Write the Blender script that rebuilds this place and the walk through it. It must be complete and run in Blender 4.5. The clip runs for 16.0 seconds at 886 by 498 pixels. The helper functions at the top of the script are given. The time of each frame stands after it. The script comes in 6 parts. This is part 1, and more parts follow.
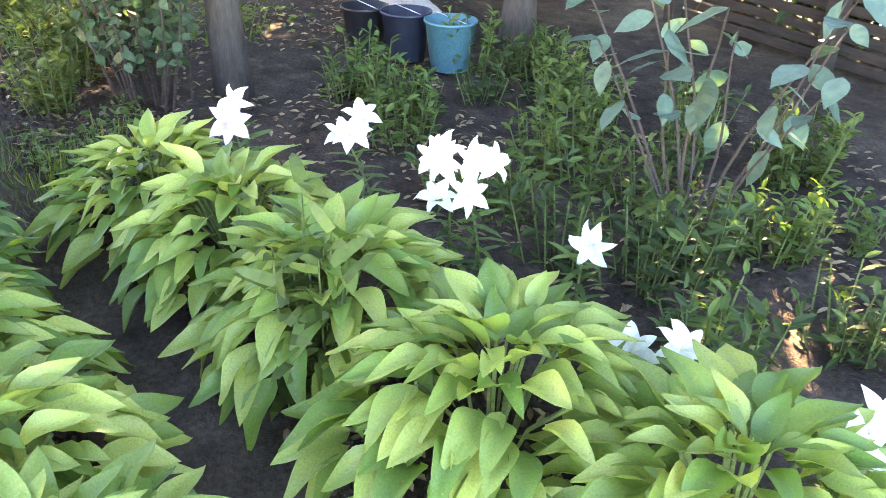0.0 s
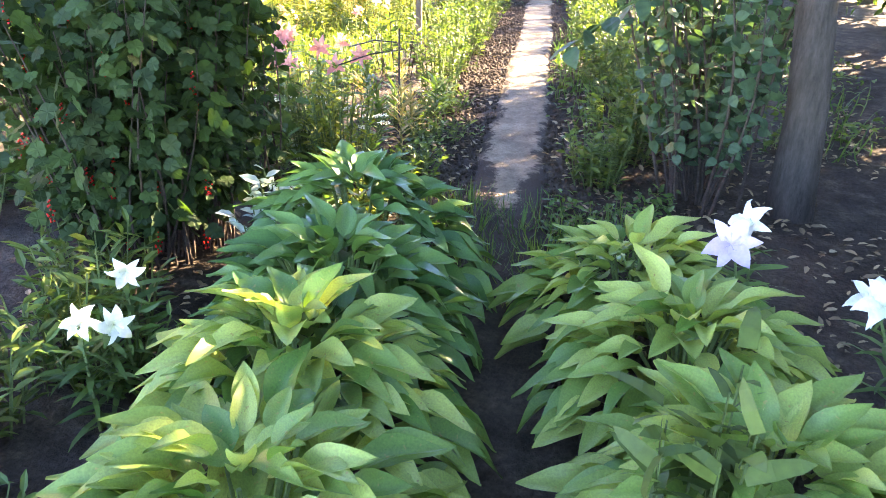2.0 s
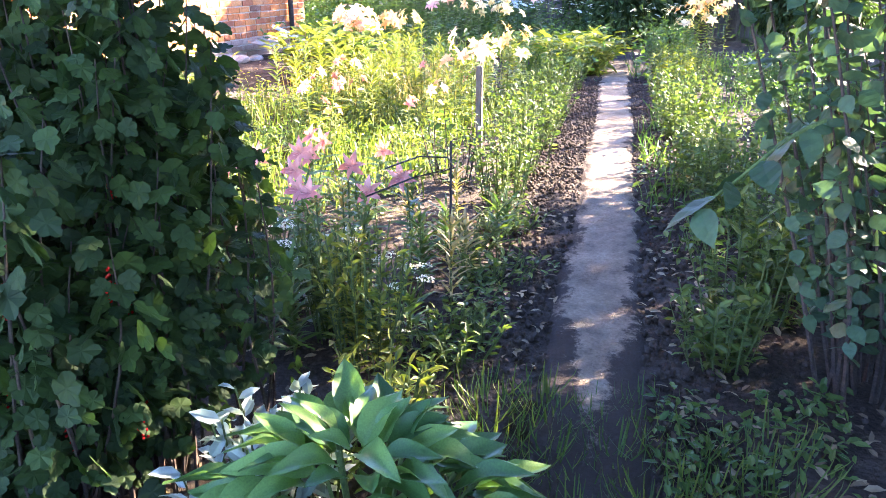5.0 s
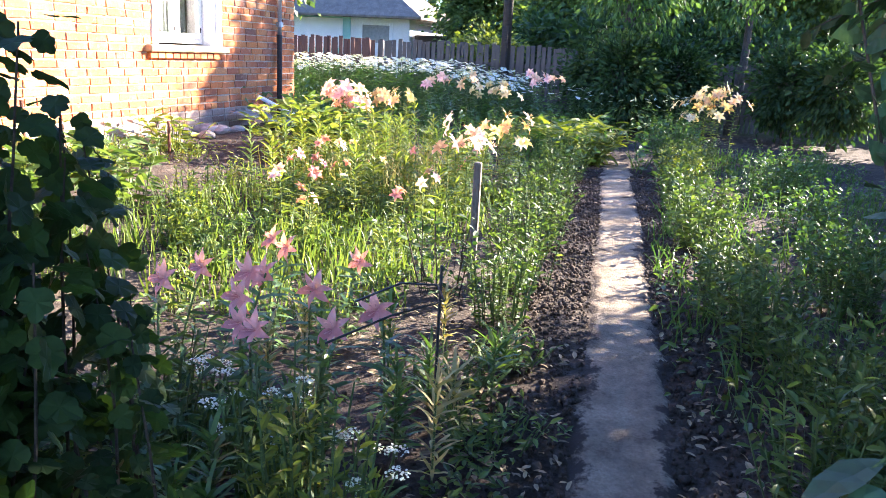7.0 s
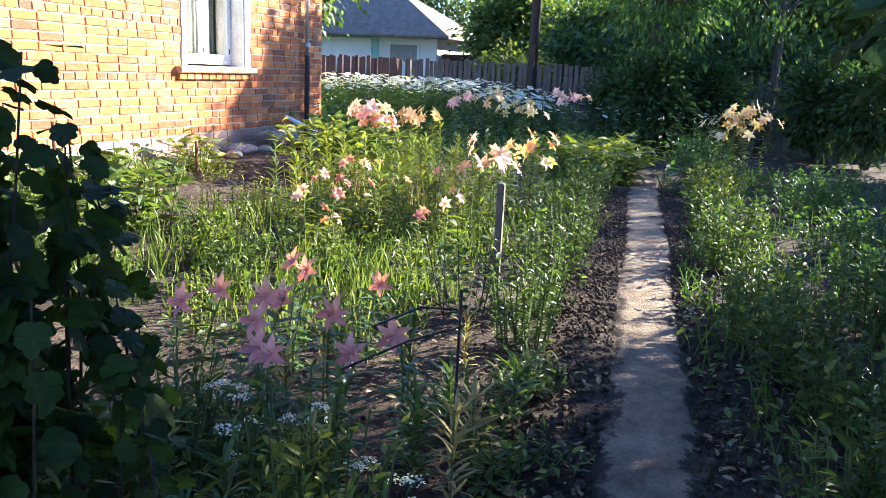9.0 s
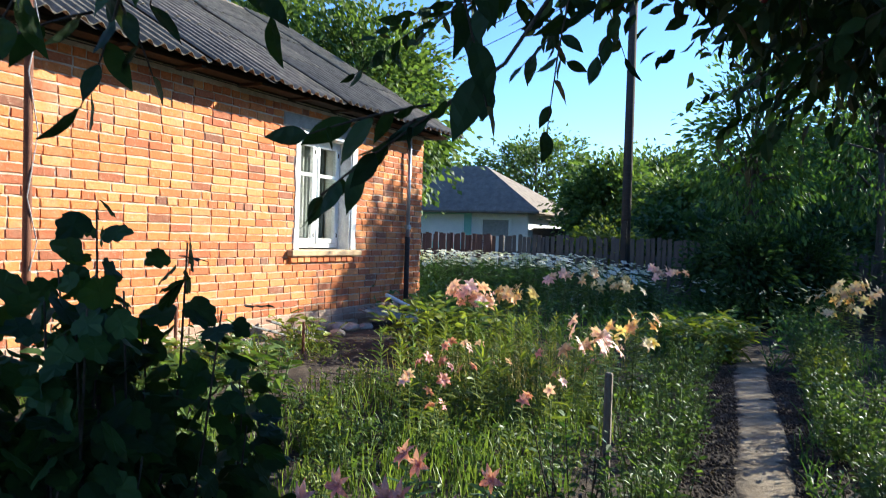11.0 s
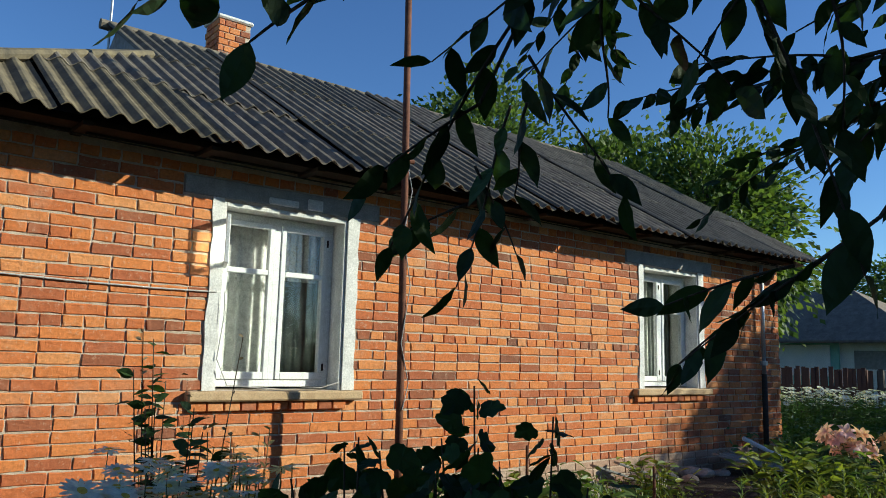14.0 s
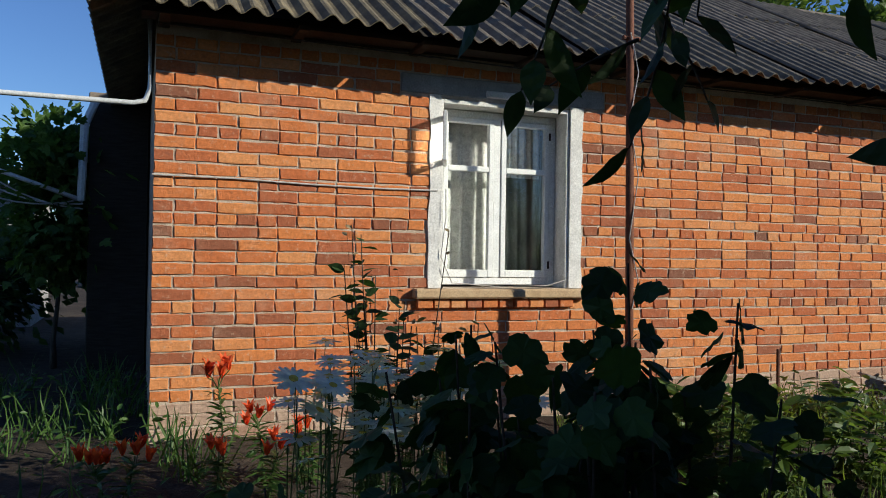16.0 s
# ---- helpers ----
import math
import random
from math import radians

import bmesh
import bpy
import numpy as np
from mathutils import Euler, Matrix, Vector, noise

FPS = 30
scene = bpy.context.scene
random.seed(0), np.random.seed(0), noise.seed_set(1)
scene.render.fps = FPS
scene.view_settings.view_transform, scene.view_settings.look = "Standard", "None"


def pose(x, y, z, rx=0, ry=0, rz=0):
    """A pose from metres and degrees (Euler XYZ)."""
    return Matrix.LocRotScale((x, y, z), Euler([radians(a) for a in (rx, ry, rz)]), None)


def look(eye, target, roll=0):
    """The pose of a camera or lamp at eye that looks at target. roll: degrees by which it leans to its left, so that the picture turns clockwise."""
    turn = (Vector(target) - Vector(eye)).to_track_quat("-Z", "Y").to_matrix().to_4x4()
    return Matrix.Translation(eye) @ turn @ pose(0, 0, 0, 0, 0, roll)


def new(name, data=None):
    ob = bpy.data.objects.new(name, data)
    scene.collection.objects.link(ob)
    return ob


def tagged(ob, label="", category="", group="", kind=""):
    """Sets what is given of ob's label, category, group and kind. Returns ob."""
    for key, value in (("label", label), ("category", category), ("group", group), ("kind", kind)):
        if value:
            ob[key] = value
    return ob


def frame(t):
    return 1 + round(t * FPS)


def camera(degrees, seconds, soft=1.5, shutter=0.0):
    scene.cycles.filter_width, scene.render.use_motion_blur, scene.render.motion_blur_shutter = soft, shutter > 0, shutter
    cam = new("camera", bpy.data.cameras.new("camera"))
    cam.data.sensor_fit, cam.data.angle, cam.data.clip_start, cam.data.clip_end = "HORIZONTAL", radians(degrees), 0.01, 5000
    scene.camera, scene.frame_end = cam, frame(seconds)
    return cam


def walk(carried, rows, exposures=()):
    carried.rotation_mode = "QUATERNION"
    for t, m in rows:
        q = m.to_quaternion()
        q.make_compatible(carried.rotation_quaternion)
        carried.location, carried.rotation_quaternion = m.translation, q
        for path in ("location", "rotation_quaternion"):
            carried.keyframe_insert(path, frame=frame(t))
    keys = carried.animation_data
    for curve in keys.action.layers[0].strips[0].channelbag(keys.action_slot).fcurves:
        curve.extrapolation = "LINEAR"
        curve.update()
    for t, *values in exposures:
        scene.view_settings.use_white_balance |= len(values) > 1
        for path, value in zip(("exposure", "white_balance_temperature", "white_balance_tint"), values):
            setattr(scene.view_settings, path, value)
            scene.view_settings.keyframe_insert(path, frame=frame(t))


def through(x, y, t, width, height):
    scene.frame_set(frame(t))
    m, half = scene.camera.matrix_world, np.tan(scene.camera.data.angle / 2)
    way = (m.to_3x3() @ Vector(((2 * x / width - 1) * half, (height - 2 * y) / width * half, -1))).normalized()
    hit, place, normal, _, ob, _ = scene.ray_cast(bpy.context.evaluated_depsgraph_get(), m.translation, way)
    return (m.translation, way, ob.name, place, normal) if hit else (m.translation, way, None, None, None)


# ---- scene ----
cam = camera(59.4, 16.0, 0.7, 0.12)
PATH = [
    (0, (-2.523, -5.66, 1.366), (-1.057, -6.584, 0.367), 1.5),
    (0.5, (-2.427, -5.76, 1.271), (-0.82, -6.47, 0.315), 1.9),
    (1, (-2.317, -5.87, 1.23), (-0.567, -6.125, 0.296), 5.2),
    (1.5, (-2.223, -5.942, 1.241), (-0.428, -5.85, 0.362), 2.2),
    (2, (-2.143, -6.002, 1.247), (-0.357, -5.607, 0.439), 1.3),
    (2.5, (-1.974, -5.966, 1.258), (-0.186, -5.515, 0.483), 0.9),
    (3, (-1.791, -5.9, 1.287), (0.005, -5.425, 0.546), -0.0),
    (3.5, (-1.644, -5.868, 1.279), (0.123, -5.293, 0.54), -0.6),
    (4, (-1.427, -5.857, 1.307), (0.358, -5.308, 0.59), 0.0),
    (4.2, (-1.358, -5.855, 1.303), (0.433, -5.301, 0.606), -0.5),
    (6.3, (-0.598, -5.569, 1.314), (1.242, -5.021, 0.752), 2.7),
    (6.5, (-0.51, -5.552, 1.324), (1.353, -5.039, 0.809), 2.4),
    (7, (-0.367, -5.528, 1.336), (1.491, -4.972, 0.847), 3.0),
    (7.5, (-0.329, -5.553, 1.347), (1.488, -4.85, 0.893), 2.0),
    (8, (-0.289, -5.552, 1.349), (1.542, -4.886, 0.896), 2.3),
    (8.2, (-0.269, -5.546, 1.348), (1.577, -4.921, 0.897), 2.8),
    (10.3, (-0.427, -5.534, 1.368), (1.411, -4.862, 0.958), 2.3),
    (10.5, (-0.395, -5.478, 1.387), (1.445, -4.772, 1.044), 2.2),
    (11, (-0.419, -5.477, 1.468), (1.38, -4.603, 1.438), 1.8),
    (11.5, (-0.459, -5.496, 1.513), (1.229, -4.447, 1.734), 2.7),
    (12, (-0.495, -5.504, 1.526), (1.064, -4.285, 1.811), 2.5),
    (12.5, (-0.508, -5.512, 1.545), (0.937, -4.177, 1.907), 2.6),
    (13, (-0.514, -5.523, 1.548), (0.832, -4.097, 1.944), 2.4),
    (13.5, (-0.509, -5.523, 1.545), (0.739, -4.0, 1.894), 2.6),
    (14, (-0.469, -5.478, 1.536), (0.78, -3.942, 1.818), 1.5),
    (14.5, (-0.396, -5.487, 1.524), (0.682, -3.819, 1.765), 3.0),
    (15, (-0.293, -5.458, 1.525), (0.575, -3.663, 1.674), 1.8),
    (15.5, (-0.248, -5.409, 1.511), (0.582, -3.592, 1.611), 1.5),
    (16, (-0.175, -5.334, 1.498), (0.549, -3.47, 1.519), 0.9),
]
EXPOSURE = [(0, 5.6, 11500, 20), (0.5, 5.75, 11000, 20), (1.0, 5.15, 10200, 18), (1.5, 5.0, 9700, 17), (2.5, 4.95, 7700, 20), (4.2, 4.8, 7000, 25), (6.5, 3.95, 6300, 20), (8.2, 2.92, 6100, 13), (10.3, 2.85, 5900, 11), (11, 1.78, 5800, 3), (11.5, 1.2, 6000, -3), (12.5, 0.86, 6100, -6), (14.5, 0.40, 5850, -3), (16, 0.26, 5950, 5)]
walk(cam, [(t, look(eye, target, roll)) for t, eye, target, roll in PATH], EXPOSURE)

# ---- light: low sun from beyond the path, clear sky ----
SUN_TO = Vector((1.2, -1.0, 0.66)).normalized()
sun = new("sun", bpy.data.lights.new("sun", "SUN"))
sun.data.energy, sun.data.angle, sun.data.color = 5.0, radians(0.6), (1.0, 0.89, 0.72)
sun.matrix_world = look((20, -20, 14), Vector((20, -20, 14)) - SUN_TO)
world = bpy.data.worlds.new("sky")
scene.world = world
world.use_nodes = True
sky = world.node_tree.nodes.new("ShaderNodeTexSky")
sky.sky_type, sky.sun_disc = "NISHITA", False
sky.sun_elevation = math.asin(SUN_TO.z)
sky.sun_rotation = math.atan2(SUN_TO.x, SUN_TO.y)
sky.air_density, sky.dust_density, sky.ozone_density = 1.0, 0.1, 5.0
blue = world.node_tree.nodes.new("ShaderNodeHueSaturation")
blue.inputs["Saturation"].default_value = 1.06
blue.inputs["Hue"].default_value = 0.512
world.node_tree.links.new(sky.outputs[0], blue.inputs["Color"])
world.node_tree.links.new(blue.outputs[0], world.node_tree.nodes["Background"].inputs[0])
world.node_tree.nodes["Background"].inputs[1].default_value = 0.094

rng = np.random.default_rng(7)
rnd = random.Random(11)


# ---- materials ----
def material(name):
    m = bpy.data.materials.new(name)
    m.use_nodes = True
    return m, m.node_tree, m.node_tree.nodes["Principled BSDF"]


def node(nt, kind, **values):
    n = nt.nodes.new(kind)
    for k, v in values.items():
        n.inputs[k].default_value = v
    return n


def ramp(nt, fac, stops):
    r = nt.nodes.new("ShaderNodeValToRGB")
    while len(r.color_ramp.elements) < len(stops):
        r.color_ramp.elements.new(0.5)
    for e, (p, c) in zip(r.color_ramp.elements, stops):
        e.position, e.color = p, (*c, 1)
    nt.links.new(fac, r.inputs[0])
    return r


def mix(nt, fac, a, b, mode="MIX"):
    m = nt.nodes.new("ShaderNodeMix")
    m.data_type, m.blend_type = "RGBA", mode
    for sock, v in ((m.inputs[0], fac), (m.inputs[6], a), (m.inputs[7], b)):
        if isinstance(v, bpy.types.NodeSocket):
            nt.links.new(v, sock)
        elif isinstance(v, (int, float)):
            sock.default_value = v
        else:
            sock.default_value = (*v, 1)
    return m.outputs[2]


def noise_tex(nt, scale, detail=4, rough=0.6, coord="Object", stretch=None):
    tc = nt.nodes.new("ShaderNodeTexCoord")
    src = tc.outputs[coord]
    if stretch:
        mp = nt.nodes.new("ShaderNodeMapping")
        mp.inputs["Scale"].default_value = stretch
        nt.links.new(src, mp.inputs[0])
        src = mp.outputs[0]
    n = node(nt, "ShaderNodeTexNoise", Scale=scale, Detail=detail, Roughness=rough)
    nt.links.new(src, n.inputs["Vector"])
    return n.outputs[0]


def bump(nt, bsdf, height, strength=0.3, distance=0.01):
    b = node(nt, "ShaderNodeBump", Strength=strength, Distance=distance)
    nt.links.new(height, b.inputs["Height"])
    nt.links.new(b.outputs[0], bsdf.inputs["Normal"])


def surface(name, stops, scale=8, rough=0.85, fine=60, bump_at=0.3, metal=0.0, stretch=None, depth=0.01, gloss=0.3):
    """A mottled solid: colours over a coarse noise, grain over a fine one."""
    m, nt, p = material(name)
    a, b = noise_tex(nt, scale, 5, 0.65, stretch=stretch), noise_tex(nt, fine, 4, 0.7, stretch=stretch)
    col = ramp(nt, a, stops).outputs[0]
    grain = ramp(nt, b, [(0.3, (0.72, 0.72, 0.72)), (0.7, (1.15, 1.15, 1.15))]).outputs[0]
    nt.links.new(mix(nt, 1.0, col, grain, "MULTIPLY"), p.inputs["Base Color"])
    p.inputs["Roughness"].default_value, p.inputs["Metallic"].default_value = rough, metal
    p.inputs["Specular IOR Level"].default_value = gloss
    bump(nt, p, b, bump_at, depth)
    return m


def leaf_mat(name, dark, light, per_object=False, through=0.35, rough=0.5, stains=None):
    """Leaf tissue: a colour of its own for every leaf, veins and spots, light passing through."""
    m, nt, p = material(name)
    if per_object:
        r = nt.nodes.new("ShaderNodeObjectInfo").outputs["Random"]
    else:
        r = nt.nodes.new("ShaderNodeNewGeometry").outputs["Random Per Island"]
    col = ramp(nt, r, [(0.0, dark), (0.55, tuple((a + b) / 2 for a, b in zip(dark, light))), (1.0, light)]).outputs[0]
    mott = ramp(nt, noise_tex(nt, 35, 3), [(0.3, (0.8, 0.8, 0.8)), (0.7, (1.15, 1.15, 1.1))]).outputs[0]
    col = mix(nt, 1.0, col, mott, "MULTIPLY")
    if stains:
        sp = ramp(nt, noise_tex(nt, 14, 2, 0.5), [(0.66, (0, 0, 0)), (0.74, (1, 1, 1))]).outputs[0]
        col = mix(nt, sp, col, stains)
    nt.links.new(col, p.inputs["Base Color"])
    p.inputs["Roughness"].default_value = rough
    p.inputs["Specular IOR Level"].default_value = 0.35
    t = nt.nodes.new("ShaderNodeBsdfTranslucent")
    nt.links.new(mix(nt, 1.0, col, (1.25, 1.3, 0.6), "MULTIPLY"), t.inputs[0])
    s = nt.nodes.new("ShaderNodeMixShader")
    s.inputs[0].default_value = through
    nt.links.new(p.outputs[0], s.inputs[1])
    nt.links.new(t.outputs[0], s.inputs[2])
    nt.links.new(s.outputs[0], nt.nodes["Material Output"].inputs[0])
    return m


def brick_mat(name, per_object, stops):
    m, nt, p = material(name)
    if per_object:
        r = nt.nodes.new("ShaderNodeObjectInfo").outputs["Random"]
    else:
        r = nt.nodes.new("ShaderNodeNewGeometry").outputs["Random Per Island"]
    col = ramp(nt, r, stops).outputs[0]
    geo = nt.nodes.new("ShaderNodeNewGeometry").outputs["Position"]
    soil, fine = node(nt, "ShaderNodeTexNoise", Scale=2.2, Detail=5, Roughness=0.65), node(nt, "ShaderNodeTexNoise", Scale=55, Detail=5, Roughness=0.7)
    chips = node(nt, "ShaderNodeTexNoise", Scale=17, Detail=4, Roughness=0.6)
    for n in (soil, fine, chips):
        nt.links.new(geo, n.inputs["Vector"])
    col = mix(nt, ramp(nt, soil.outputs[0], [(0.52, (0, 0, 0)), (0.72, (0.38, 0.38, 0.38))]).outputs[0], col, (0.44, 0.31, 0.21))
    col = mix(nt, ramp(nt, chips.outputs[0], [(0.6, (0, 0, 0)), (0.75, (0.5, 0.5, 0.5))]).outputs[0], col, (0.22, 0.085, 0.055))
    col = mix(nt, 1.0, col, ramp(nt, fine.outputs[0], [(0.3, (0.75, 0.75, 0.75)), (0.7, (1.2, 1.2, 1.2))]).outputs[0], "MULTIPLY")
    smear = node(nt, "ShaderNodeTexNoise", Scale=26, Detail=6, Roughness=0.75)
    nt.links.new(geo, smear.inputs["Vector"])
    col = mix(nt, ramp(nt, smear.outputs[0], [(0.57, (0, 0, 0)), (0.68, (0.55, 0.55, 0.55))]).outputs[0], col, (0.52, 0.38, 0.27))
    nt.links.new(col, p.inputs["Base Color"])
    p.inputs["Roughness"].default_value = 0.9
    p.inputs["Specular IOR Level"].default_value = 0.2
    bump(nt, p, smear.outputs[0], 0.8, 0.012)
    return m


BRICK_STOPS = [(0.0, (0.20, 0.085, 0.052)), (0.05, (0.29, 0.10, 0.05)), (0.16, (0.38, 0.115, 0.05)), (0.34, (0.48, 0.145, 0.05)), (0.72, (0.56, 0.195, 0.06)), (1.0, (0.60, 0.26, 0.10))]
M_brick = brick_mat("fired_brick", True, BRICK_STOPS)
M_brick_far = brick_mat("fired_brick_rest", False, BRICK_STOPS)
PLINTH_STOPS = [(0.0, (0.30, 0.165, 0.11)), (0.5, (0.38, 0.25, 0.18)), (1.0, (0.43, 0.31, 0.23))]
M_plinth = brick_mat("lime_smeared_brick", False, PLINTH_STOPS)
M_mortar = surface("lime_mortar", [(0.3, (0.36, 0.27, 0.20)), (0.5, (0.48, 0.39, 0.30)), (0.72, (0.62, 0.53, 0.43))], 7, 0.95, 120, 0.7)
M_plaster = surface("whitewash", [(0.3, (0.55, 0.54, 0.52)), (0.6, (0.74, 0.73, 0.7))], 7, 0.9, 70, 0.4)
M_concrete = surface("weathered_concrete", [(0.3, (0.24, 0.24, 0.235)), (0.7, (0.36, 0.35, 0.33))], 9, 0.92, 80, 0.4)
M_sill = surface("ochre_cement", [(0.3, (0.40, 0.27, 0.15)), (0.7, (0.52, 0.38, 0.23))], 10, 0.9, 90, 0.4)
M_paint = surface("white_gloss_paint", [(0.3, (0.72, 0.73, 0.71)), (0.7, (0.84, 0.85, 0.83))], 14, 0.42, 90, 0.12, gloss=0.5)
M_slate = surface("asbestos_cement", [(0.25, (0.085, 0.073, 0.06)), (0.5, (0.175, 0.15, 0.12)), (0.75, (0.27, 0.23, 0.175))], 5, 0.92, 70, 0.35, gloss=0.12)
M_slate_dark = surface("mossy_asbestos_cement", [(0.25, (0.055, 0.05, 0.045)), (0.5, (0.12, 0.108, 0.092)), (0.75, (0.16, 0.145, 0.12))], 6, 0.92, 80, 0.4, gloss=0.12)
M_slate_brown = surface("brown_asbestos_cement", [(0.25, (0.075, 0.066, 0.052)), (0.5, (0.145, 0.128, 0.10)), (0.75, (0.22, 0.19, 0.145))], 7, 0.92, 80, 0.4, gloss=0.12)
M_lichen = surface("lichened_asbestos_cement", [(0.3, (0.075, 0.066, 0.05)), (0.5, (0.145, 0.12, 0.078)), (0.72, (0.235, 0.19, 0.11))], 6, 0.9, 70, 0.4)
# dark wood; on eaves and slat fence its blackness stands for shade
M_darkwood = surface("tarred_and_shaded_wood", [(0.3, (0.022, 0.018, 0.015)), (0.7, (0.05, 0.042, 0.035))], 6, 0.85, 60, 0.3, stretch=(1, 1, 8))
M_rust = surface("rusty_steel", [(0.3, (0.10, 0.04, 0.026)), (0.7, (0.20, 0.085, 0.05))], 18, 0.75, 120, 0.35, metal=0.35)
M_galv = surface("galvanised_steel", [(0.3, (0.42, 0.44, 0.46)), (0.7, (0.6, 0.62, 0.63))], 15, 0.4, 90, 0.1, metal=0.7)
M_whitepipe = surface("white_painted_steel", [(0.3, (0.6, 0.62, 0.64)), (0.7, (0.75, 0.77, 0.78))], 15, 0.4, 90, 0.1)
M_wire = surface("grey_cable", [(0.3, (0.38, 0.36, 0.34)), (0.7, (0.55, 0.53, 0.5))], 25, 0.6, 120, 0.1)
M_blackwire = surface("black_cable", [(0.3, (0.02, 0.02, 0.02)), (0.7, (0.04, 0.04, 0.04))], 25, 0.6, 120, 0.1)
# both board colours are darkened for the tree shade on the fence's near face
M_fence = surface("weathered_shaded_boards", [(0.3, (0.06, 0.054, 0.05)), (0.7, (0.13, 0.117, 0.105))], 3, 0.9, 50, 0.4, stretch=(6, 6, 0.7))
M_fence_red = surface("red_brown_shaded_boards", [(0.3, (0.08, 0.045, 0.037)), (0.7, (0.135, 0.072, 0.056))], 3, 0.88, 50, 0.4, stretch=(6, 6, 0.7))
M_oldboard = surface("silvered_boards", [(0.3, (0.22, 0.21, 0.2)), (0.7, (0.38, 0.37, 0.35))], 3, 0.9, 60, 0.4, stretch=(0.7, 6, 6))
M_bark = surface("grey_bark", [(0.3, (0.055, 0.047, 0.04)), (0.7, (0.13, 0.11, 0.095))], 9, 0.95, 45, 0.8, stretch=(2, 2, 0.5), depth=0.03)
M_twig = surface("twig_bark", [(0.3, (0.04, 0.03, 0.025)), (0.7, (0.085, 0.065, 0.05))], 30, 0.9, 120, 0.3)
M_stem = surface("green_stem", [(0.3, (0.06, 0.10, 0.03)), (0.7, (0.12, 0.17, 0.05))], 30, 0.7, 120, 0.2)
M_drystem = surface("dry_stem", [(0.3, (0.20, 0.13, 0.06)), (0.7, (0.34, 0.25, 0.12))], 30, 0.85, 120, 0.2)
M_stake = surface("stake_wood", [(0.3, (0.09, 0.075, 0.06)), (0.7, (0.20, 0.17, 0.14))], 7, 0.9, 60, 0.4, stretch=(4, 4, 0.6))
M_lime = surface("limewashed_wall", [(0.3, (0.72, 0.73, 0.72)), (0.7, (0.84, 0.84, 0.82))], 3, 0.9, 40, 0.2)
M_teal = surface("teal_paint", [(0.3, (0.25, 0.52, 0.47)), (0.7, (0.34, 0.6, 0.54))], 5, 0.7, 50, 0.2)
M_grey = surface("dark_felt_roof", [(0.3, (0.15, 0.12, 0.095)), (0.7, (0.27, 0.22, 0.17))], 4, 0.9, 40, 0.3)
M_black = surface("black_plastic", [(0.3, (0.012, 0.012, 0.014)), (0.7, (0.022, 0.022, 0.025))], 20, 0.4, 90, 0.06, gloss=0.5)
M_navy = surface("dark_blue_plastic", [(0.3, (0.018, 0.024, 0.04)), (0.7, (0.03, 0.04, 0.06))], 20, 0.4, 90, 0.06, gloss=0.5)
M_tealplastic = surface("teal_plastic", [(0.3, (0.03, 0.16, 0.19)), (0.7, (0.05, 0.22, 0.25))], 12, 0.4, 90, 0.06, gloss=0.5)
M_sack = surface("pale_sack", [(0.3, (0.35, 0.32, 0.28)), (0.7, (0.55, 0.5, 0.44))], 9, 0.9, 60, 0.3)
M_stone = surface("rubble", [(0.3, (0.24, 0.21, 0.18)), (0.7, (0.42, 0.38, 0.33))], 9, 0.95, 60, 0.5)
M_berry = surface("red_berry", [(0.3, (0.45, 0.01, 0.01)), (0.7, (0.6, 0.03, 0.02))], 20, 0.2, 60, 0.02, gloss=0.6)
M_cherry = surface("dark_cherry", [(0.3, (0.05, 0.006, 0.008)), (0.7, (0.10, 0.012, 0.012))], 20, 0.2, 60, 0.02, gloss=0.6)
M_curtain = surface("white_lace", [(0.35, (0.38, 0.38, 0.36)), (0.65, (0.60, 0.60, 0.57))], 25, 0.9, 140, 0.3)
# grey-green net colour, standing in for trees and sky mirrored in glass
M_net = surface("grey_net_reflection", [(0.35, (0.11, 0.125, 0.115)), (0.65, (0.20, 0.215, 0.20))], 6, 0.95, 140, 0.2)
M_room = surface("room_plaster", [(0.3, (0.28, 0.30, 0.28)), (0.7, (0.36, 0.38, 0.35))], 3, 0.9, 40, 0.1)

L_hosta = leaf_mat("hosta_leaf", (0.09, 0.20, 0.04), (0.40, 0.46, 0.12), True, 0.3, 0.4, stains=(0.30, 0.24, 0.07))
L_hosta2 = leaf_mat("hosta_leaf_green", (0.045, 0.125, 0.035), (0.15, 0.27, 0.07), True, 0.26, 0.36)
# the tree shade lying on the currants is put into this near-black green
L_currant = leaf_mat("shaded_currant_leaf", (0.014, 0.036, 0.010), (0.045, 0.092, 0.02), False, 0.3, 0.7)
# darker than cherry foliage is: the boughs' own shade put into the base colour
L_cherry = leaf_mat("shaded_cherry_leaf", (0.010, 0.026, 0.008), (0.032, 0.066, 0.016), False, 0.24, 0.7)
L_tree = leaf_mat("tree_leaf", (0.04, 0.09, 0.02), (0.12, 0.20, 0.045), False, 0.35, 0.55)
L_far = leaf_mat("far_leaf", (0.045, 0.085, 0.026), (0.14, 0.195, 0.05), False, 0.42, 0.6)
# darker copy of the tree leaf, with deep shade put into its colour
L_shade = leaf_mat("shade_toned_leaf", (0.018, 0.045, 0.014), (0.06, 0.11, 0.028), False, 0.3, 0.68)
L_herb = leaf_mat("herb_leaf", (0.042, 0.08, 0.02), (0.135, 0.195, 0.048), False, 0.38, 0.5)
L_yellow = leaf_mat("yellow_green_leaf", (0.095, 0.135, 0.022), (0.235, 0.26, 0.045), False, 0.4, 0.5)
L_grass = leaf_mat("grass_blade", (0.055, 0.097, 0.022), (0.195, 0.25, 0.056), False, 0.4, 0.5)
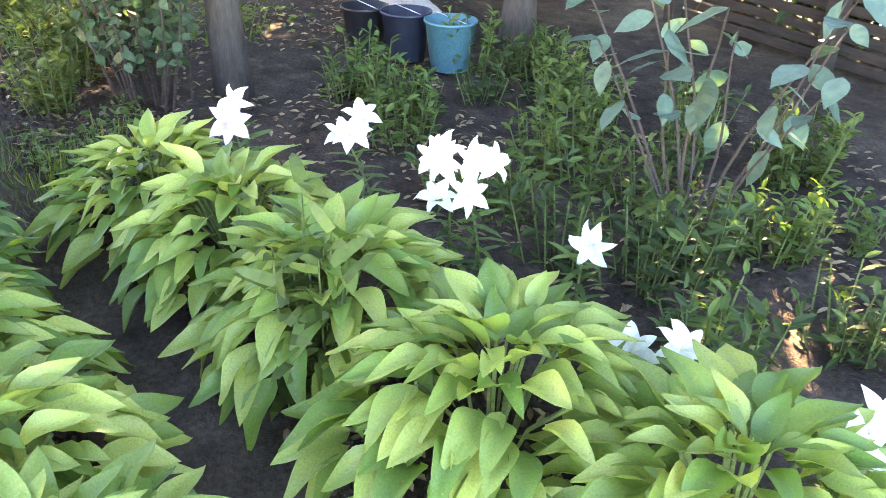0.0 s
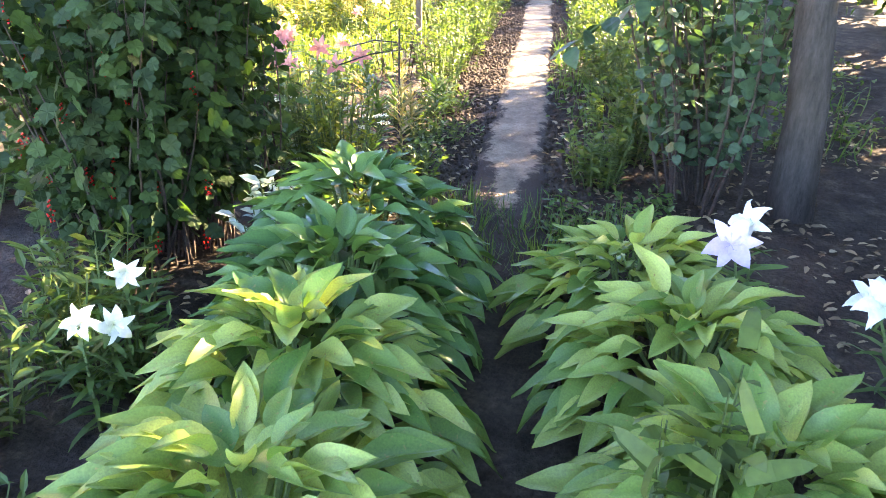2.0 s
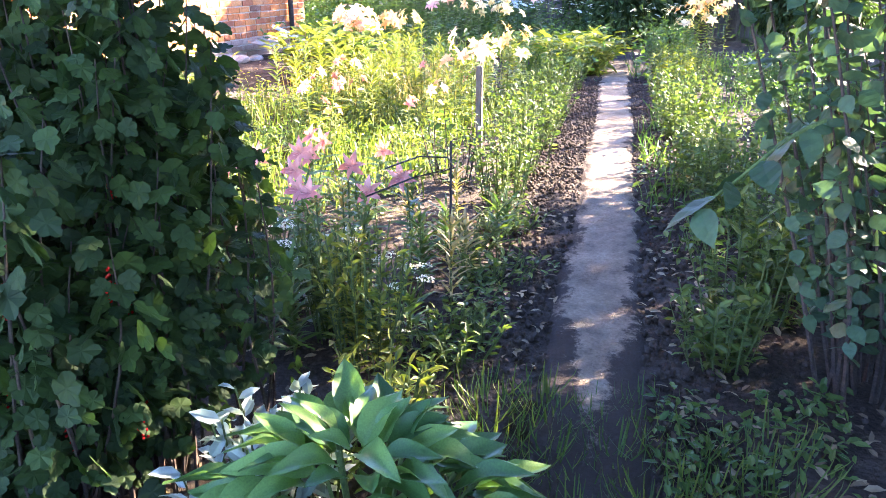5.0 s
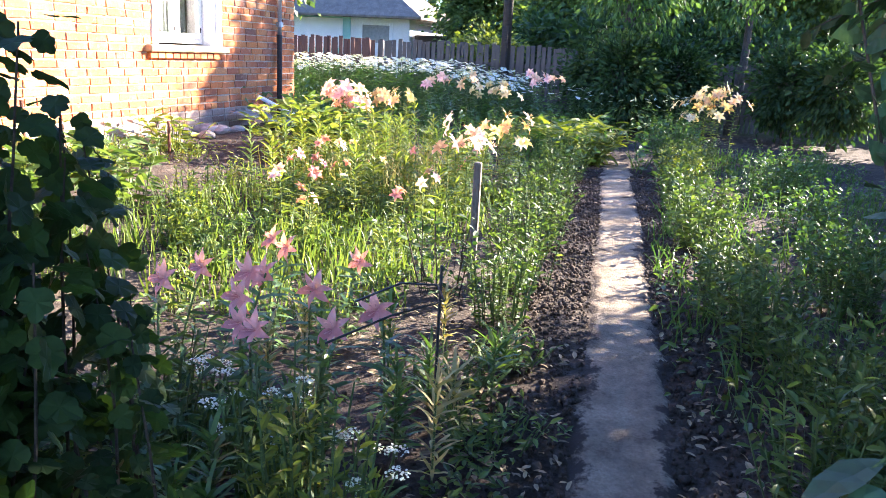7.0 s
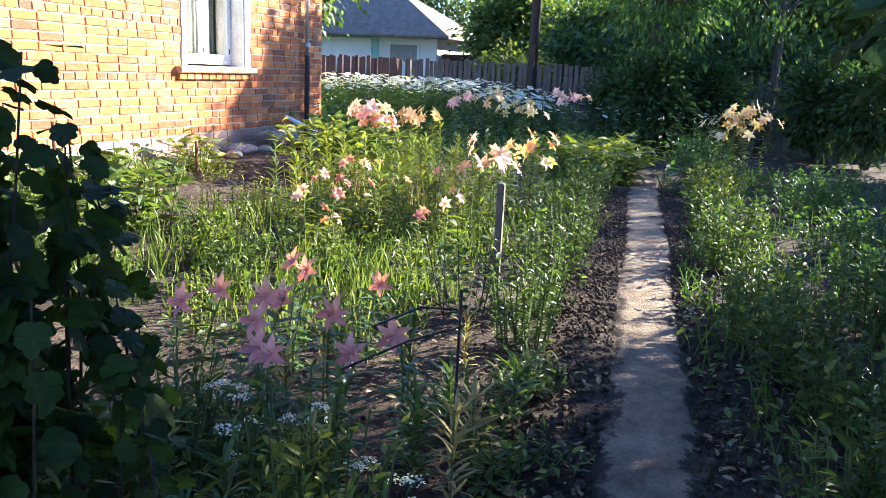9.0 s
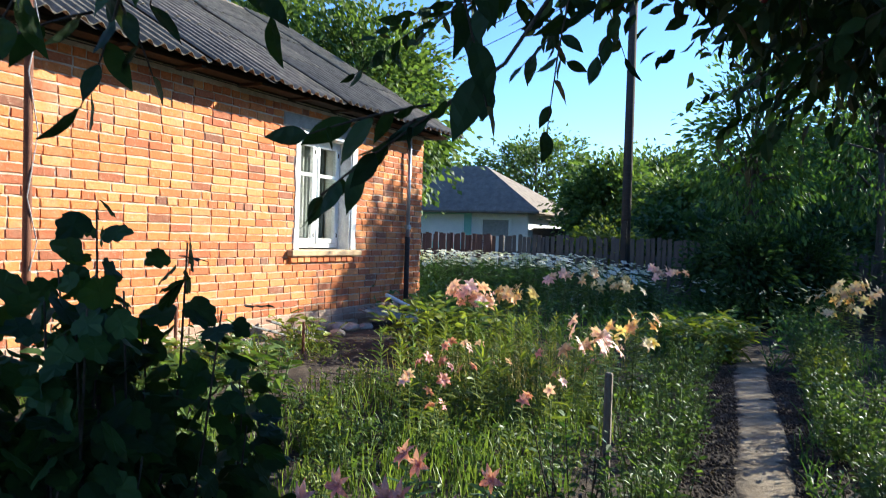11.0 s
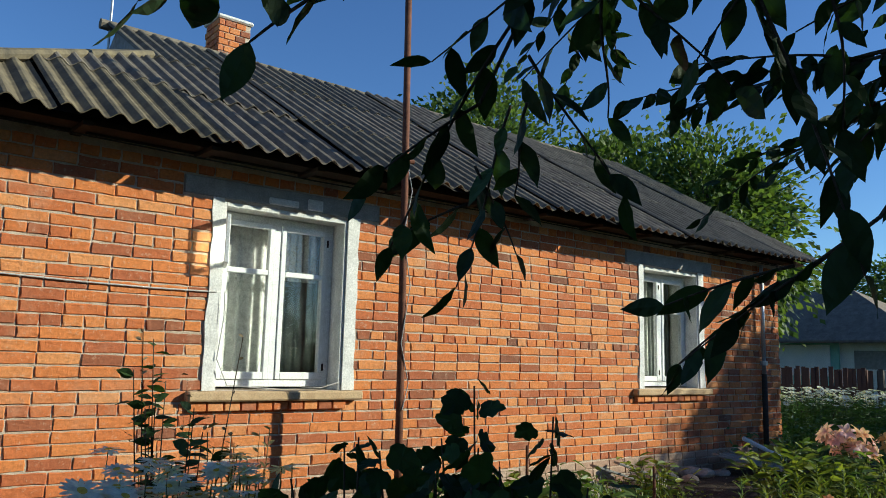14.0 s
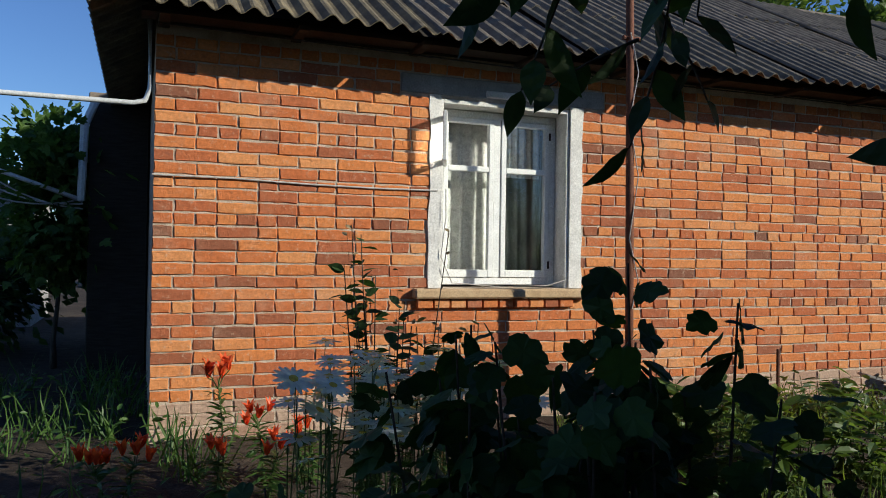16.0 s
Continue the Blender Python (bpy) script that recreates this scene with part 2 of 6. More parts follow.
L_straw = leaf_mat("straw_blade", (0.22, 0.18, 0.07), (0.42, 0.36, 0.16), False, 0.3, 0.7)
L_litter = leaf_mat("leaf_litter", (0.12, 0.085, 0.05), (0.34, 0.26, 0.15), False, 0.05, 0.8)
L_hazel = leaf_mat("hazel_leaf", (0.024, 0.06, 0.028), (0.07, 0.13, 0.066), False, 0.3, 0.55)
L_glaucous = leaf_mat("glaucous_leaf", (0.045, 0.10, 0.07), (0.12, 0.21, 0.155), False, 0.25, 0.45)
L_silver = leaf_mat("silver_leaf", (0.30, 0.36, 0.32), (0.50, 0.56, 0.52), False, 0.25, 0.6)
L_lilyleaf = leaf_mat("lily_leaf", (0.04, 0.095, 0.025), (0.105, 0.18, 0.042), False, 0.35, 0.45)
P_white = leaf_mat("white_petal", (0.66, 0.67, 0.60), (0.82, 0.82, 0.76), False, 0.3, 0.5)
P_lilac = leaf_mat("lilac_petal", (0.55, 0.42, 0.68), (0.68, 0.56, 0.78), False, 0.3, 0.5)
P_pink = leaf_mat("pink_petal", (0.46, 0.15, 0.165), (0.66, 0.31, 0.30), False, 0.3, 0.5)
P_blush = leaf_mat("blush_petal", (0.80, 0.42, 0.42), (0.86, 0.60, 0.56), False, 0.3, 0.5)
P_peach = leaf_mat("peach_petal", (0.80, 0.40, 0.18), (0.86, 0.62, 0.36), False, 0.3, 0.5)
P_cream = leaf_mat("cream_petal", (0.80, 0.55, 0.28), (0.86, 0.70, 0.44), False, 0.3, 0.5)
P_red = leaf_mat("red_petal", (0.66, 0.06, 0.02), (0.82, 0.14, 0.04), False, 0.35, 0.45)
P_yellow = leaf_mat("yellow_disc", (0.6, 0.42, 0.04), (0.7, 0.5, 0.08), False, 0.1, 0.7)


def glass_mat():
    m, nt, p = material("window_glass")
    p.inputs["Base Color"].default_value = (0.93, 0.96, 0.95, 1)
    p.inputs["Roughness"].default_value = 0.02
    p.inputs["Transmission Weight"].default_value = 1.0
    p.inputs["IOR"].default_value = 1.5
    n = node(nt, "ShaderNodeBump", Strength=0.04, Distance=0.02)
    nt.links.new(noise_tex(nt, 2.5, 2), n.inputs["Height"])
    nt.links.new(n.outputs[0], p.inputs["Normal"])
    return m


M_glass = glass_mat()


def soil_mat():
    m, nt, p = material("garden_soil")
    geo = nt.nodes.new("ShaderNodeNewGeometry").outputs["Position"]

    def n3(scale, detail=5, rough=0.65):
        n = node(nt, "ShaderNodeTexNoise", Scale=scale, Detail=detail, Roughness=rough)
        nt.links.new(geo, n.inputs["Vector"])
        return n.outputs[0]
    big, mid, fine = n3(0.9), n3(7), n3(60)
    col = ramp(nt, mid, [(0.3, (0.03, 0.024, 0.019)), (0.55, (0.06, 0.047, 0.037)), (0.75, (0.11, 0.087, 0.066))]).outputs[0]
    sep = nt.nodes.new("ShaderNodeSeparateXYZ")
    nt.links.new(geo, sep.inputs[0])
    far = node(nt, "ShaderNodeMapRange", **{"From Min": 16.0, "From Max": 19.0})
    nt.links.new(sep.outputs[0], far.inputs[0])
    col = mix(nt, far.outputs[0], col, (0.07, 0.11, 0.03))
    col = mix(nt, ramp(nt, big, [(0.5, (0, 0, 0)), (0.7, (0.4, 0.4, 0.4))]).outputs[0], col, (0.15, 0.118, 0.085))
    col = mix(nt, 1.0, col, ramp(nt, fine, [(0.3, (0.6, 0.6, 0.6)), (0.7, (1.3, 1.3, 1.3))]).outputs[0], "MULTIPLY")
    nt.links.new(col, p.inputs["Base Color"])
    p.inputs["Roughness"].default_value = 0.95
    p.inputs["Specular IOR Level"].default_value = 0.092
    b1 = node(nt, "ShaderNodeBump", Strength=0.8, Distance=0.04)
    nt.links.new(mid, b1.inputs["Height"])
    b2 = node(nt, "ShaderNodeBump", Strength=0.8, Distance=0.012)
    nt.links.new(fine, b2.inputs["Height"])
    nt.links.new(b1.outputs[0], b2.inputs["Normal"])
    nt.links.new(b2.outputs[0], p.inputs["Normal"])
    return m


M_soil = soil_mat()
M_path = surface("trodden_earth", [(0.3, (0.13, 0.10, 0.07)), (0.5, (0.24, 0.19, 0.135)), (0.72, (0.36, 0.295, 0.21))], 6, 0.95, 60, 0.8, depth=0.02, gloss=0.1)


def blend_edges(m, soil):
    """The path's border crumbles into the soil: by the mesh's own edge value and a noise."""
    nt = m.node_tree
    p = nt.nodes["Principled BSDF"]
    col = p.inputs["Base Color"].links[0].from_socket
    edge = nt.nodes.new("ShaderNodeAttribute")
    edge.attribute_name = "edge"
    total = nt.nodes.new("ShaderNodeMath")
    total.operation = "ADD"
    nt.links.new(edge.outputs["Fac"], total.inputs[0])
    loud = node(nt, "ShaderNodeMath")
    loud.operation = "MULTIPLY"
    loud.inputs[1].default_value = 1.9
    nt.links.new(noise_tex(nt, 8, 6, 0.78), loud.inputs[0])
    nt.links.new(loud.outputs[0], total.inputs[1])
    f = ramp(nt, total.outputs[0], [(0.98, (0, 0, 0)), (1.0, (1, 1, 1))])
    scale = nt.nodes.new("ShaderNodeMath")
    scale.operation = "MULTIPLY"
    scale.inputs[1].default_value = 0.55
    nt.links.new(total.outputs[0], scale.inputs[0])
    nt.links.new(scale.outputs[0], f.inputs[0])
    f.color_ramp.elements[0].position, f.color_ramp.elements[1].position = 0.87, 0.98
    nt.links.new(mix(nt, f.outputs[0], col, soil), p.inputs["Base Color"])


blend_edges(M_path, (0.055, 0.043, 0.034))
M_clod = surface("soil_clod", [(0.3, (0.03, 0.024, 0.019)), (0.7, (0.10, 0.078, 0.06))], 14, 0.95, 70, 0.6, gloss=0.1)


# ---- mesh tools ----
def mesh_data(name, V, F, mat, smooth=False):
    me = bpy.data.meshes.new(name)
    V = np.asarray(V, dtype=np.float32).reshape(-1, 3)
    if isinstance(F, np.ndarray):
        k, nf = F.shape[1], len(F)
        me.vertices.add(len(V))
        me.vertices.foreach_set("co", V.ravel())
        me.loops.add(nf * k)
        me.loops.foreach_set("vertex_index", F.astype(np.int32).ravel())
        me.polygons.add(nf)
        me.polygons.foreach_set("loop_start", np.arange(0, nf * k, k, dtype=np.int32))
        me.polygons.foreach_set("loop_total", np.full(nf, k, dtype=np.int32))
        me.update(calc_edges=True)
    else:
        me.from_pydata([tuple(map(float, v)) for v in V], [], [tuple(f) for f in F])
    me.polygons.foreach_set("use_smooth", np.full(len(me.polygons), smooth, dtype=bool))
    me.materials.append(mat)
    return me


JOINED = ("foliage", "stem_growth", "crown", "crown_and_shade_mass", "twig_growth", "blade_growth", "stalk_growth", "flower_growth", "disc_growth", "bough_foliage")


def part(name, VF, mat, parent=None, label="", smooth=False):
    ob = new(name, mesh_data(name, VF[0], VF[1], mat, smooth))
    if parent:
        ob.parent = parent
    if name in JOINED:
        ob["kind"] = "stuff"
    return tagged(ob, label)


def shared(name, me, m, parent=None):
    ob = new(name, me)
    if parent:
        ob.parent = parent
    ob.matrix_basis = m
    return ob


def thing(name, at, label, category, group="", kind=""):
    ob = new(name)
    ob.location = at
    return tagged(ob, label, category, group, kind)


def join(*vfs):
    V, F, n = [], [], 0
    for v, f in vfs:
        v = np.asarray(v, float).reshape(-1, 3)
        V.append(v)
        F += [tuple(int(i) + n for i in face) for face in f]
        n += len(v)
    return np.vstack(V), F


def box(x0, x1, y0, y1, z0, z1, c=0.004):
    """A box with its edges cut by c."""
    c = min(c, (x1 - x0) / 3, (y1 - y0) / 3, (z1 - z0) / 3)
    bm = bmesh.new()
    bmesh.ops.create_cube(bm, size=1)
    for v in bm.verts:
        v.co = Vector((x0 + (v.co.x + 0.5) * (x1 - x0), y0 + (v.co.y + 0.5) * (y1 - y0), z0 + (v.co.z + 0.5) * (z1 - z0)))
    if c > 0:
        bmesh.ops.bevel(bm, geom=list(bm.edges), offset=c, segments=1, affect="EDGES")
    bm.verts.index_update()
    V, F = np.array([v.co[:] for v in bm.verts]), [[v.index for v in f.verts] for f in bm.faces]
    bm.free()
    return V, F


def tube(points, radii, n=8, caps=True):
    P = np.asarray(points, float)
    R = np.broadcast_to(np.asarray(radii, float), (len(P),))
    T = np.gradient(P, axis=0)
    T /= np.linalg.norm(T, axis=1)[:, None] + 1e-9
    ref = np.array([0, 0, 1.0]) if abs(T[0][2]) < 0.9 else np.array([1.0, 0, 0])
    V, F = [], []
    a = np.linspace(0, 2 * np.pi, n, endpoint=False)
    for p, r, t in zip(P, R, T):
        u = np.cross(t, ref)
        u /= np.linalg.norm(u) + 1e-9
        w = np.cross(t, u)
        V.append(p + r * (np.cos(a)[:, None] * u + np.sin(a)[:, None] * w))
    for i in range(len(P) - 1):
        for j in range(n):
            k = (j + 1) % n
            F.append((i * n + j, i * n + k, (i + 1) * n + k, (i + 1) * n + j))
    if caps:
        F.append(tuple(range(n - 1, -1, -1)))
        F.append(tuple(range((len(P) - 1) * n, len(P) * n)))
    return np.vstack(V), F


def curve_pts(a, b, sag, n=9, wob=0.0):
    s = np.linspace(0, 1, n)
    P = np.outer(1 - s, a) + np.outer(s, b)
    P[:, 2] -= sag * 4 * s * (1 - s)
    if wob:
        P += np.sin(s * 9 + a[0] * 3)[:, None] * np.array([wob, wob, wob * 0.5]) * (4 * s * (1 - s))[:, None]
    return P


def place(T, F, P, D, N, S):
    """Copies of a template (x along D, z along N) at P with sizes S (one number or three each), as one mesh."""
    D = D / (np.linalg.norm(D, axis=1)[:, None] + 1e-9)
    N = N - (N * D).sum(1)[:, None] * D
    N /= np.linalg.norm(N, axis=1)[:, None] + 1e-9
    B = np.cross(N, D)
    S = np.asarray(S, float)
    if S.ndim == 1:
        S = np.repeat(S[:, None], 3, 1)
    V = (P[:, None, :] + T[None, :, 0, None] * S[:, None, 0, None] * D[:, None, :] + T[None, :, 1, None] * S[:, None, 1, None] * B[:, None, :]
         + T[None, :, 2, None] * S[:, None, 2, None] * N[:, None, :])
    Fa = np.asarray(F)[None, :, :] + (np.arange(len(P)) * len(T))[:, None, None]
    return V.reshape(-1, 3), Fa.reshape(-1, Fa.shape[-1])


def cat(*vfs):
    V, F, n = [], [], 0
    for v, f in vfs:
        V.append(v)
        F.append(f + n)
        n += len(v)
    return np.vstack(V), np.vstack(F)


# leaf outlines, one unit long
OVAL_T = np.array([(0, 0, 0), (0.3, 0.23, 0.04), (0.3, 0, -0.02), (0.3, -0.23, 0.04), (0.68, 0.2, 0.02), (0.68, 0, -0.05), (0.68, -0.2, 0.02), (1, 0, -0.14)])
OVAL_F = np.array([(0, 2, 1), (0, 3, 2), (1, 2, 5), (1, 5, 4), (2, 3, 6), (2, 6, 5), (4, 5, 7), (5, 6, 7)])
stations = [(0.0, 0.0), (0.07, 0.09), (0.18, 0.19), (0.32, 0.25), (0.48, 0.255), (0.64, 0.21), (0.79, 0.13), (0.91, 0.05)]
OVATE_T = np.array([(u, v * k, 0.10 * abs(v * k) - 0.16 * u * u + 0.012 * math.sin(17 * u + 4 * k)) for u, v in stations for k in (1, 0, -1)] + [(1.0, 0.0, -0.17)])
OVATE_F = np.array([t for i in range(7) for j in (0, 1) for t in ((3 * i + j, 3 * i + j + 1, 3 * i + j + 4), (3 * i + j, 3 * i + j + 4, 3 * i + j + 3))] + [(21, 22, 24), (22, 23, 24)])
BLADE_T = np.array([(0, 0.5, 0), (0, -0.5, 0), (0.4, 0.5, 0.02), (0.4, -0.5, 0.02), (0.78, 0.36, -0.05), (0.78, -0.36, -0.05), (1, 0, -0.16)])
BLADE_F = np.array([(0, 1, 3), (0, 3, 2), (2, 3, 5), (2, 5, 4), (4, 5, 6)])
CLUMP_T = np.array([(0, 0, 0), (0.5, 0.3, 0.06), (0.5, -0.3, 0.06), (1, 0, -0.1)])
CLUMP_F = np.array([(0, 2, 1), (1, 2, 3)])
LOBE_T = np.array([(0, 0, 0), (0.02, 0.3, 0.03), (0.28, 0.52, 0.0), (0.45, 0.27, 0.05), (0.66, 0.3, 0.0), (0.74, 0.14, 0.03), (1.0, 0, -0.1),
                   (0.74, -0.14, 0.03), (0.66, -0.3, 0.0), (0.45, -0.27, 0.05), (0.28, -0.52, 0.0), (0.02, -0.3, 0.03), (0.4, 0, -0.03)])
LOBE_F = np.array([(12, i + 1, i) for i in range(11)] + [(12, 0, 11)])
half = [(-0.03, 0.2), (0.08, 0.40), (0.30, 0.47), (0.40, 0.38), (0.58, 0.45), (0.72, 0.33), (0.78, 0.21), (0.92, 0.16)]
ROUND_T = np.array([(0, 0, 0)] + [(u, v, 0.05 - 0.55 * v * v - 0.22 * u * u) for u, v in half] + [(1.02, 0, -0.24)] + [(u, -v, 0.05 - 0.5 * v * v - 0.24 * u * u) for u, v in half[::-1]] + [(0.4, 0, -0.07)])
ROUND_F = np.array([(18, (i + 1) % 18, i) for i in range(18)])


def leaves_at(P, D, size, wide=1.0, T=OVAL_T, F=OVAL_F, droop=0.0, up=1.0, jitter=0.5):
    """Leaves at P that point along D (with droop), their faces mostly up."""
    n = len(P)
    D = np.asarray(D, float) + np.array([0, 0, -droop]) + rng.normal(0, jitter * 0.4, (n, 3))
    N = np.array([0, 0, up]) + rng.normal(0, jitter, (n, 3))
    S = size * rng.uniform(0.7, 1.25, n)
    return place(T, F, np.asarray(P, float), D, N, np.stack([S, S * wide, S], 1))


def gz(x, y):
    """Height of the ground."""
    s = np.clip((np.asarray(y, float) + 3.6) / 2.9, 0, 1)
    return 0.03 + 0.26 * s * s * (3 - 2 * s) + 0.0 * np.asarray(x, float)


def at(x, y, z=0.0):
    return (x, y, float(gz(x, y)) + z)


# ---- ground and path ----
def ground_sheet():
    xs = np.unique(np.concatenate([np.linspace(-5, 18, 150), np.linspace(-400, -5, 14), np.linspace(18, 700, 16)]))
    ys = np.unique(np.concatenate([np.linspace(-11, 1, 90), np.linspace(-500, -11, 14), np.linspace(1, 500, 16)]))
    X, Y = np.meshgrid(xs, ys, indexing="ij")
    Z = gz(X, Y)
    near = (np.abs(X - 6) < 11.5) & (np.abs(Y + 5) < 6)
    for k, (a, b) in enumerate(zip(X.ravel(), Y.ravel())):
        if near.ravel()[k]:
            Z.ravel()[k] += 0.022 * noise.noise((a * 2.2, b * 2.2, 0)) + 0.012 * noise.noise((a * 6, b * 6, 3))
            Z.ravel()[k] -= 0.012
    V = np.stack([X, Y, Z], -1).reshape(-1, 3)
    nx, ny = len(xs), len(ys)
    i, j = np.meshgrid(np.arange(nx - 1), np.arange(ny - 1), indexing="ij")
    a = (i * ny + j).ravel()
    F = np.stack([a, a + ny, a + ny + 1, a + 1], 1)
    return V, F


tagged(part("ground", ground_sheet(), M_soil, smooth=True), "dark crumbly garden soil with pale dry patches", "ground", kind="structure")


def path_mid(x):
    """The middle of the path at x."""
    return np.interp(x, [-4.5, -0.95, 0.2, 0.87, 2.14, 2.6, 4.68, 6.3, 8.58, 10.5], [-6.3, -5.9, -5.70, -5.585, -5.455, -5.43, -5.225, -5.10, -4.85, -4.7])


def path_strip():
    xs = np.arange(0.1, 10.4, 0.06)
    t = np.linspace(-1, 1, 9)
    V = []
    for x in xs:
        w = (0.185 + 0.014 * x / 5 + 0.02 * noise.noise((x * 3, 0, 9))) * min(1, 0.6 + (x - 0.1) * 0.6)
        for s in t:
            y = path_mid(x) + s * w * (1 + 0.28 * noise.noise((x * 4.3, 7 * (s > 0), 5))) + 0.03 * noise.noise((x * 5, s, 2))
            z = 0.008 - 0.03 * (abs(s) > 0.9) - 0.03 * max(0, 1 - (x - 0.1) / 0.4) + 0.008 * noise.noise((x * 7, y * 7, 1)) - 0.006 * (1 - s * s)
            V.append((x, y, z + float(gz(x, y))))
    nx, ny = len(xs), len(t)
    F = [(i * ny + j, (i + 1) * ny + j, (i + 1) * ny + j + 1, i * ny + j + 1) for i in range(nx - 1) for j in range(ny - 1)]
    return np.array(V), np.array(F)


path = part("path", path_strip(), M_path, smooth=True)
edge = path.data.attributes.new("edge", "FLOAT", "POINT")
rows_ = len(path.data.vertices) // 9
fade = np.clip((1.75 - (0.1 + 0.06 * np.arange(rows_))) / 1.1, 0, 1) * 1.0
edge.data.foreach_set("value", (np.tile(np.abs(np.linspace(-1, 1, 9)), rows_) + np.repeat(fade, 9)).astype(np.float32))
tagged(path, "narrow trodden pale earth path between beds", "path", kind="structure")


# ---- the brick house ----
GX0, GX1, WALL_TOP, BASE = -0.11, 10.06, 2.98, 0.1
OPEN = [(1.86, 2.95, 1.27, 2.67), (6.97, 8.09, 1.27, 2.67)]
COURSE, STRETCHER, HEADER = 0.0825, 0.256, 0.121
house = thing("house", (0, 0, 0), "low orange-red brick cottage with grey corrugated roof", "house")


def wall_with_openings():
    xs = [GX0] + [v for o in OPEN for v in o[:2]] + [GX1]
    zs = [BASE, OPEN[0][2], OPEN[0][3], WALL_TOP]
    V = [(x, y, z) for y in (0.001, 0.40) for x in xs for z in zs]
    n, k = len(xs) * 4, len(xs) - 1
    solid = {(i, j) for i in range(k) for j in range(3) if not (i % 2 and j == 1)}
    F = []
    for i, j in sorted(solid):
        a, b, c, d = i * 4 + j, i * 4 + 4 + j, i * 4 + 5 + j, i * 4 + 1 + j
        F += [(a, b, c, d), (d + n, c + n, b + n, a + n)]
        for cell, (p, q) in (((i - 1, j), (d, a)), ((i + 1, j), (b, c)), ((i, j - 1), (a, b)), ((i, j + 1), (c, d))):
            if cell not in solid:
                F.append((q, p, p + n, q + n))
    return np.array(V), F


wall_front = part("wall_front", wall_with_openings(), M_mortar, house, "pale lime mortar behind the brick courses")
part("wall_left", box(GX0 + 0.002, GX0 + 0.4, 0.402, 6.0, BASE, WALL_TOP, 0), M_mortar, house)
part("wall_right", box(GX1 - 0.4, GX1 - 0.002, 0.402, 6.0, BASE, WALL_TOP, 0), M_mortar, house)
part("wall_back", box(GX0, GX1, 6.002, 6.3, BASE, WALL_TOP, 0), M_mortar, house)
part("inner_wall", join(box(4.6, 4.75, 0.402, 5.99, BASE, WALL_TOP - 0.01, 0), box(0.3, 9.65, 2.9, 3.0, BASE, WALL_TOP - 0.01, 0)), M_room, house)
part("room_floor", box(0.3, 9.65, 0.41, 5.99, BASE, 0.5, 0), M_darkwood, house)
part("room_ceiling", box(GX0 + 0.05, GX1 - 0.05, 0.05, 6.2, WALL_TOP + 0.002, WALL_TOP + 0.05, 0), M_room, house)


def brick_mesh(length, seed, mat):
    """A brick face: its front at y = -0.004, worn at the arrises."""
    r = random.Random(seed)
    h = COURSE - 0.0128

    def j(s):
        return r.uniform(-s, s)
    n = 4 if length > 0.2 else 2
    ring = [(length * k / n, 0) for k in range(n)] + [(length, 0), (length, h / 2)] + [(length * (1 - k / n), h) for k in range(n)] + [(0, h), (0, h / 2)]
    mid = (length / 2, h / 2)
    V = []
    for y, shrink, wob in ((0.012, 0.0, 0.0), (-0.0015, 0.0, 0.0045), (-0.0075, 0.0045, 0.0045)):
        for u, v in ring:
            du, dv = (mid[0] > u) - (mid[0] < u), (mid[1] > v) - (mid[1] < v)
            V.append((u + du * shrink + j(wob), y + j(0.4 * wob), v + dv * shrink + j(wob)))
    k = len(ring)
    F = []
    for q in range(2):
        for i in range(k):
            e = (i + 1) % k
            F += [(q * k + i, q * k + e, q * k + k + e), (q * k + i, q * k + k + e, q * k + k + i)]
    V.append((mid[0], -0.0072, mid[1]))
    F += [(2 * k + i, 2 * k + (i + 1) % k, 3 * k) for i in range(k)]
    return np.array(V), np.array(F)


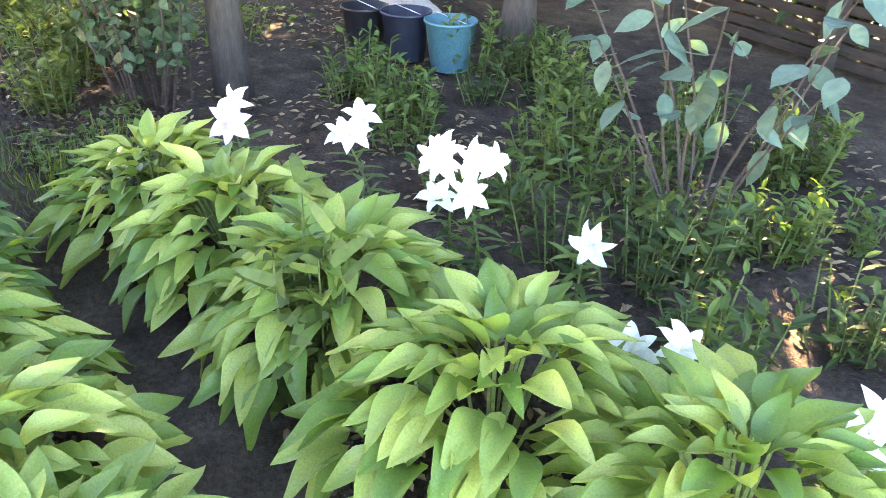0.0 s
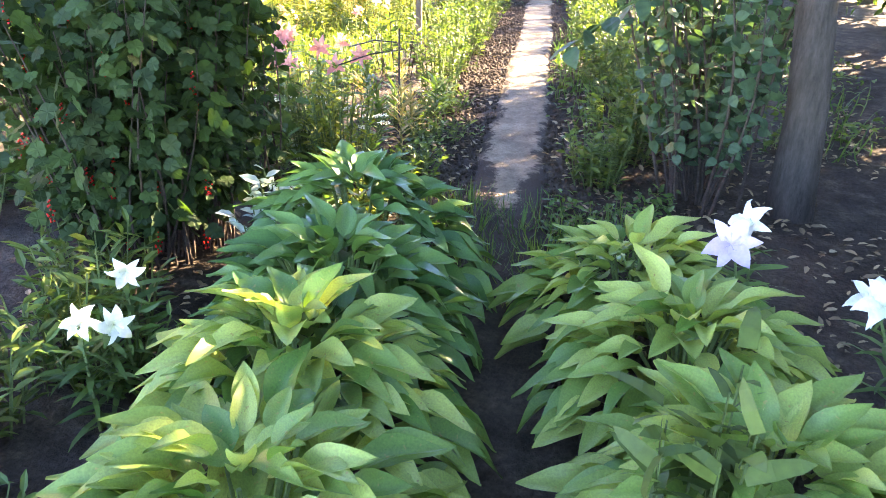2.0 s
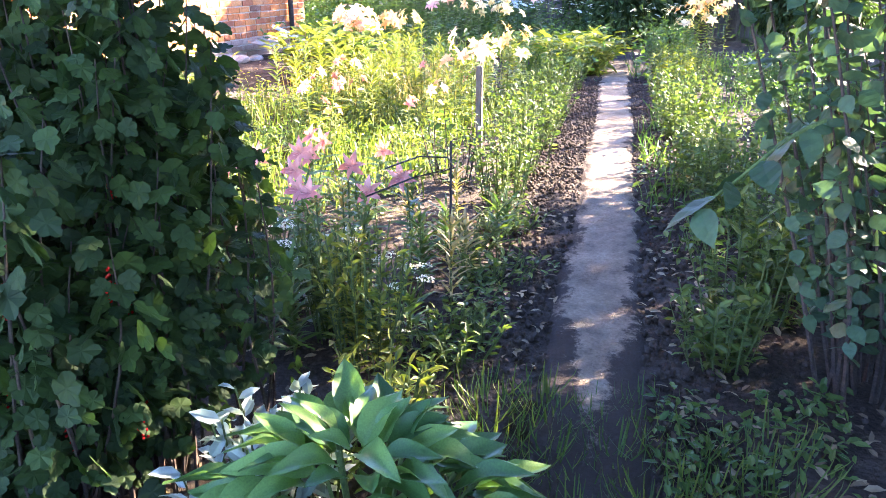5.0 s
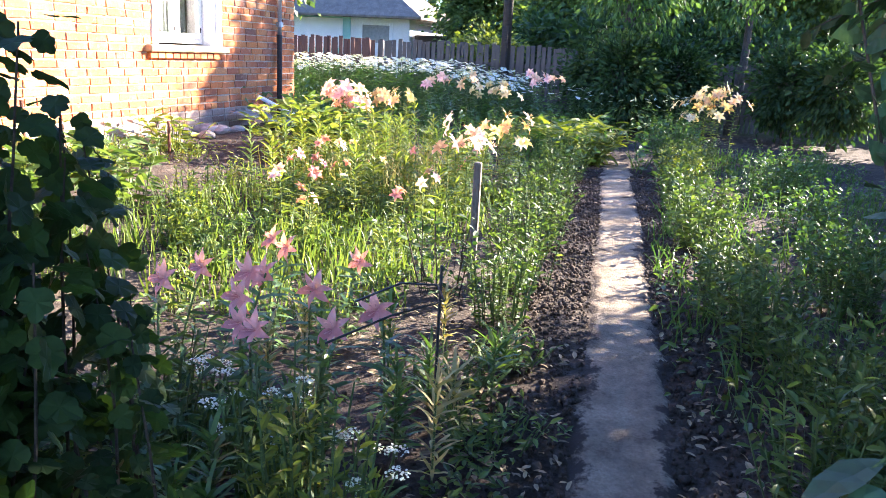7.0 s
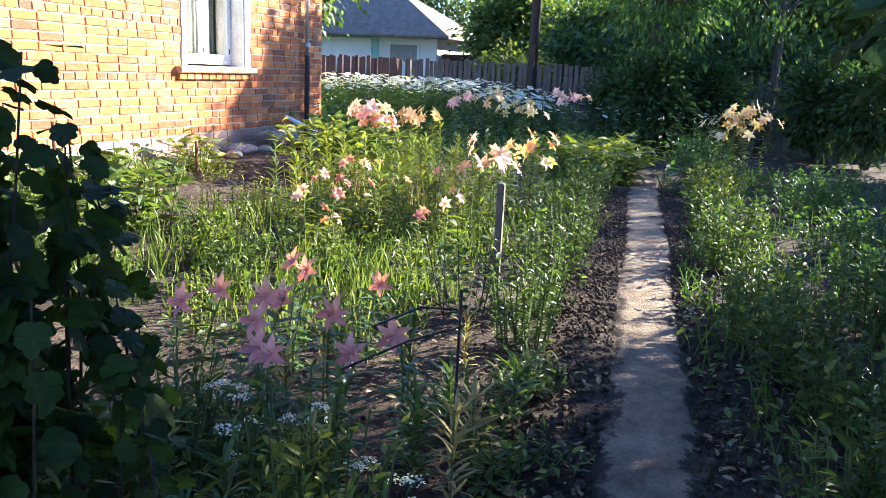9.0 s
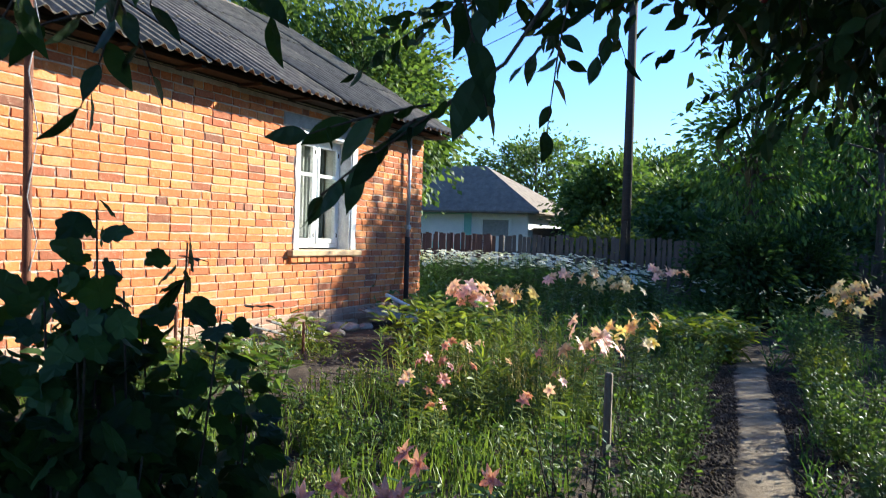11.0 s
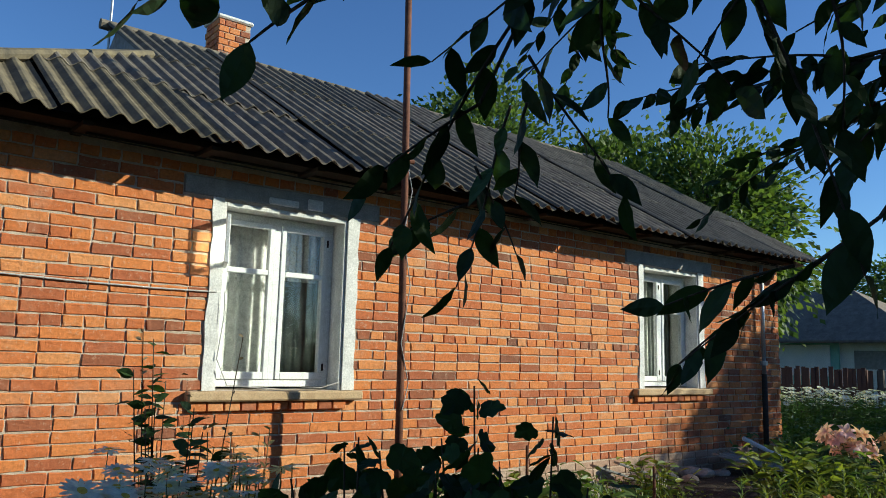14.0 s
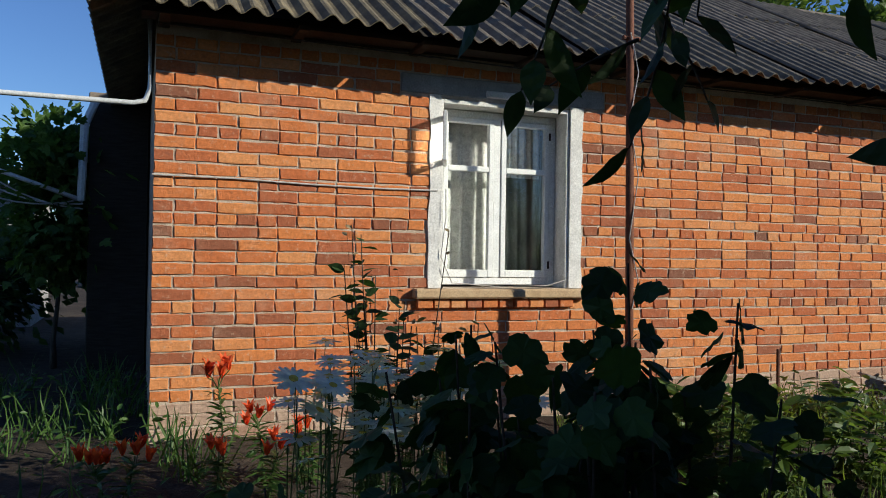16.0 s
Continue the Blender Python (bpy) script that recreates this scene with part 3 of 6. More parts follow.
def bricks():
    kinds = {(n, s): brick_mesh(l, 10 * s + (n == "h"), None) for n, l in (("s", STRETCHER), ("h", HEADER)) for s in range(6)}
    data = {k: mesh_data("brick", *v, M_brick) for k, v in kinds.items()}
    rest, plinth, singles = [], [], 0
    gap = 0.0125
    r = random.Random(5)
    z, row = BASE + 0.02, 0
    while z + COURSE < WALL_TOP + 0.01:
        header = row % 7 == 5
        x = GX0 - (0.0 if row % 2 else 0.135) - r.uniform(0, 0.012)
        while x < GX1 - 0.02:
            kind = "h" if header or (r.random() < 0.05) else "s"
            length = HEADER if kind == "h" else STRETCHER
            spans = [(max(x, GX0), min(x + length, GX1 - 0.001))]
            for a, b, z0, z1 in OPEN:
                if z + COURSE > z0 - 0.06 and z < z1 + 0.15:
                    nxt = []
                    lo, hi = (a - 0.08, b + 0.10) if z < z1 else (a - 0.32, b + 0.32)
                    for u, v in spans:
                        if v <= lo or u >= hi:
                            nxt.append((u, v))
                        else:
                            if u < lo:
                                nxt.append((u, lo))
                            if v > hi:
                                nxt.append((hi, v))
                    spans = nxt
            for u, v in spans:
                if v - u < 0.03:
                    continue
                s = r.randrange(6)
                dy, dz = r.uniform(-0.004, 0.002), r.uniform(-0.003, 0.003)
                tilt = r.uniform(-0.6, 0.6)
                m = pose(u, dy, z + dz, 0, tilt, 0) @ Matrix.Diagonal(((v - u) / length, 1, 1, 1))
                if z < 0.52:
                    plinth.append((kinds[kind, s], m))
                elif -0.2 < u < 2.35 and z > 0.6 and singles < 300:
                    shared("brick", data[kind, s], m, wall_front)
                    singles += 1
                else:
                    rest.append((kinds[kind, s], m))
            x += length + gap + r.uniform(-0.004, 0.005)
        z += COURSE
        row += 1
    for name, lst, mat, lab in (("brickwork", rest, M_brick_far, "orange-red brick courses in uneven mortar"), ("plinth_brickwork", plinth, M_plinth, "greyish lime-smeared bottom brick courses")):
        V, F, n = [], [], 0
        for (v, f), m in lst:
            M = np.array(m)
            V.append(v @ M[:3, :3].T + M[:3, 3])
            F.append(f + n)
            n += len(v)
        tagged(part(name, (np.vstack(V), np.vstack(F)), mat, wall_front, lab), kind="stuff")


def window(i, a, b, z0, z1, vent_open):
    """A double casement with vent panes, its plastered reveal, lintel and sill."""
    f = part("window_%d" % i, box((a + b) / 2 - 0.03, (a + b) / 2 + 0.03, 0.165, 0.235, z0 + 0.076, z1 - 0.096), M_paint, house, "white-painted timber window frame")
    for q in (box(a + 0.03, a + 0.085, 0.17, 0.24, z0 + 0.02, z1 - 0.04), box(b - 0.085, b - 0.03, 0.17, 0.24, z0 + 0.02, z1 - 0.04)):
        part("stile", q, M_paint, f)
    for q in (box(a + 0.086, b - 0.086, 0.17, 0.24, z0 + 0.02, z0 + 0.075), box(a + 0.086, b - 0.086, 0.17, 0.24, z1 - 0.095, z1 - 0.04)):
        part("rail", q, M_paint, f)
    for s, (u, v) in enumerate(((a + 0.088, (a + b) / 2 - 0.032), ((a + b) / 2 + 0.032, b - 0.088))):
        lo, hi, bar = z0 + 0.078, z1 - 0.098, z0 + 0.078 + (z1 - z0 - 0.176) * 0.665
        w = 0.042
        part("sash", join(box(u, u + w, 0.155, 0.205, lo, hi), box(v - w, v, 0.155, 0.205, lo, hi), box(u + w, v - w, 0.155, 0.205, lo, lo + w + 0.015),
             box(u + w, v - w, 0.155, 0.205, hi - w, hi), box(u + w, v - w, 0.155, 0.205, bar, bar + w)), M_paint, f)
        g = part("pane", box(u + w, v - w, 0.178, 0.182, lo + w, bar, 0), M_glass, f)
        g.visible_shadow = False
        if not (vent_open and s == 0):
            g = part("pane", box(u + w, v - w, 0.178, 0.182, bar + w, hi - w, 0), M_glass, f)
            g.visible_shadow = False
            part("hinge", box(v - 0.012, v + 0.006, 0.148, 0.157, hi - 0.13, hi - 0.07, 0.002), M_darkwood, f)
            part("hinge", box(v - 0.012, v + 0.006, 0.148, 0.157, lo + 0.07, lo + 0.13, 0.002), M_darkwood, f)
        else:
            # the vent sash swung outwards about its left stile
            n = v - u - 2 * w + 0.03
            h0, h1 = bar + w - 0.015, hi - w + 0.015
            sw = part("vent_sash", join(box(0, 0.036, -0.03, 0, h0, h1), box(n - 0.036, n, -0.03, 0, h0, h1), box(0.036, n - 0.036, -0.03, 0, h0, h0 + 0.036), box(0.036, n - 0.036, -0.03, 0, h1 - 0.036, h1)), M_paint, f)
            sw.matrix_basis = pose(u + 0.03, 0.15, 0, 0, 0, -112)
            g = part("pane", box(0.036, n - 0.036, -0.017, -0.013, h0 + 0.036, h1 - 0.036, 0), M_glass, f)
            g.matrix_basis = sw.matrix_basis
            g.visible_shadow = False
    for q in (box(a + 0.0, a + 0.028, 0.0, 0.39, z0, z1 - 0.002, 0.003), box(b - 0.028, b, 0.0, 0.39, z0, z1 - 0.002, 0.003), box(a + 0.028, b - 0.028, 0.0, 0.39, z1 - 0.035, z1 - 0.002, 0.003)):
        part("reveal", q, M_plaster, f, "whitewashed plaster reveal")

    def band(x0, x1, seed):
        zs = np.linspace(z0, z1 + 0.02, 16)
        V = []
        for k, z in enumerate(zs):
            e0, e1 = (0.02 * noise.noise((seed, z * 7, 0)), 0) if x0 < a - 0.03 else (0, 0.02 * noise.noise((seed, z * 7, 0)))
            V += [(x0 + e0, -0.017, z), (x1 + e1, -0.017, z), (x0 + e0, 0.02, z), (x1 + e1, 0.02, z)]
        F = []
        for k in range(15):
            o = 4 * k
            F += [(o, o + 1, o + 5, o + 4), (o + 2, o, o + 4, o + 6), (o + 1, o + 3, o + 7, o + 5)]
        return np.array(V), F + [(60, 61, 63, 62), (1, 0, 2, 3)]
    part("plaster_band", band(a - 0.085, a - 0.001, 1.7 * i), M_plaster, f)
    part("plaster_band", band(b + 0.001, b + 0.11, 5.3 * i), M_plaster, f)
    part("lintel", box(a - 0.31, b + 0.31, -0.014, 0.1, z1 + 0.022, z1 + 0.16, 0.008), M_concrete, f, "grey concrete lintel")
    if i == 1:
        part("plaster_patch", box(a + 0.36, a + 0.62, -0.026, 0.0, z1 + 0.03, z1 + 0.085, 0.012), M_plaster, f)
        part("plaster_patch", box(a + 0.70, a + 0.84, -0.026, 0.0, z1 + 0.03, z1 + 0.12, 0.012), M_plaster, f)
    part("sill", box(a - 0.20, b + 0.17, -0.085, 0.10, z0 - 0.075, z0 - 0.003, 0.012), M_sill, f, "ochre cement sill")
    nb = int((b - a + 0.3) / 0.13)
    ledge = [box(a - 0.17 + k * 0.13, a - 0.17 + k * 0.13 + 0.118, -0.045, 0.03, z0 - 0.145, z0 - 0.079, 0.005) for k in range(nb)]
    part("brick_ledge", join(*ledge), M_brick_far, f, "protruding brick course below the sill")
    return f


bricks()
w1 = window(1, *OPEN[0], True)
w2 = window(2, *OPEN[1], False)


def curtain(x0, x1, z0, z1, y, folds, amp, label, mat=M_curtain):
    xs = np.linspace(x0, x1, 70)
    zs = np.linspace(z0, z1, 14)
    V = []
    for z in zs:
        k = 0.6 + 0.4 * (z1 - z) / (z1 - z0)
        for x in xs:
            V.append((x, y + amp * k * math.sin((x - x0) / (x1 - x0) * folds * 2 * math.pi + 0.6 * z), z))
    F = [(r * 70 + c, r * 70 + c + 1, (r + 1) * 70 + c + 1, (r + 1) * 70 + c) for r in range(13) for c in range(69)]
    return tagged(part("curtain", (np.array(V), np.array(F)), mat, smooth=True), label, "curtain")


curtain(1.98, 2.41, 1.3, 2.58, 0.34, 4, 0.022, "white lace curtain drawn behind the open casement")
curtain(2.50, 2.88, 2.15, 2.58, 0.35, 6, 0.018, "short white net curtain under the window head")
# added sheet that gives the closed casement its grey reflection
curtain(2.46, 2.90, 1.29, 2.58, 0.385, 5, 0.012, "grey net added as the reflection in the closed casement", M_net)
curtain(7.56, 8.02, 1.3, 2.58, 0.37, 5, 0.015, "sheer grey net curtain in the small window", M_net)
curtain(7.05, 7.55, 1.3, 2.58, 0.35, 6, 0.02, "pale net curtain behind the small window")

# roof: corrugated sheets in rows, hipped towards the left end with a small gablet
EAVE_Y, EAVE_Z, RIDGE_Y, RIDGE_Z, RX0, RX1 = -0.50, 2.985, 3.0, 5.0, -0.50, 10.42
SLOPE = math.atan2(RIDGE_Z - EAVE_Z, RIDGE_Y - EAVE_Y)
SLEN = math.hypot(RIDGE_Z - EAVE_Z, RIDGE_Y - EAVE_Y)
GABLET_X = 1.80


def corrugated(w, l, waves, thick=0.007, amp=0.024, rows=1):
    nx = waves * 8
    u = np.linspace(0, w, nx + 1)
    V, F = [], []
    for k in range(rows + 1):
        v = l * k / rows
        for t in (0, -thick):
            for a in u:
                V.append((a, v, amp * math.sin(a / w * waves * 2 * math.pi) + t))
    n = nx + 1
    for k in range(rows):
        o = 2 * n * k
        for i in range(nx):
            F.append((o + i, o + i + 1, o + 2 * n + i + 1, o + 2 * n + i))
            F.append((o + n + i + 1, o + n + i, o + 3 * n + i, o + 3 * n + i + 1))
            if k == 0:
                F.append((n + i, n + i + 1, i + 1, i))
            if k == rows - 1:
                F.append((o + 2 * n + i, o + 2 * n + i + 1, o + 3 * n + i + 1, o + 3 * n + i))
        F += [(o, o + 2 * n, o + 3 * n, o + n), (o + n - 1, o + 2 * n - 1, o + 4 * n - 1, o + 3 * n - 1)]
    return np.array(V), F


def clip(VF, co, no):
    bm = bmesh.new()
    vs = [bm.verts.new(v) for v in VF[0]]
    for f in VF[1]:
        try:
            bm.faces.new([vs[i] for i in f])
        except ValueError:
            pass
    bmesh.ops.bisect_plane(bm, geom=list(bm.verts) + list(bm.edges) + list(bm.faces), plane_co=co, plane_no=no, clear_outer=True)
    bm.verts.index_update()
    out = np.array([v.co[:] for v in bm.verts]), [[v.index for v in f.verts] for f in bm.faces]
    bm.free()
    return out


# the black shade under the eaves is put into the boards' colour
roof = part("roof", join(box(GX0, GX1, -0.012, 0.3, WALL_TOP + 0.003, WALL_TOP + 0.24, 0.004), box(RX0 + 0.3, RX1 - 0.3, -0.24, -0.05, EAVE_Z + 0.0, EAVE_Z + 0.03, 0), *[box(k, k + 0.07, -0.34, -0.013, EAVE_Z - 0.035, EAVE_Z - 0.002, 0.004) for k in np.arange(-0.1, 10.2, 0.85)]), M_darkwood, house, "board eaves under the sheets, coloured dark as shade")


def roof_sheets():
    cols, pitch = 10, 1.1
    rows = [(0.0, 1.42), (1.30, 1.42), (2.60, SLEN - 2.60)]
    r = random.Random(3)
    for c in range(cols):
        for k, (v0, l) in enumerate(rows):
            x = RX0 + c * pitch - 0.02
            w = min(1.08, RX1 - x)
            VF = corrugated(w, l, max(2, int(round(w / 0.15))))
            m = pose(x, EAVE_Y, EAVE_Z, math.degrees(SLOPE)) @ pose(0, v0, 0.014 * k + 0.016 * (c % 2) + r.uniform(0, 0.008), r.uniform(-0.3, 0.3), 0, r.uniform(-0.25, 0.25))
            M = np.array(m)
            V = VF[0] @ M[:3, :3].T + M[:3, 3]
            VF = (V, VF[1])
            if x < 3.3:
                # cut along the hip below the gablet, and at the gablet above it
                inner = clip(VF, (RX0, EAVE_Y, EAVE_Z), (-1, 1, 0)) if x + w < GABLET_X + 0.3 or k < 2 else clip(VF, (GABLET_X - 0.15, 0, 0), (-1, 0, 0))
                if len(inner[0]) < 4:
                    continue
                VF = inner
            part("roof_sheet", VF, M_lichen if (c == 0 or (c == 1 and k == 0)) else r.choice((M_slate, M_slate, M_slate_dark, M_slate_brown)), roof)


roof_sheets()
# dark sheet seen through the column gaps, painting the shadow seams between sheets
part("seam_shadow_deck", ([(RX0 + 0.25, EAVE_Y + 0.12, EAVE_Z + 0.01), (RX1 - 0.05, EAVE_Y + 0.12, EAVE_Z + 0.01), (RX1 - 0.05, RIDGE_Y, RIDGE_Z - 0.06), (GABLET_X + 0.9, RIDGE_Y, RIDGE_Z - 0.06)], [(0, 1, 2, 3)]), M_darkwood, roof)


def hip_slope():
    w = 2 * (RIDGE_Y - EAVE_Y)
    VF = corrugated(w, 2.9, int(w / 0.15), rows=1)
    M = np.array(pose(RX0, EAVE_Y + w, EAVE_Z, 0, 0, -90) @ pose(0, 0, 0, math.degrees(SLOPE)))
    VF = (VF[0] @ M[:3, :3].T + M[:3, 3], VF[1])
    VF = clip(VF, (RX0, EAVE_Y, EAVE_Z), (1, -1, 0))
    return clip(VF, (RX0, EAVE_Y + w, EAVE_Z), (1, 1, 0))


part("hip_roof", hip_slope(), M_lichen, roof, "lichen-covered corrugated hip end")
part("back_slope", join(([(RX0, 6.42, EAVE_Z), (RX1, 6.42, EAVE_Z), (RX1, RIDGE_Y, RIDGE_Z), (GABLET_X, RIDGE_Y, RIDGE_Z), (GABLET_X, 4.2, EAVE_Z + 1.28), (RX0, 6.42, EAVE_Z - 0.02)], [(0, 1, 2, 3, 4)])), M_slate, roof)
part("gablet", ([(GABLET_X, RIDGE_Y - 1.1, RIDGE_Z - 0.64), (GABLET_X, RIDGE_Y + 1.1, RIDGE_Z - 0.64), (GABLET_X, RIDGE_Y, RIDGE_Z - 0.02), (GABLET_X + 0.03, RIDGE_Y - 1.1, RIDGE_Z - 0.64), (GABLET_X + 0.03, RIDGE_Y + 1.1, RIDGE_Z - 0.64), (GABLET_X + 0.03, RIDGE_Y, RIDGE_Z - 0.02)],
     [(0, 2, 1), (3, 4, 5), (0, 1, 4, 3)]), M_oldboard, roof, "boarded gablet at the ridge end")
part("right_gable", ([(RX1 - 0.3, EAVE_Y + 0.1, EAVE_Z - 0.05), (RX1 - 0.3, 6.3, EAVE_Z - 0.05), (RX1 - 0.3, RIDGE_Y, RIDGE_Z - 0.06), (RX1 - 0.33, EAVE_Y + 0.1, EAVE_Z - 0.05), (RX1 - 0.33, 6.3, EAVE_Z - 0.05), (RX1 - 0.33, RIDGE_Y, RIDGE_Z - 0.06)], [(0, 1, 2), (3, 5, 4), (0, 3, 4, 1), (1, 4, 5, 2), (2, 5, 3, 0)]), M_oldboard, roof)
for k in range(8):
    xa = GABLET_X - 0.18 + k * 1.08
    part("ridge_cap", tube([(xa, RIDGE_Y, RIDGE_Z + 0.0), (xa + 1.12, RIDGE_Y, RIDGE_Z + 0.004)], 0.06, 8), M_slate, roof)
part("hip_cap", tube([(RX0 - 0.02, EAVE_Y, EAVE_Z + 0.03), (GABLET_X, EAVE_Y + GABLET_X - RX0, EAVE_Z + 0.03 + (GABLET_X - RX0) * math.tan(SLOPE))], 0.045, 8), M_lichen, roof)


part("rear_wing", join(([(0.02, 5.0, 4.3), (2.6, 5.0, 4.3), (2.6, 5.0, 5.42), (0.02, 5.0, 5.02), (0.02, 5.1, 4.3), (2.6, 5.1, 4.3), (2.6, 5.1, 5.42), (0.02, 5.1, 5.02)], [(0, 1, 2, 3), (7, 6, 5, 4), (3, 2, 6, 7), (0, 3, 7, 4), (1, 5, 6, 2)])), M_oldboard, roof, "grey board end of the rear wing roof")


def chimney():
    t = part("chimney", box(2.95, 3.35, 3.05, 3.45, 4.6, 5.5, 0.01), M_mortar, roof, "short brick chimney with worn lime top")
    r = random.Random(8)
    vf = []
    for row in range(8):
        z = 4.86 + row * 0.08
        for k in range(3):
            x = 2.945 + k * 0.137 - (0.06 if row % 2 else 0)
            x0, x1 = max(2.945, x), min(3.355, x + 0.125)
            if x1 - x0 > 0.03:
                vf.append(box(x0, x1, 3.035 + r.uniform(0, .004), 3.06, z, z + 0.068, 0.005))
            y0, y1 = max(3.045, x + 0.1), min(3.455, x + 0.225)
            if y1 - y0 > 0.03:
                vf.append(box(2.935, 2.96, y0, y1, z, z + 0.068, 0.005))
    part("chimney_bricks", join(*vf), M_brick_far, t)
    part("chimney_cap", box(2.92, 3.38, 3.02, 3.48, 5.502, 5.55, 0.02), M_plaster, t)


chimney()

# pipes and cables on the front
mast = thing("mast", (3.12, -0.60, 0.25), "rusty steel mast standing before the brick wall", "mast")
part("mast_shaft", tube([(0.0, 0, -0.1), (-0.01, 0, 1.1), (-0.03, 0, 2.7), (-0.07, 0, 5.2)], [0.031, 0.031, 0.03, 0.027], 10), M_rust, mast, smooth=True)
part("clamp", tube([(-0.09, 0, 2.85), (0.05, 0, 2.85)], 0.018, 8), M_rust, mast)
part("wire", tube([(-0.05, -0.035, 2.88), (0.02, -0.035, 2.6), (-0.05, -0.035, 2.25), (0.03, -0.035, 1.85), (-0.04, -0.035, 1.4), (0.04, -0.035, 1.1), (-0.01, -0.035, 0.9)], 0.004, 5), M_wire, mast, "loose pale wire twisted round it")
tagged(part("aerial", tube([(1.72, 3.0, 4.6), (1.73, 3.0, 7.2)], 0.014, 6), M_galv), "thin steel aerial rod at the ridge end", "aerial")
gp = thing("downpipe", (9.5, -0.08, 0.2), "steel pipe, dark painted below and grey above", "pipe")
part("lower_pipe", tube([(0, 0, 0), (0, 0, 1.26)], 0.036, 10), M_darkwood, gp, "dark painted lower length", True)
part("upper_pipe", tube([(0, 0, 1.262), (0, 0, 2.72)], 0.027, 10), M_galv, gp, smooth=True)
part("flange", tube([(0, 0, 1.37), (0, 0, 1.43)], 0.05, 10), M_galv, gp)
tagged(part("cable", tube([(-0.12, -0.03, 2.0), (0.4, -0.02, 2.0), (0.9, -0.02, 1.985), (1.4, -0.02, 1.98), (1.84, -0.02, 1.985)], 0.006, 6), M_wire), "thin grey cable stapled along the bricks", "cable")
tagged(part("cable", tube([(1.9, -0.03, 2.0), (1.905, -0.03, 1.8), (1.87, -0.03, 1.5), (1.96, -0.03, 1.31), (2.3, -0.03, 1.285), (2.75, -0.03, 1.29), (2.93, -0.03, 1.34)], 0.004, 6), M_wire), "white wire looping round the window frame", "cable")
# this cable is black in place of the eave shade that hides it
tagged(part("cable", tube([(-0.1, -0.2, 2.93), (2.5, -0.2, 2.9), (5, -0.2, 2.915), (7.5, -0.2, 2.9), (10.1, -0.2, 2.92)], 0.006, 6), M_blackwire), "cable slung under the eaves, blackened as in their shade", "cable")
tagged(part("gas_pipe", tube([(-9, 0.5, 2.52), (-4, 0.3, 2.5), (-1.2, 0.10, 2.47), (-0.24, 0.04, 2.46), (-0.17, 0.03, 2.48), (-0.14, 0.03, 2.56), (-0.15, 0.02, 3.0)], 0.017, 10), M_whitepipe, smooth=True), "white gas pipe bending up at the house corner", "gas pipe")

# porch wing behind the left end; the shade of the house is put into its dark colour
porch = thing("porch", (0, 0, 0), "timber porch behind the house end, vine shade put into its dark colour", "porch")
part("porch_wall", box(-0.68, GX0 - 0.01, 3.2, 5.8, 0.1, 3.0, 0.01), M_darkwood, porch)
part("porch_roof", box(-0.69, GX0 - 0.012, 3.19, 6.1, 3.02, 3.1, 0.01), M_grey, porch)
part("corner_pipe", tube([(-0.62, 3.1, 3.0), (-0.72, 3.12, 2.75), (-0.74, 3.12, 2.0)], 0.04, 8), M_whitepipe, porch)


# ---- fences and what stands beyond ----
def board_fence(name, a, b, n, h, mat, rails, label, gap=0.15, point=False, seed=1):
    r = random.Random(seed)
    a, b = Vector(a), Vector(b)
    d = b - a
    yaw = math.degrees(math.atan2(d.y, d.x))
    pitch = d.length / n
    f = thing(name, a, label, "fence")
    f.rotation_euler = (0, 0, radians(yaw))
    w = pitch * (1 - gap)
    if point:
        board = mesh_data("board", np.array([(0, 0, 0), (w, 0, 0), (w, 0, h), (w / 2, 0, h + 0.07), (0, 0, h), (0, .02, 0), (w, .02, 0), (w, .02, h), (w / 2, .02, h + 0.07), (0, .02, h)]),
                          [(0, 1, 2, 3, 4), (9, 8, 7, 6, 5), (0, 4, 9, 5), (1, 6, 7, 2), (2, 7, 8, 3), (3, 8, 9, 4)], mat)
    else:
        board = mesh_data("board", *box(0, w, 0, 0.022, 0, h, 0.003), mat)
    for k in range(n):
        shared("board", board, pose(k * pitch, r.uniform(-0.006, 0.006), -0.02 + r.uniform(-0.04, 0.03), r.uniform(-1, 1), r.uniform(-1.2, 1.2), 0), f)
    for z in rails:
        part("rail", box(-0.05, d.length, 0.035, 0.08, z, z + 0.09, 0.005), mat, f)
    for k in range(int(d.length / 2.4) + 1):
        part("post", box(k * 2.4 - 0.06, k * 2.4 + 0.06, 0.085, 0.2, -0.1, h - 0.05, 0.01), mat, f)
    return f


board_fence("board_fence", (17, 9.0, 0.05), (17, 1.6, 0.05), 74, 1.55, M_fence_red, (0.35, 1.05), "red-brown weathered board fence behind the daisies", 0.05, seed=2)
board_fence("board_fence", (17.05, 1.5, 0.05), (17.05, -3.4, 0.05), 42, 1.55, M_fence, (0.35, 1.05), "grey upright board fence with gaps between boards", 0.2, seed=3)
board_fence("picket_fence", (17.0, -3.5, 0.0), (17.3, -9.5, 0.0), 56, 1.4, M_fence, (0.3, 0.85), "low grey picket fence in the shade", 0.28, True, seed=4)

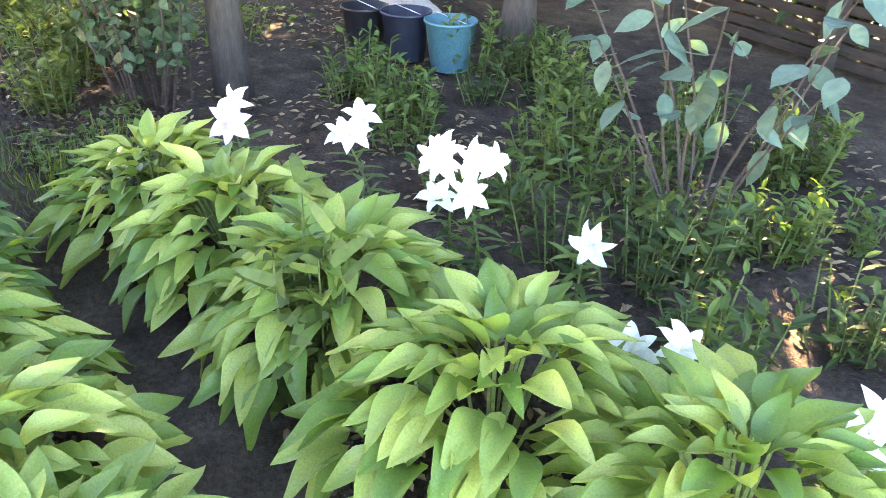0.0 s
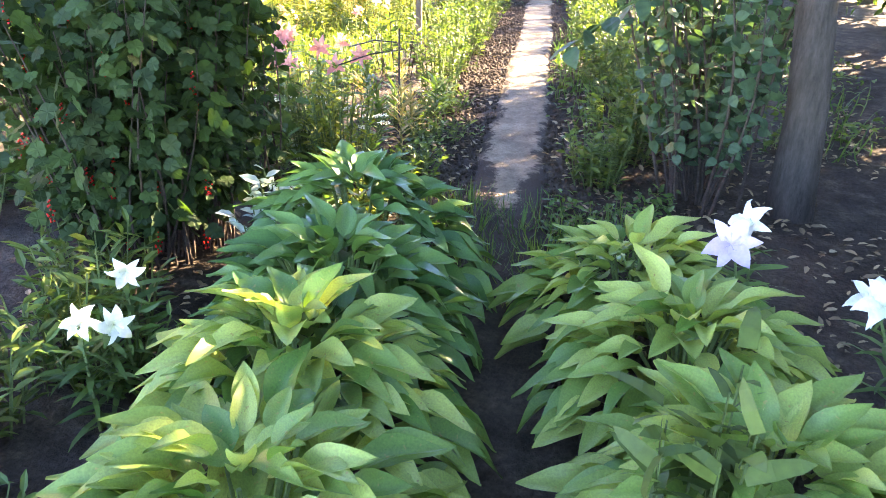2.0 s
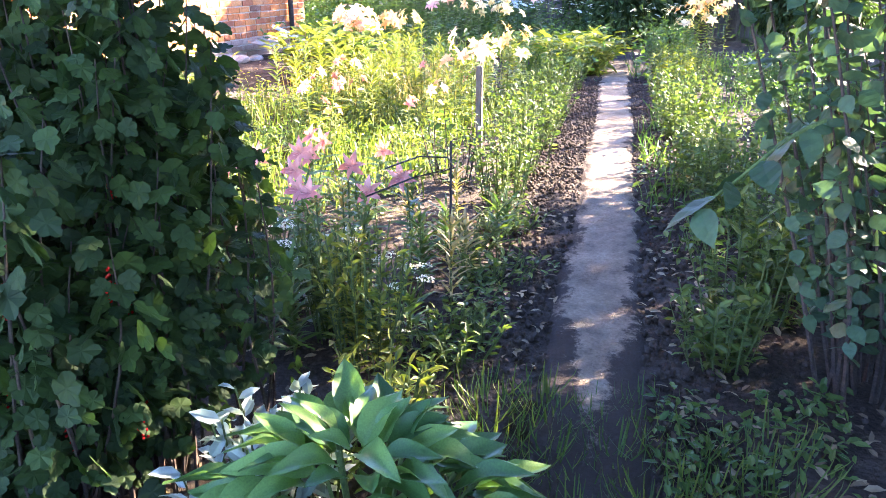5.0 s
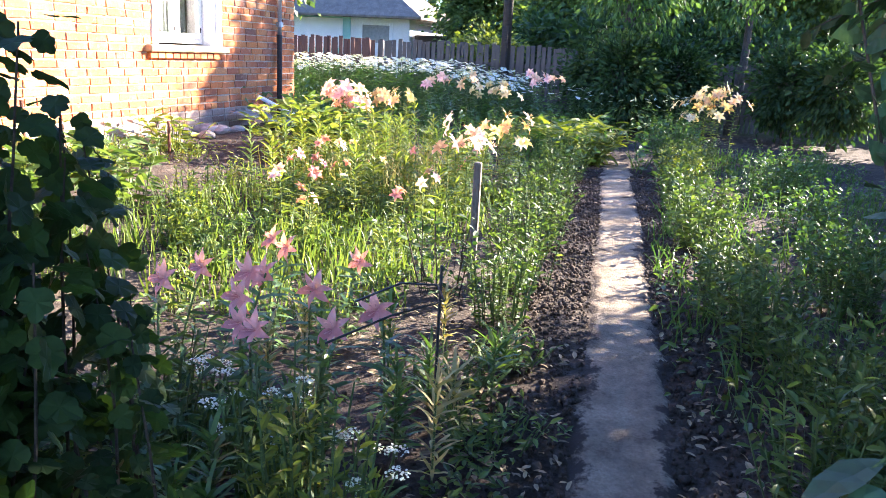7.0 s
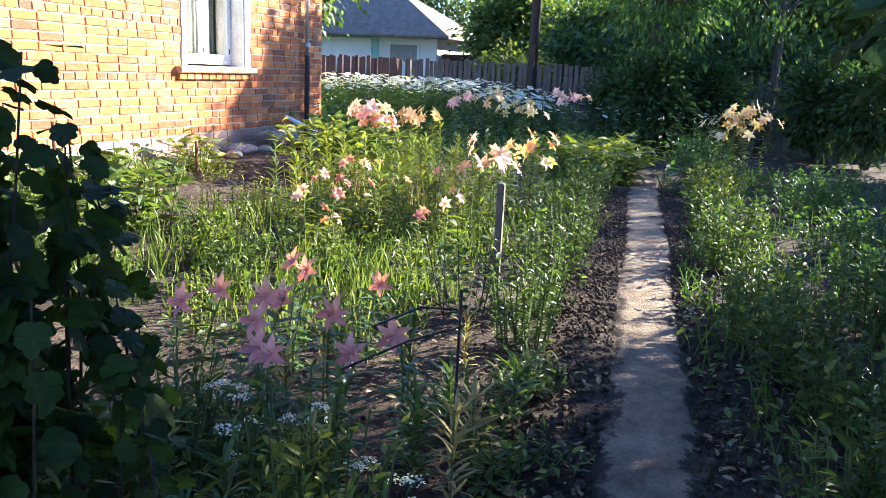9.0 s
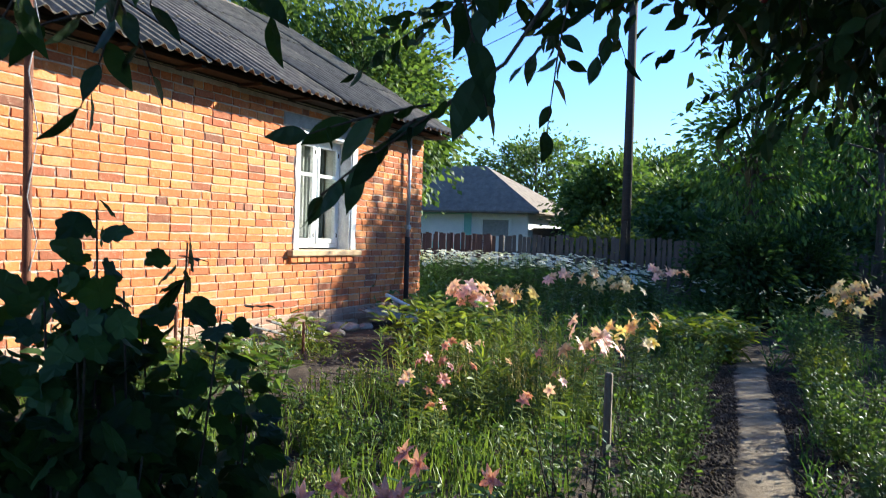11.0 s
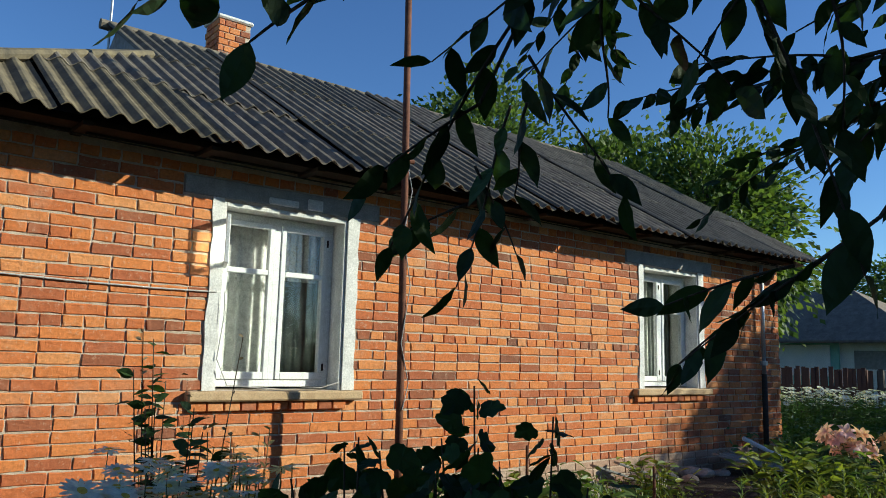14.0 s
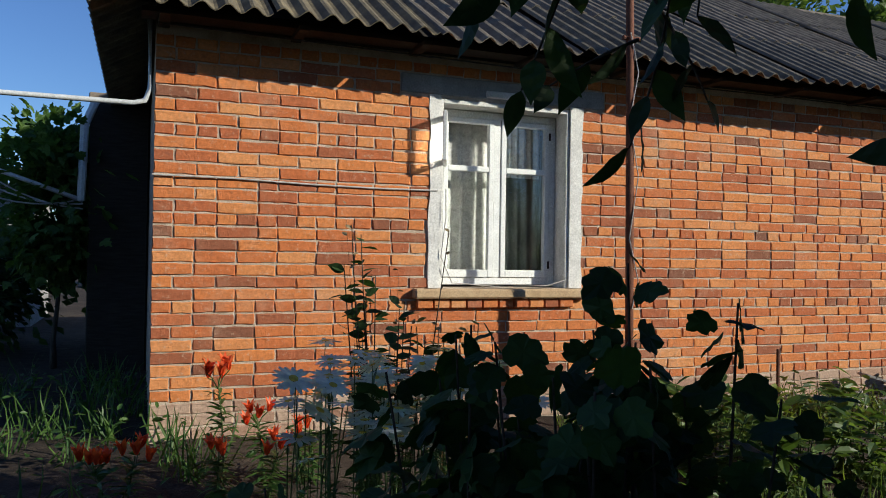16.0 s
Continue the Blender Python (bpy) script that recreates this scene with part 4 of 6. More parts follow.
pole = thing("power_pole", (15.2, -1.95, 0), "dark timber power pole beside the garden fence", "pole")
part("pole_shaft", tube([(0, 0, -0.1), (0, 0, 3), (0.02, 0, 7.6)], [0.10, 0.095, 0.08], 12), M_darkwood, pole, smooth=True)
part("pole_brace", box(-0.2, -0.09, -0.06, 0.05, -0.1, 1.9, 0.01), M_darkwood, pole)
part("cross_arm", box(-0.05, 0.05, -0.7, 0.7, 7.0, 7.1, 0.01), M_darkwood, pole)
for k, (dy, zz) in enumerate(((-0.6, 7.15), (0.0, 7.65), (0.6, 7.15))):
    tagged(part("power_line", tube(curve_pts((15.2, -1.95 + dy, zz), (40, 30 + dy, zz + 0.6), 0.7, 14), 0.012, 5), M_blackwire), "thin dark power line from pole across the sky", "power line", "power lines")


def neighbour():
    h = thing("neighbour_house", (28.0, 4.5, 0), "white limewashed cottage with dark roof beyond the fence", "house")
    part("wall", box(0, 5, 0.2, 9, 0, 2.56, 0.02), M_lime, h)
    part("teal_wall", box(-0.06, 4.9, 2.6, 9.05, 0.0, 2.54, 0.01), M_teal, h, "teal-painted wall end")
    part("bright_panel", box(-0.10, -0.062, 2.9, 5.4, 1.3, 2.42, 0.005), M_lime, h)
    part("roof", ([(-0.5, -0.4, 2.56), (5.5, -0.4, 2.56), (5.5, 9.6, 2.56), (-0.5, 9.6, 2.56), (2.0, 2.9, 4.55), (2.0, 8.4, 4.55), (-0.5, -0.4, 2.48), (-0.5, 9.6, 2.48), (5.5, -0.4, 2.48), (5.5, 9.6, 2.48)],
         [(0, 4, 5, 3), (0, 1, 4), (1, 2, 5, 4), (2, 3, 5), (6, 0, 3, 7), (6, 8, 1, 0), (7, 3, 2, 9), (6, 7, 9, 8)]), M_grey, h, "dark felted hipped roof")
    w = part("window", join(box(-0.05, 0.02, 0.9, 1.0, 1.5, 2.3), box(-0.05, 0.02, 2.1, 2.2, 1.5, 2.3), box(-0.05, 0.02, 1.01, 2.09, 1.5, 1.58), box(-0.05, 0.02, 1.01, 2.09, 2.22, 2.3)), M_paint, h)
    part("pane", box(-0.03, -0.02, 1.0, 2.1, 1.58, 2.22, 0), M_concrete, w)
    part("lean_to", box(0.5, 4, -1.9, 0.18, 0, 1.95, 0.02), M_darkwood, h, "dark low shed at the gable")
    part("lean_to_roof", ([(0.2, -2.2, 2.0), (4.2, -2.2, 2.0), (4.2, -0.42, 2.3), (0.2, -0.42, 2.3), (0.2, -2.2, 1.95), (4.2, -2.2, 1.95), (4.2, -0.42, 2.25), (0.2, -0.42, 2.25)], [(0, 1, 2, 3), (7, 6, 5, 4), (0, 4, 5, 1), (3, 2, 6, 7), (0, 3, 7, 4)]), M_grey, h)


neighbour()
shed = thing("shed", (-6.2, 8.5, 0), "grey plank shed with corrugated roof behind the vines", "shed")
part("shed_wall", join(*[box(k * 0.2, k * 0.2 + 0.19, 0, 0.03 + 0.004 * (k % 3), 0, 2.55 + 0.01 * (k % 2), 0.003) for k in range(22)], box(0, 4.4, 0.04, 2.6, 0, 2.5, 0)), M_oldboard, shed)
sv = corrugated(4.9, 3.4, 32)
Ms = np.array(pose(-0.25, -0.35, 2.62, 8))
part("shed_roof", (sv[0] @ Ms[:3, :3].T + Ms[:3, 3], sv[1]), M_slate, shed)

tagged(part("drain_pipe", tube([(-1.9, 3.1, 2.42), (-0.72, 3.12, 2.0)], 0.022, 8), M_whitepipe, smooth=True), "pale sloping pipe beside the dark porch", "pipe")
for k, sg in enumerate((0.16, 0.2, 0.28)):
    tagged(part("sagging_cable", tube(curve_pts((-2.0 - 0.2 * k, 3.2, 2.6), (-0.72, 3.13, 1.92 + 0.05 * k), sg, 12), 0.008, 5), M_wire), "slack white cable hanging beside the porch", "cable", "slack cables")


# ---- trees, bushes, flowers ----
def crown_points(c, r, n_clump, per, spread, seed, hollow=0.45, flat=0.0):
    """Leaf places in ragged clumps through an ellipsoid; returns places, outward ways and clump middles."""
    g = np.random.default_rng(seed)
    d = g.normal(size=(n_clump, 3))
    d /= np.linalg.norm(d, axis=1)[:, None]
    rad = hollow + (1 - hollow) * g.random(n_clump) ** 0.7
    rad *= 0.85 + 0.3 * np.array([noise.noise(tuple(v * 2.1 + seed)) for v in d])
    C = np.asarray(c) + d * rad[:, None] * np.asarray(r)
    m = (per * g.uniform(0.5, 1.5, n_clump)).astype(int)
    idx = np.repeat(np.arange(n_clump), m)
    size = spread * g.uniform(0.6, 1.4, n_clump)
    P = C[idx] + g.normal(size=(len(idx), 3)) * size[idx][:, None] * np.array([1, 1, 0.7])
    return P, P - np.asarray(c), C


def tree(name, x, y, h, c, r, label, mat=None, n_clump=80, per=60, spread=0.3, leaf=0.1, trunk=0.14, seed=1, wide=1.0, T=CLUMP_T, F=CLUMP_F, droop=0.3, category="tree", bark=None):
    t = thing(name, at(x, y), label, category)
    base = np.array(at(x, y))
    c = np.asarray(c, float)
    P, D, C = crown_points(c, r, n_clump, per, spread, seed)
    D = D / (np.linalg.norm(D, axis=1)[:, None] + 1e-6)
    V, Fa = leaves_at(P, D, leaf, wide, T, F, droop, 0.8, 0.8)
    part("crown", (V - base, Fa), mat or L_tree, t)
    g = random.Random(seed)
    top = c + np.array([0, 0, r[2] * 0.5])
    s = np.linspace(0, 1, 8)
    line = np.outer(1 - s, base) + np.outer(s, top)
    line[:, 0] += 0.06 * h / 4 * np.sin(s * 5 + seed)
    line[:, 1] += 0.05 * h / 4 * np.sin(s * 4 + 2 * seed)
    line[0] = base - np.array([0, 0, 0.05])
    vfs = [tube(line - base, trunk * (1 - 0.85 * s) * (1 + 0.35 * np.exp(-s * 14)), 9)]
    for k in range(0, n_clump, max(1, n_clump // 26)):
        q = C[k]
        i = min(6, 2 + int(5 * max(0, (q[2] - base[2]) / max(0.1, top[2] - base[2])) * g.uniform(0.5, 0.8)))
        a = line[i]
        mid = (a + q) / 2 + np.array([0, 0, 0.12 * np.linalg.norm(q - a)])
        vfs.append(tube(np.array([a, (a + mid) / 2 + 0.02, mid, (mid + q) / 2, q]) - base, [trunk * 0.3, trunk * 0.24, trunk * 0.17, trunk * 0.1, trunk * 0.04], 5))
    part("trunk", join(*vfs), bark or M_bark, t, smooth=True)
    return t


# far trees beyond the fence and behind the house
far = [(17.5, 5.6, 8.2, 2.5, 21), (15.5, 12.2, 11.4, 2.9, 22), (17.0, 8.8, 9.2, 2.3, 34), (25, -1.7, 3.7, 1.6, 35), (27, 1.4, 4.4, 1.5, 36), (25, -5.5, 5.2, 2.4, 37), (24, -9.5, 7.5, 3.2, 38), (36, 16, 9, 4.0, 23), (44, 10, 8.5, 4.5, 24), (40, 2, 6.4, 3.0, 25), (33, -3, 5.4, 2.6, 26), (27, -7, 7.0, 3.4, 27),
       (46, -10, 9, 5, 28), (30, -14, 8, 4, 29), (50, 22, 9, 5, 30), (22, 13, 7.0, 2.2, 33)]
for x, y, h, r, s in far:
    tree("tree", x, y, h, (x, y, h * 0.58), (r, r, h * 0.42), "leafy green tree behind the fence and roofs", L_far, 190, 85 if x < 20 else 60, 0.40, 0.26 if x > 27 else 0.20, 0.2, s)
tree("shrub", 17.9, -0.9, 1.9, (17.9, -0.9, 1.35), (0.9, 0.9, 0.6), "bright yellow-green shrub above the fence", L_yellow, 50, 50, 0.16, 0.11, 0.05, 41, category="shrub")

# hedge behind the fence
for i in range(6):
    x, y = 20.5 + 1.2 * (i % 2), -11 + 1.9 * i
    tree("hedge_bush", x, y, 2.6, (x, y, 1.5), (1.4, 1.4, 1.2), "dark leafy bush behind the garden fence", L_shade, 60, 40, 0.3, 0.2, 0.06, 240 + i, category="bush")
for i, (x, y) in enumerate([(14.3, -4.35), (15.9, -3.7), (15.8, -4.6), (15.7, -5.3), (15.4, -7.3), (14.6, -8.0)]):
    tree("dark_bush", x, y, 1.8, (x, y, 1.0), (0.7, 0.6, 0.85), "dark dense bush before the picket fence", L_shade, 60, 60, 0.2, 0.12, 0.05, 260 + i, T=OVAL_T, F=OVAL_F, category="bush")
# shaded fruit trees along the far side of the path; (6.6, -8.7) and the row at y -11.6 to -12.6 are added sun blockers
for x, y, h, r, s in [(14.7, -4.3, 5.5, 1.35, 51), (16.4, -6.4, 7.0, 1.7, 52), (13.6, -9.6, 2.2, 0.9, 53), (11.5, -9.6, 1.9, 0.8, 54), (9.1, -9.6, 1.9, 0.8, 55), (5.9, -9.3, 2.9, 1.3, 56), (3.0, -9.4, 3.3, 1.4, 57), (1.4, -11.6, 4.6, 1.7, 64), (4.2, -12.2, 4.6, 1.9, 65), (7.2, -12.6, 4.6, 1.9, 66), (-1.6, -11.8, 4.6, 1.8, 67), (18.5, -9.5, 7.0, 2.4, 58), (15.2, -11, 6.0, 2.2, 59), (6.6, -8.7, 2.7, 0.9, 68)]:
    # nearer trees take the shade-darkened leaf, those past x = 8.5 the lighter copy
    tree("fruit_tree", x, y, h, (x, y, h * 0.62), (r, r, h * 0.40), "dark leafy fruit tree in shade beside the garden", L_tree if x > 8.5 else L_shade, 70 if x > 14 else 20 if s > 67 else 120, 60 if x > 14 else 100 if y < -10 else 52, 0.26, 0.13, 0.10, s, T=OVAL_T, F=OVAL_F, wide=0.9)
# bushes added to stop the low sun passing under the crowns
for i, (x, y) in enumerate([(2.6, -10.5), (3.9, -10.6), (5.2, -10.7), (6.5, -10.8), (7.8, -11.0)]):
    tree("dark_bush", x, y, 2.0, (x, y, 1.1), (0.85, 0.7, 0.95), "dark dense bush added at the garden edge to block sun", L_shade, 60, 60, 0.22, 0.12, 0.05, 280 + i, T=OVAL_T, F=OVAL_F, category="bush")
# bushes added to darken what shows between the slats
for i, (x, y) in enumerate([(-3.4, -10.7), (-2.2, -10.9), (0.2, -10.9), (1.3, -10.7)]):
    tree("dark_bush", x, y, 2.0, (x, y, 1.0), (0.85, 0.7, 0.95), "dark dense bush added behind the slatted fence for shade", L_shade, 60, 60, 0.22, 0.12, 0.05, 290 + i, T=OVAL_T, F=OVAL_F, category="bush")
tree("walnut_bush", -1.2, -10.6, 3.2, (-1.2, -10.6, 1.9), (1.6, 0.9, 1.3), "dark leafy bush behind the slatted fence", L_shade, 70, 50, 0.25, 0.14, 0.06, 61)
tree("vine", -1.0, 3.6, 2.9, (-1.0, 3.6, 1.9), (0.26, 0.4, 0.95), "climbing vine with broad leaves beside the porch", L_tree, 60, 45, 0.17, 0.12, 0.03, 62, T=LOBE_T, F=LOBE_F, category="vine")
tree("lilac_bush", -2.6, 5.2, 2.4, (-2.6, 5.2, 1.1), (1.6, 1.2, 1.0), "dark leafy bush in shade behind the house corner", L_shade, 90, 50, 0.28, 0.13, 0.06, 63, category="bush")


def twig_leaves(start, d, length, sag, leaf, step=0.035, wide=1.1):
    """A drooping shoot: its line, and leaves set alternately along it."""
    d = np.asarray(d, float) / np.linalg.norm(d)
    n = 9
    s = np.linspace(0, 1, n)
    line = np.asarray(start) + np.outer(s * length, d)
    line[:, 2] -= sag * s ** 2
    side = np.cross(d, [0, 0, 1.0])
    side /= np.linalg.norm(side) + 1e-9
    line += np.outer(np.sin(s * 5 + start[0] * 7) * 0.03 * length, side)
    k = max(3, int(length / step))
    f = np.linspace(0.12, 1.0, k)
    P = np.stack([np.interp(f, s, line[:, i]) for i in range(3)], 1)
    alt = np.where(np.arange(k) % 2, 1.0, -1.0)[:, None]
    D = d * 0.7 + alt * side * 0.7 + np.array([0, 0, -0.55]) + rng.normal(0, 0.28, (k, 3))
    return line, P, D


def cherry():
    """The tree whose boughs hang over the walk, with unseen canopy added for shade."""
    t = thing("cherry_tree", at(1.35, -6.8), "cherry tree with dark hanging boughs and small fruit", "tree")
    base = np.array(at(1.35, -6.8))
    g = random.Random(77)
    trunk = np.array([(0.8, -6.85, -0.05), (0.82, -6.84, 0.5), (0.86, -6.78, 1.1), (0.92, -6.7, 1.7), (1.0, -6.6, 2.4), (1.05, -6.5, 3.2), (1.1, -6.4, 4.0)])
    trunk += np.array([0.55, 0.05, 0])
    wood = [tube(trunk - base, [0.11, 0.085, 0.078, 0.072, 0.06, 0.045, 0.02], 10)]
    # the last limb only carries the unseen canopy added behind the walk
    limbs = [((0.92, -6.7, 1.7), (1.7, -5.3, 2.55), (2.3, -4.2, 2.35)), ((1.0, -6.6, 2.4), (1.3, -5.2, 3.0), (1.35, -3.9, 2.75)), ((0.95, -6.65, 2.0), (2.2, -6.0, 2.5), (3.4, -5.4, 2.2)),
             ((1.02, -6.55, 2.7), (2.4, -5.6, 3.2), (3.2, -4.5, 3.0)), ((1.0, -6.6, 2.3), (-0.3, -6.2, 3.0), (-1.6, -5.8, 3.0)), ((1.05, -6.5, 3.0), (0.2, -7.2, 3.6), (-1.0, -7.4, 3.6)),
             ((0.9, -6.72, 1.6), (1.9, -6.6, 1.75), (2.6, -6.3, 1.6)), ((1.05, -6.5, 3.1), (1.6, -7.4, 3.6), (2.4, -8.2, 3.5)), ((1.02, -6.55, 2.8), (0.6, -5.2, 3.6), (0.1, -4.6, 3.4)), ((1.0, -6.6, 2.5), (2.9, -6.9, 3.0), (4.2, -6.6, 2.8)), ((1.0, -6.6, 2.7), (2.8, -7.4, 3.4), (5.2, -7.8, 3.3)), ((0.95, -6.65, 2.1), (1.5, -5.6, 2.6), (0.5, -4.8, 2.25)), ((0.95, -6.65, 2.2), (2.0, -5.7, 2.5), (1.5, -4.6, 2.3)), ((1.0, -6.6, 2.6), (-0.6, -6.2, 3.9), (-2.4, -5.6, 4.2))]
    Ps, Ds = [], []
    twigs = []
    for a, b, c in limbs:
        a, b, c = np.array(a) + (0.55, 0.05, 0), np.array(b), np.array(c)
        s = np.linspace(0, 1, 10)[:, None]
        line = (1 - s) ** 2 * a + 2 * s * (1 - s) * b + s ** 2 * c
        wood.append(tube(line - base, np.linspace(0.024, 0.004, 10), 6))
        n = 22
        for k in range(n):
            f = 0.25 + 0.75 * k / (n - 1)
            p = np.array([np.interp(f, s[:, 0], line[:, i]) for i in range(3)])
            d = (c - b) / np.linalg.norm(c - b) * 0.7 + np.array([g.uniform(-1, 1), g.uniform(-1, 1), g.uniform(-0.35, 0.5)])
            ln = g.uniform(0.25, 0.6)
            li, P, D = twig_leaves(p, d, ln, g.uniform(0.05, 0.22), 0.085)
            twigs.append(tube(li - base, np.linspace(0.0045, 0.0015, len(li)), 4))
            Ps.append(P)
            Ds.append(D)
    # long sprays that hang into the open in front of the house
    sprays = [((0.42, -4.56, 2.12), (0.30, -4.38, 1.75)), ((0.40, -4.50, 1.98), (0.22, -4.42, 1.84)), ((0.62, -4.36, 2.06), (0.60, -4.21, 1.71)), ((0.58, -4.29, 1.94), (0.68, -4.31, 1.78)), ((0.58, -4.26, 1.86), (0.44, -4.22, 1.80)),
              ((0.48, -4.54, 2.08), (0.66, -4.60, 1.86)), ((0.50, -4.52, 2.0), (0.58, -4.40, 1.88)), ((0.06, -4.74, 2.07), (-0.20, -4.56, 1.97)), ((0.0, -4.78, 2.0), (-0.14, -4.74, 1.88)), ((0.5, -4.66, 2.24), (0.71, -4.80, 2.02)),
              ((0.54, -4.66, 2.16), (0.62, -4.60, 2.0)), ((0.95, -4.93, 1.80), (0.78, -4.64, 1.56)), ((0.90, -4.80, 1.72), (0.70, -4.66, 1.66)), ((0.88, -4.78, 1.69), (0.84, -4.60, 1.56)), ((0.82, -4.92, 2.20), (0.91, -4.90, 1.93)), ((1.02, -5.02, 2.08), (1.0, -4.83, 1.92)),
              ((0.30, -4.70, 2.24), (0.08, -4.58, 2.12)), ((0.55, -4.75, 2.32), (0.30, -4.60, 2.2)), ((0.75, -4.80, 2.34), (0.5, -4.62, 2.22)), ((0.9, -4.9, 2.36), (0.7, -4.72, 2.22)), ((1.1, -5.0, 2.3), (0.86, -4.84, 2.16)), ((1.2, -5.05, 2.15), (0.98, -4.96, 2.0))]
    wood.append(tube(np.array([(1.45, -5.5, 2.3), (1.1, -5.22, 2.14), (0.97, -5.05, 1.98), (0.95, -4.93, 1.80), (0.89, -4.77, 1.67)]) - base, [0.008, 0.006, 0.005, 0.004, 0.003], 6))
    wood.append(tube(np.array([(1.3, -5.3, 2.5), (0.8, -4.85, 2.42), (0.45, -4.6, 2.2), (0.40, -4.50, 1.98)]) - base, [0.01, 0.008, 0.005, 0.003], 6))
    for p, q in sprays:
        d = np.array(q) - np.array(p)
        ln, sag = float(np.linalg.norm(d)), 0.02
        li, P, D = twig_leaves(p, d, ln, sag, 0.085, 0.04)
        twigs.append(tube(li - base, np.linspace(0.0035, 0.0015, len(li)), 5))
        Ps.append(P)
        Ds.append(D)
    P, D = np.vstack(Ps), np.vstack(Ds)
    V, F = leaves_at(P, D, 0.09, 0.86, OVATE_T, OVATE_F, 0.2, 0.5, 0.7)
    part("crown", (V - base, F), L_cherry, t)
    # denser boughs over the walk, then leaf masses added to block sun and sky
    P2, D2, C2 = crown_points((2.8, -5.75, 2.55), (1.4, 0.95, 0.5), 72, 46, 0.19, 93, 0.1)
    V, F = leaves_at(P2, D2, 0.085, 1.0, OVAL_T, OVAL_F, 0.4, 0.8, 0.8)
    part("crown_and_shade_mass", (V - base, F), L_cherry, t)
    # added mass that shades the front bed
    P2, D2, C2 = crown_points((4.7, -7.0, 2.3), (1.7, 0.7, 0.8), 110, 50, 0.2, 95, 0.1)
    V, F = leaves_at(P2, D2, 0.085, 1.0, OVAL_T, OVAL_F, 0.3, 0.8, 0.8)
    part("crown_and_shade_mass", (V - base, F), L_cherry, t)
    # unseen canopy added overhead to cut the sky light on the walk
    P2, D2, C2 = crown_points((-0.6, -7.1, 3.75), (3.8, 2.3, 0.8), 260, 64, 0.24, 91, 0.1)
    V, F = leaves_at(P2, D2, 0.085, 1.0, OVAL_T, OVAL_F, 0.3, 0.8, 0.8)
    part("crown_and_shade_mass", (V - base, F), L_cherry, t)
    # added mass that keeps the sun off the currants
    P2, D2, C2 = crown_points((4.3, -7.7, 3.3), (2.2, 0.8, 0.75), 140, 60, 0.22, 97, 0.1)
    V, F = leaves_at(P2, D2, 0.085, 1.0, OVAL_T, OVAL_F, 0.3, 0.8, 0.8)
    part("crown_and_shade_mass", (V - base, F), L_cherry, t)
    # unseen canopy added behind the walk, only to darken the shade
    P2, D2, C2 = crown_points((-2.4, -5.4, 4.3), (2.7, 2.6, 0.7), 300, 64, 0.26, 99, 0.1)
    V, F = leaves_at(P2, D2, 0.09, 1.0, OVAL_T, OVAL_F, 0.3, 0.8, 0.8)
    part("crown_and_shade_mass", (V - base, F), L_cherry, t)
    # unseen canopy added above the front bed against sky light
    P2, D2, C2 = crown_points((1.5, -5.2, 3.8), (1.7, 1.2, 0.4), 150, 60, 0.24, 107, 0.1)
    V, F = leaves_at(P2, D2, 0.085, 1.0, OVAL_T, OVAL_F, 0.3, 0.8, 0.8)
    part("crown_and_shade_mass", (V - base, F), L_cherry, t)
    P2, D2, C2 = crown_points((2.1, -4.95, 2.7), (0.65, 0.4, 0.3), 22, 32, 0.15, 109, 0.1)
    V, F = leaves_at(P2, D2, 0.085, 0.9, OVATE_T, OVATE_F, 0.4, 0.7, 0.8)
    part("crown_and_shade_mass", (V - base, F), L_cherry, t)
    # sun blocker added up the light's path to shade the daisies
    P2, D2, C2 = crown_points((4.5, -5.5, 3.1), (0.85, 0.5, 0.3), 70, 45, 0.16, 103, 0.1)
    V, F = leaves_at(P2, D2, 0.085, 1.0, OVAL_T, OVAL_F, 0.3, 0.8, 0.8)
    part("crown_and_shade_mass", (V - base, F), L_cherry, t)
    part("trunk", join(*wood), M_bark, t, "dark grey rough trunk and limbs", True)
    part("twig_growth", join(*twigs), M_twig, t, smooth=True)
    bm = bmesh.new()
    bmesh.ops.create_icosphere(bm, subdivisions=2, radius=0.011)
    me = bpy.data.meshes.new("cherry")
    bm.to_mesh(me)
    bm.free()
    me.materials.append(M_cherry)
    for k in range(26):
        p = P[g.randrange(len(P) // 2)] - base
        shared("cherry", me, pose(p[0], p[1], p[2] - 0.06), t)


cherry()


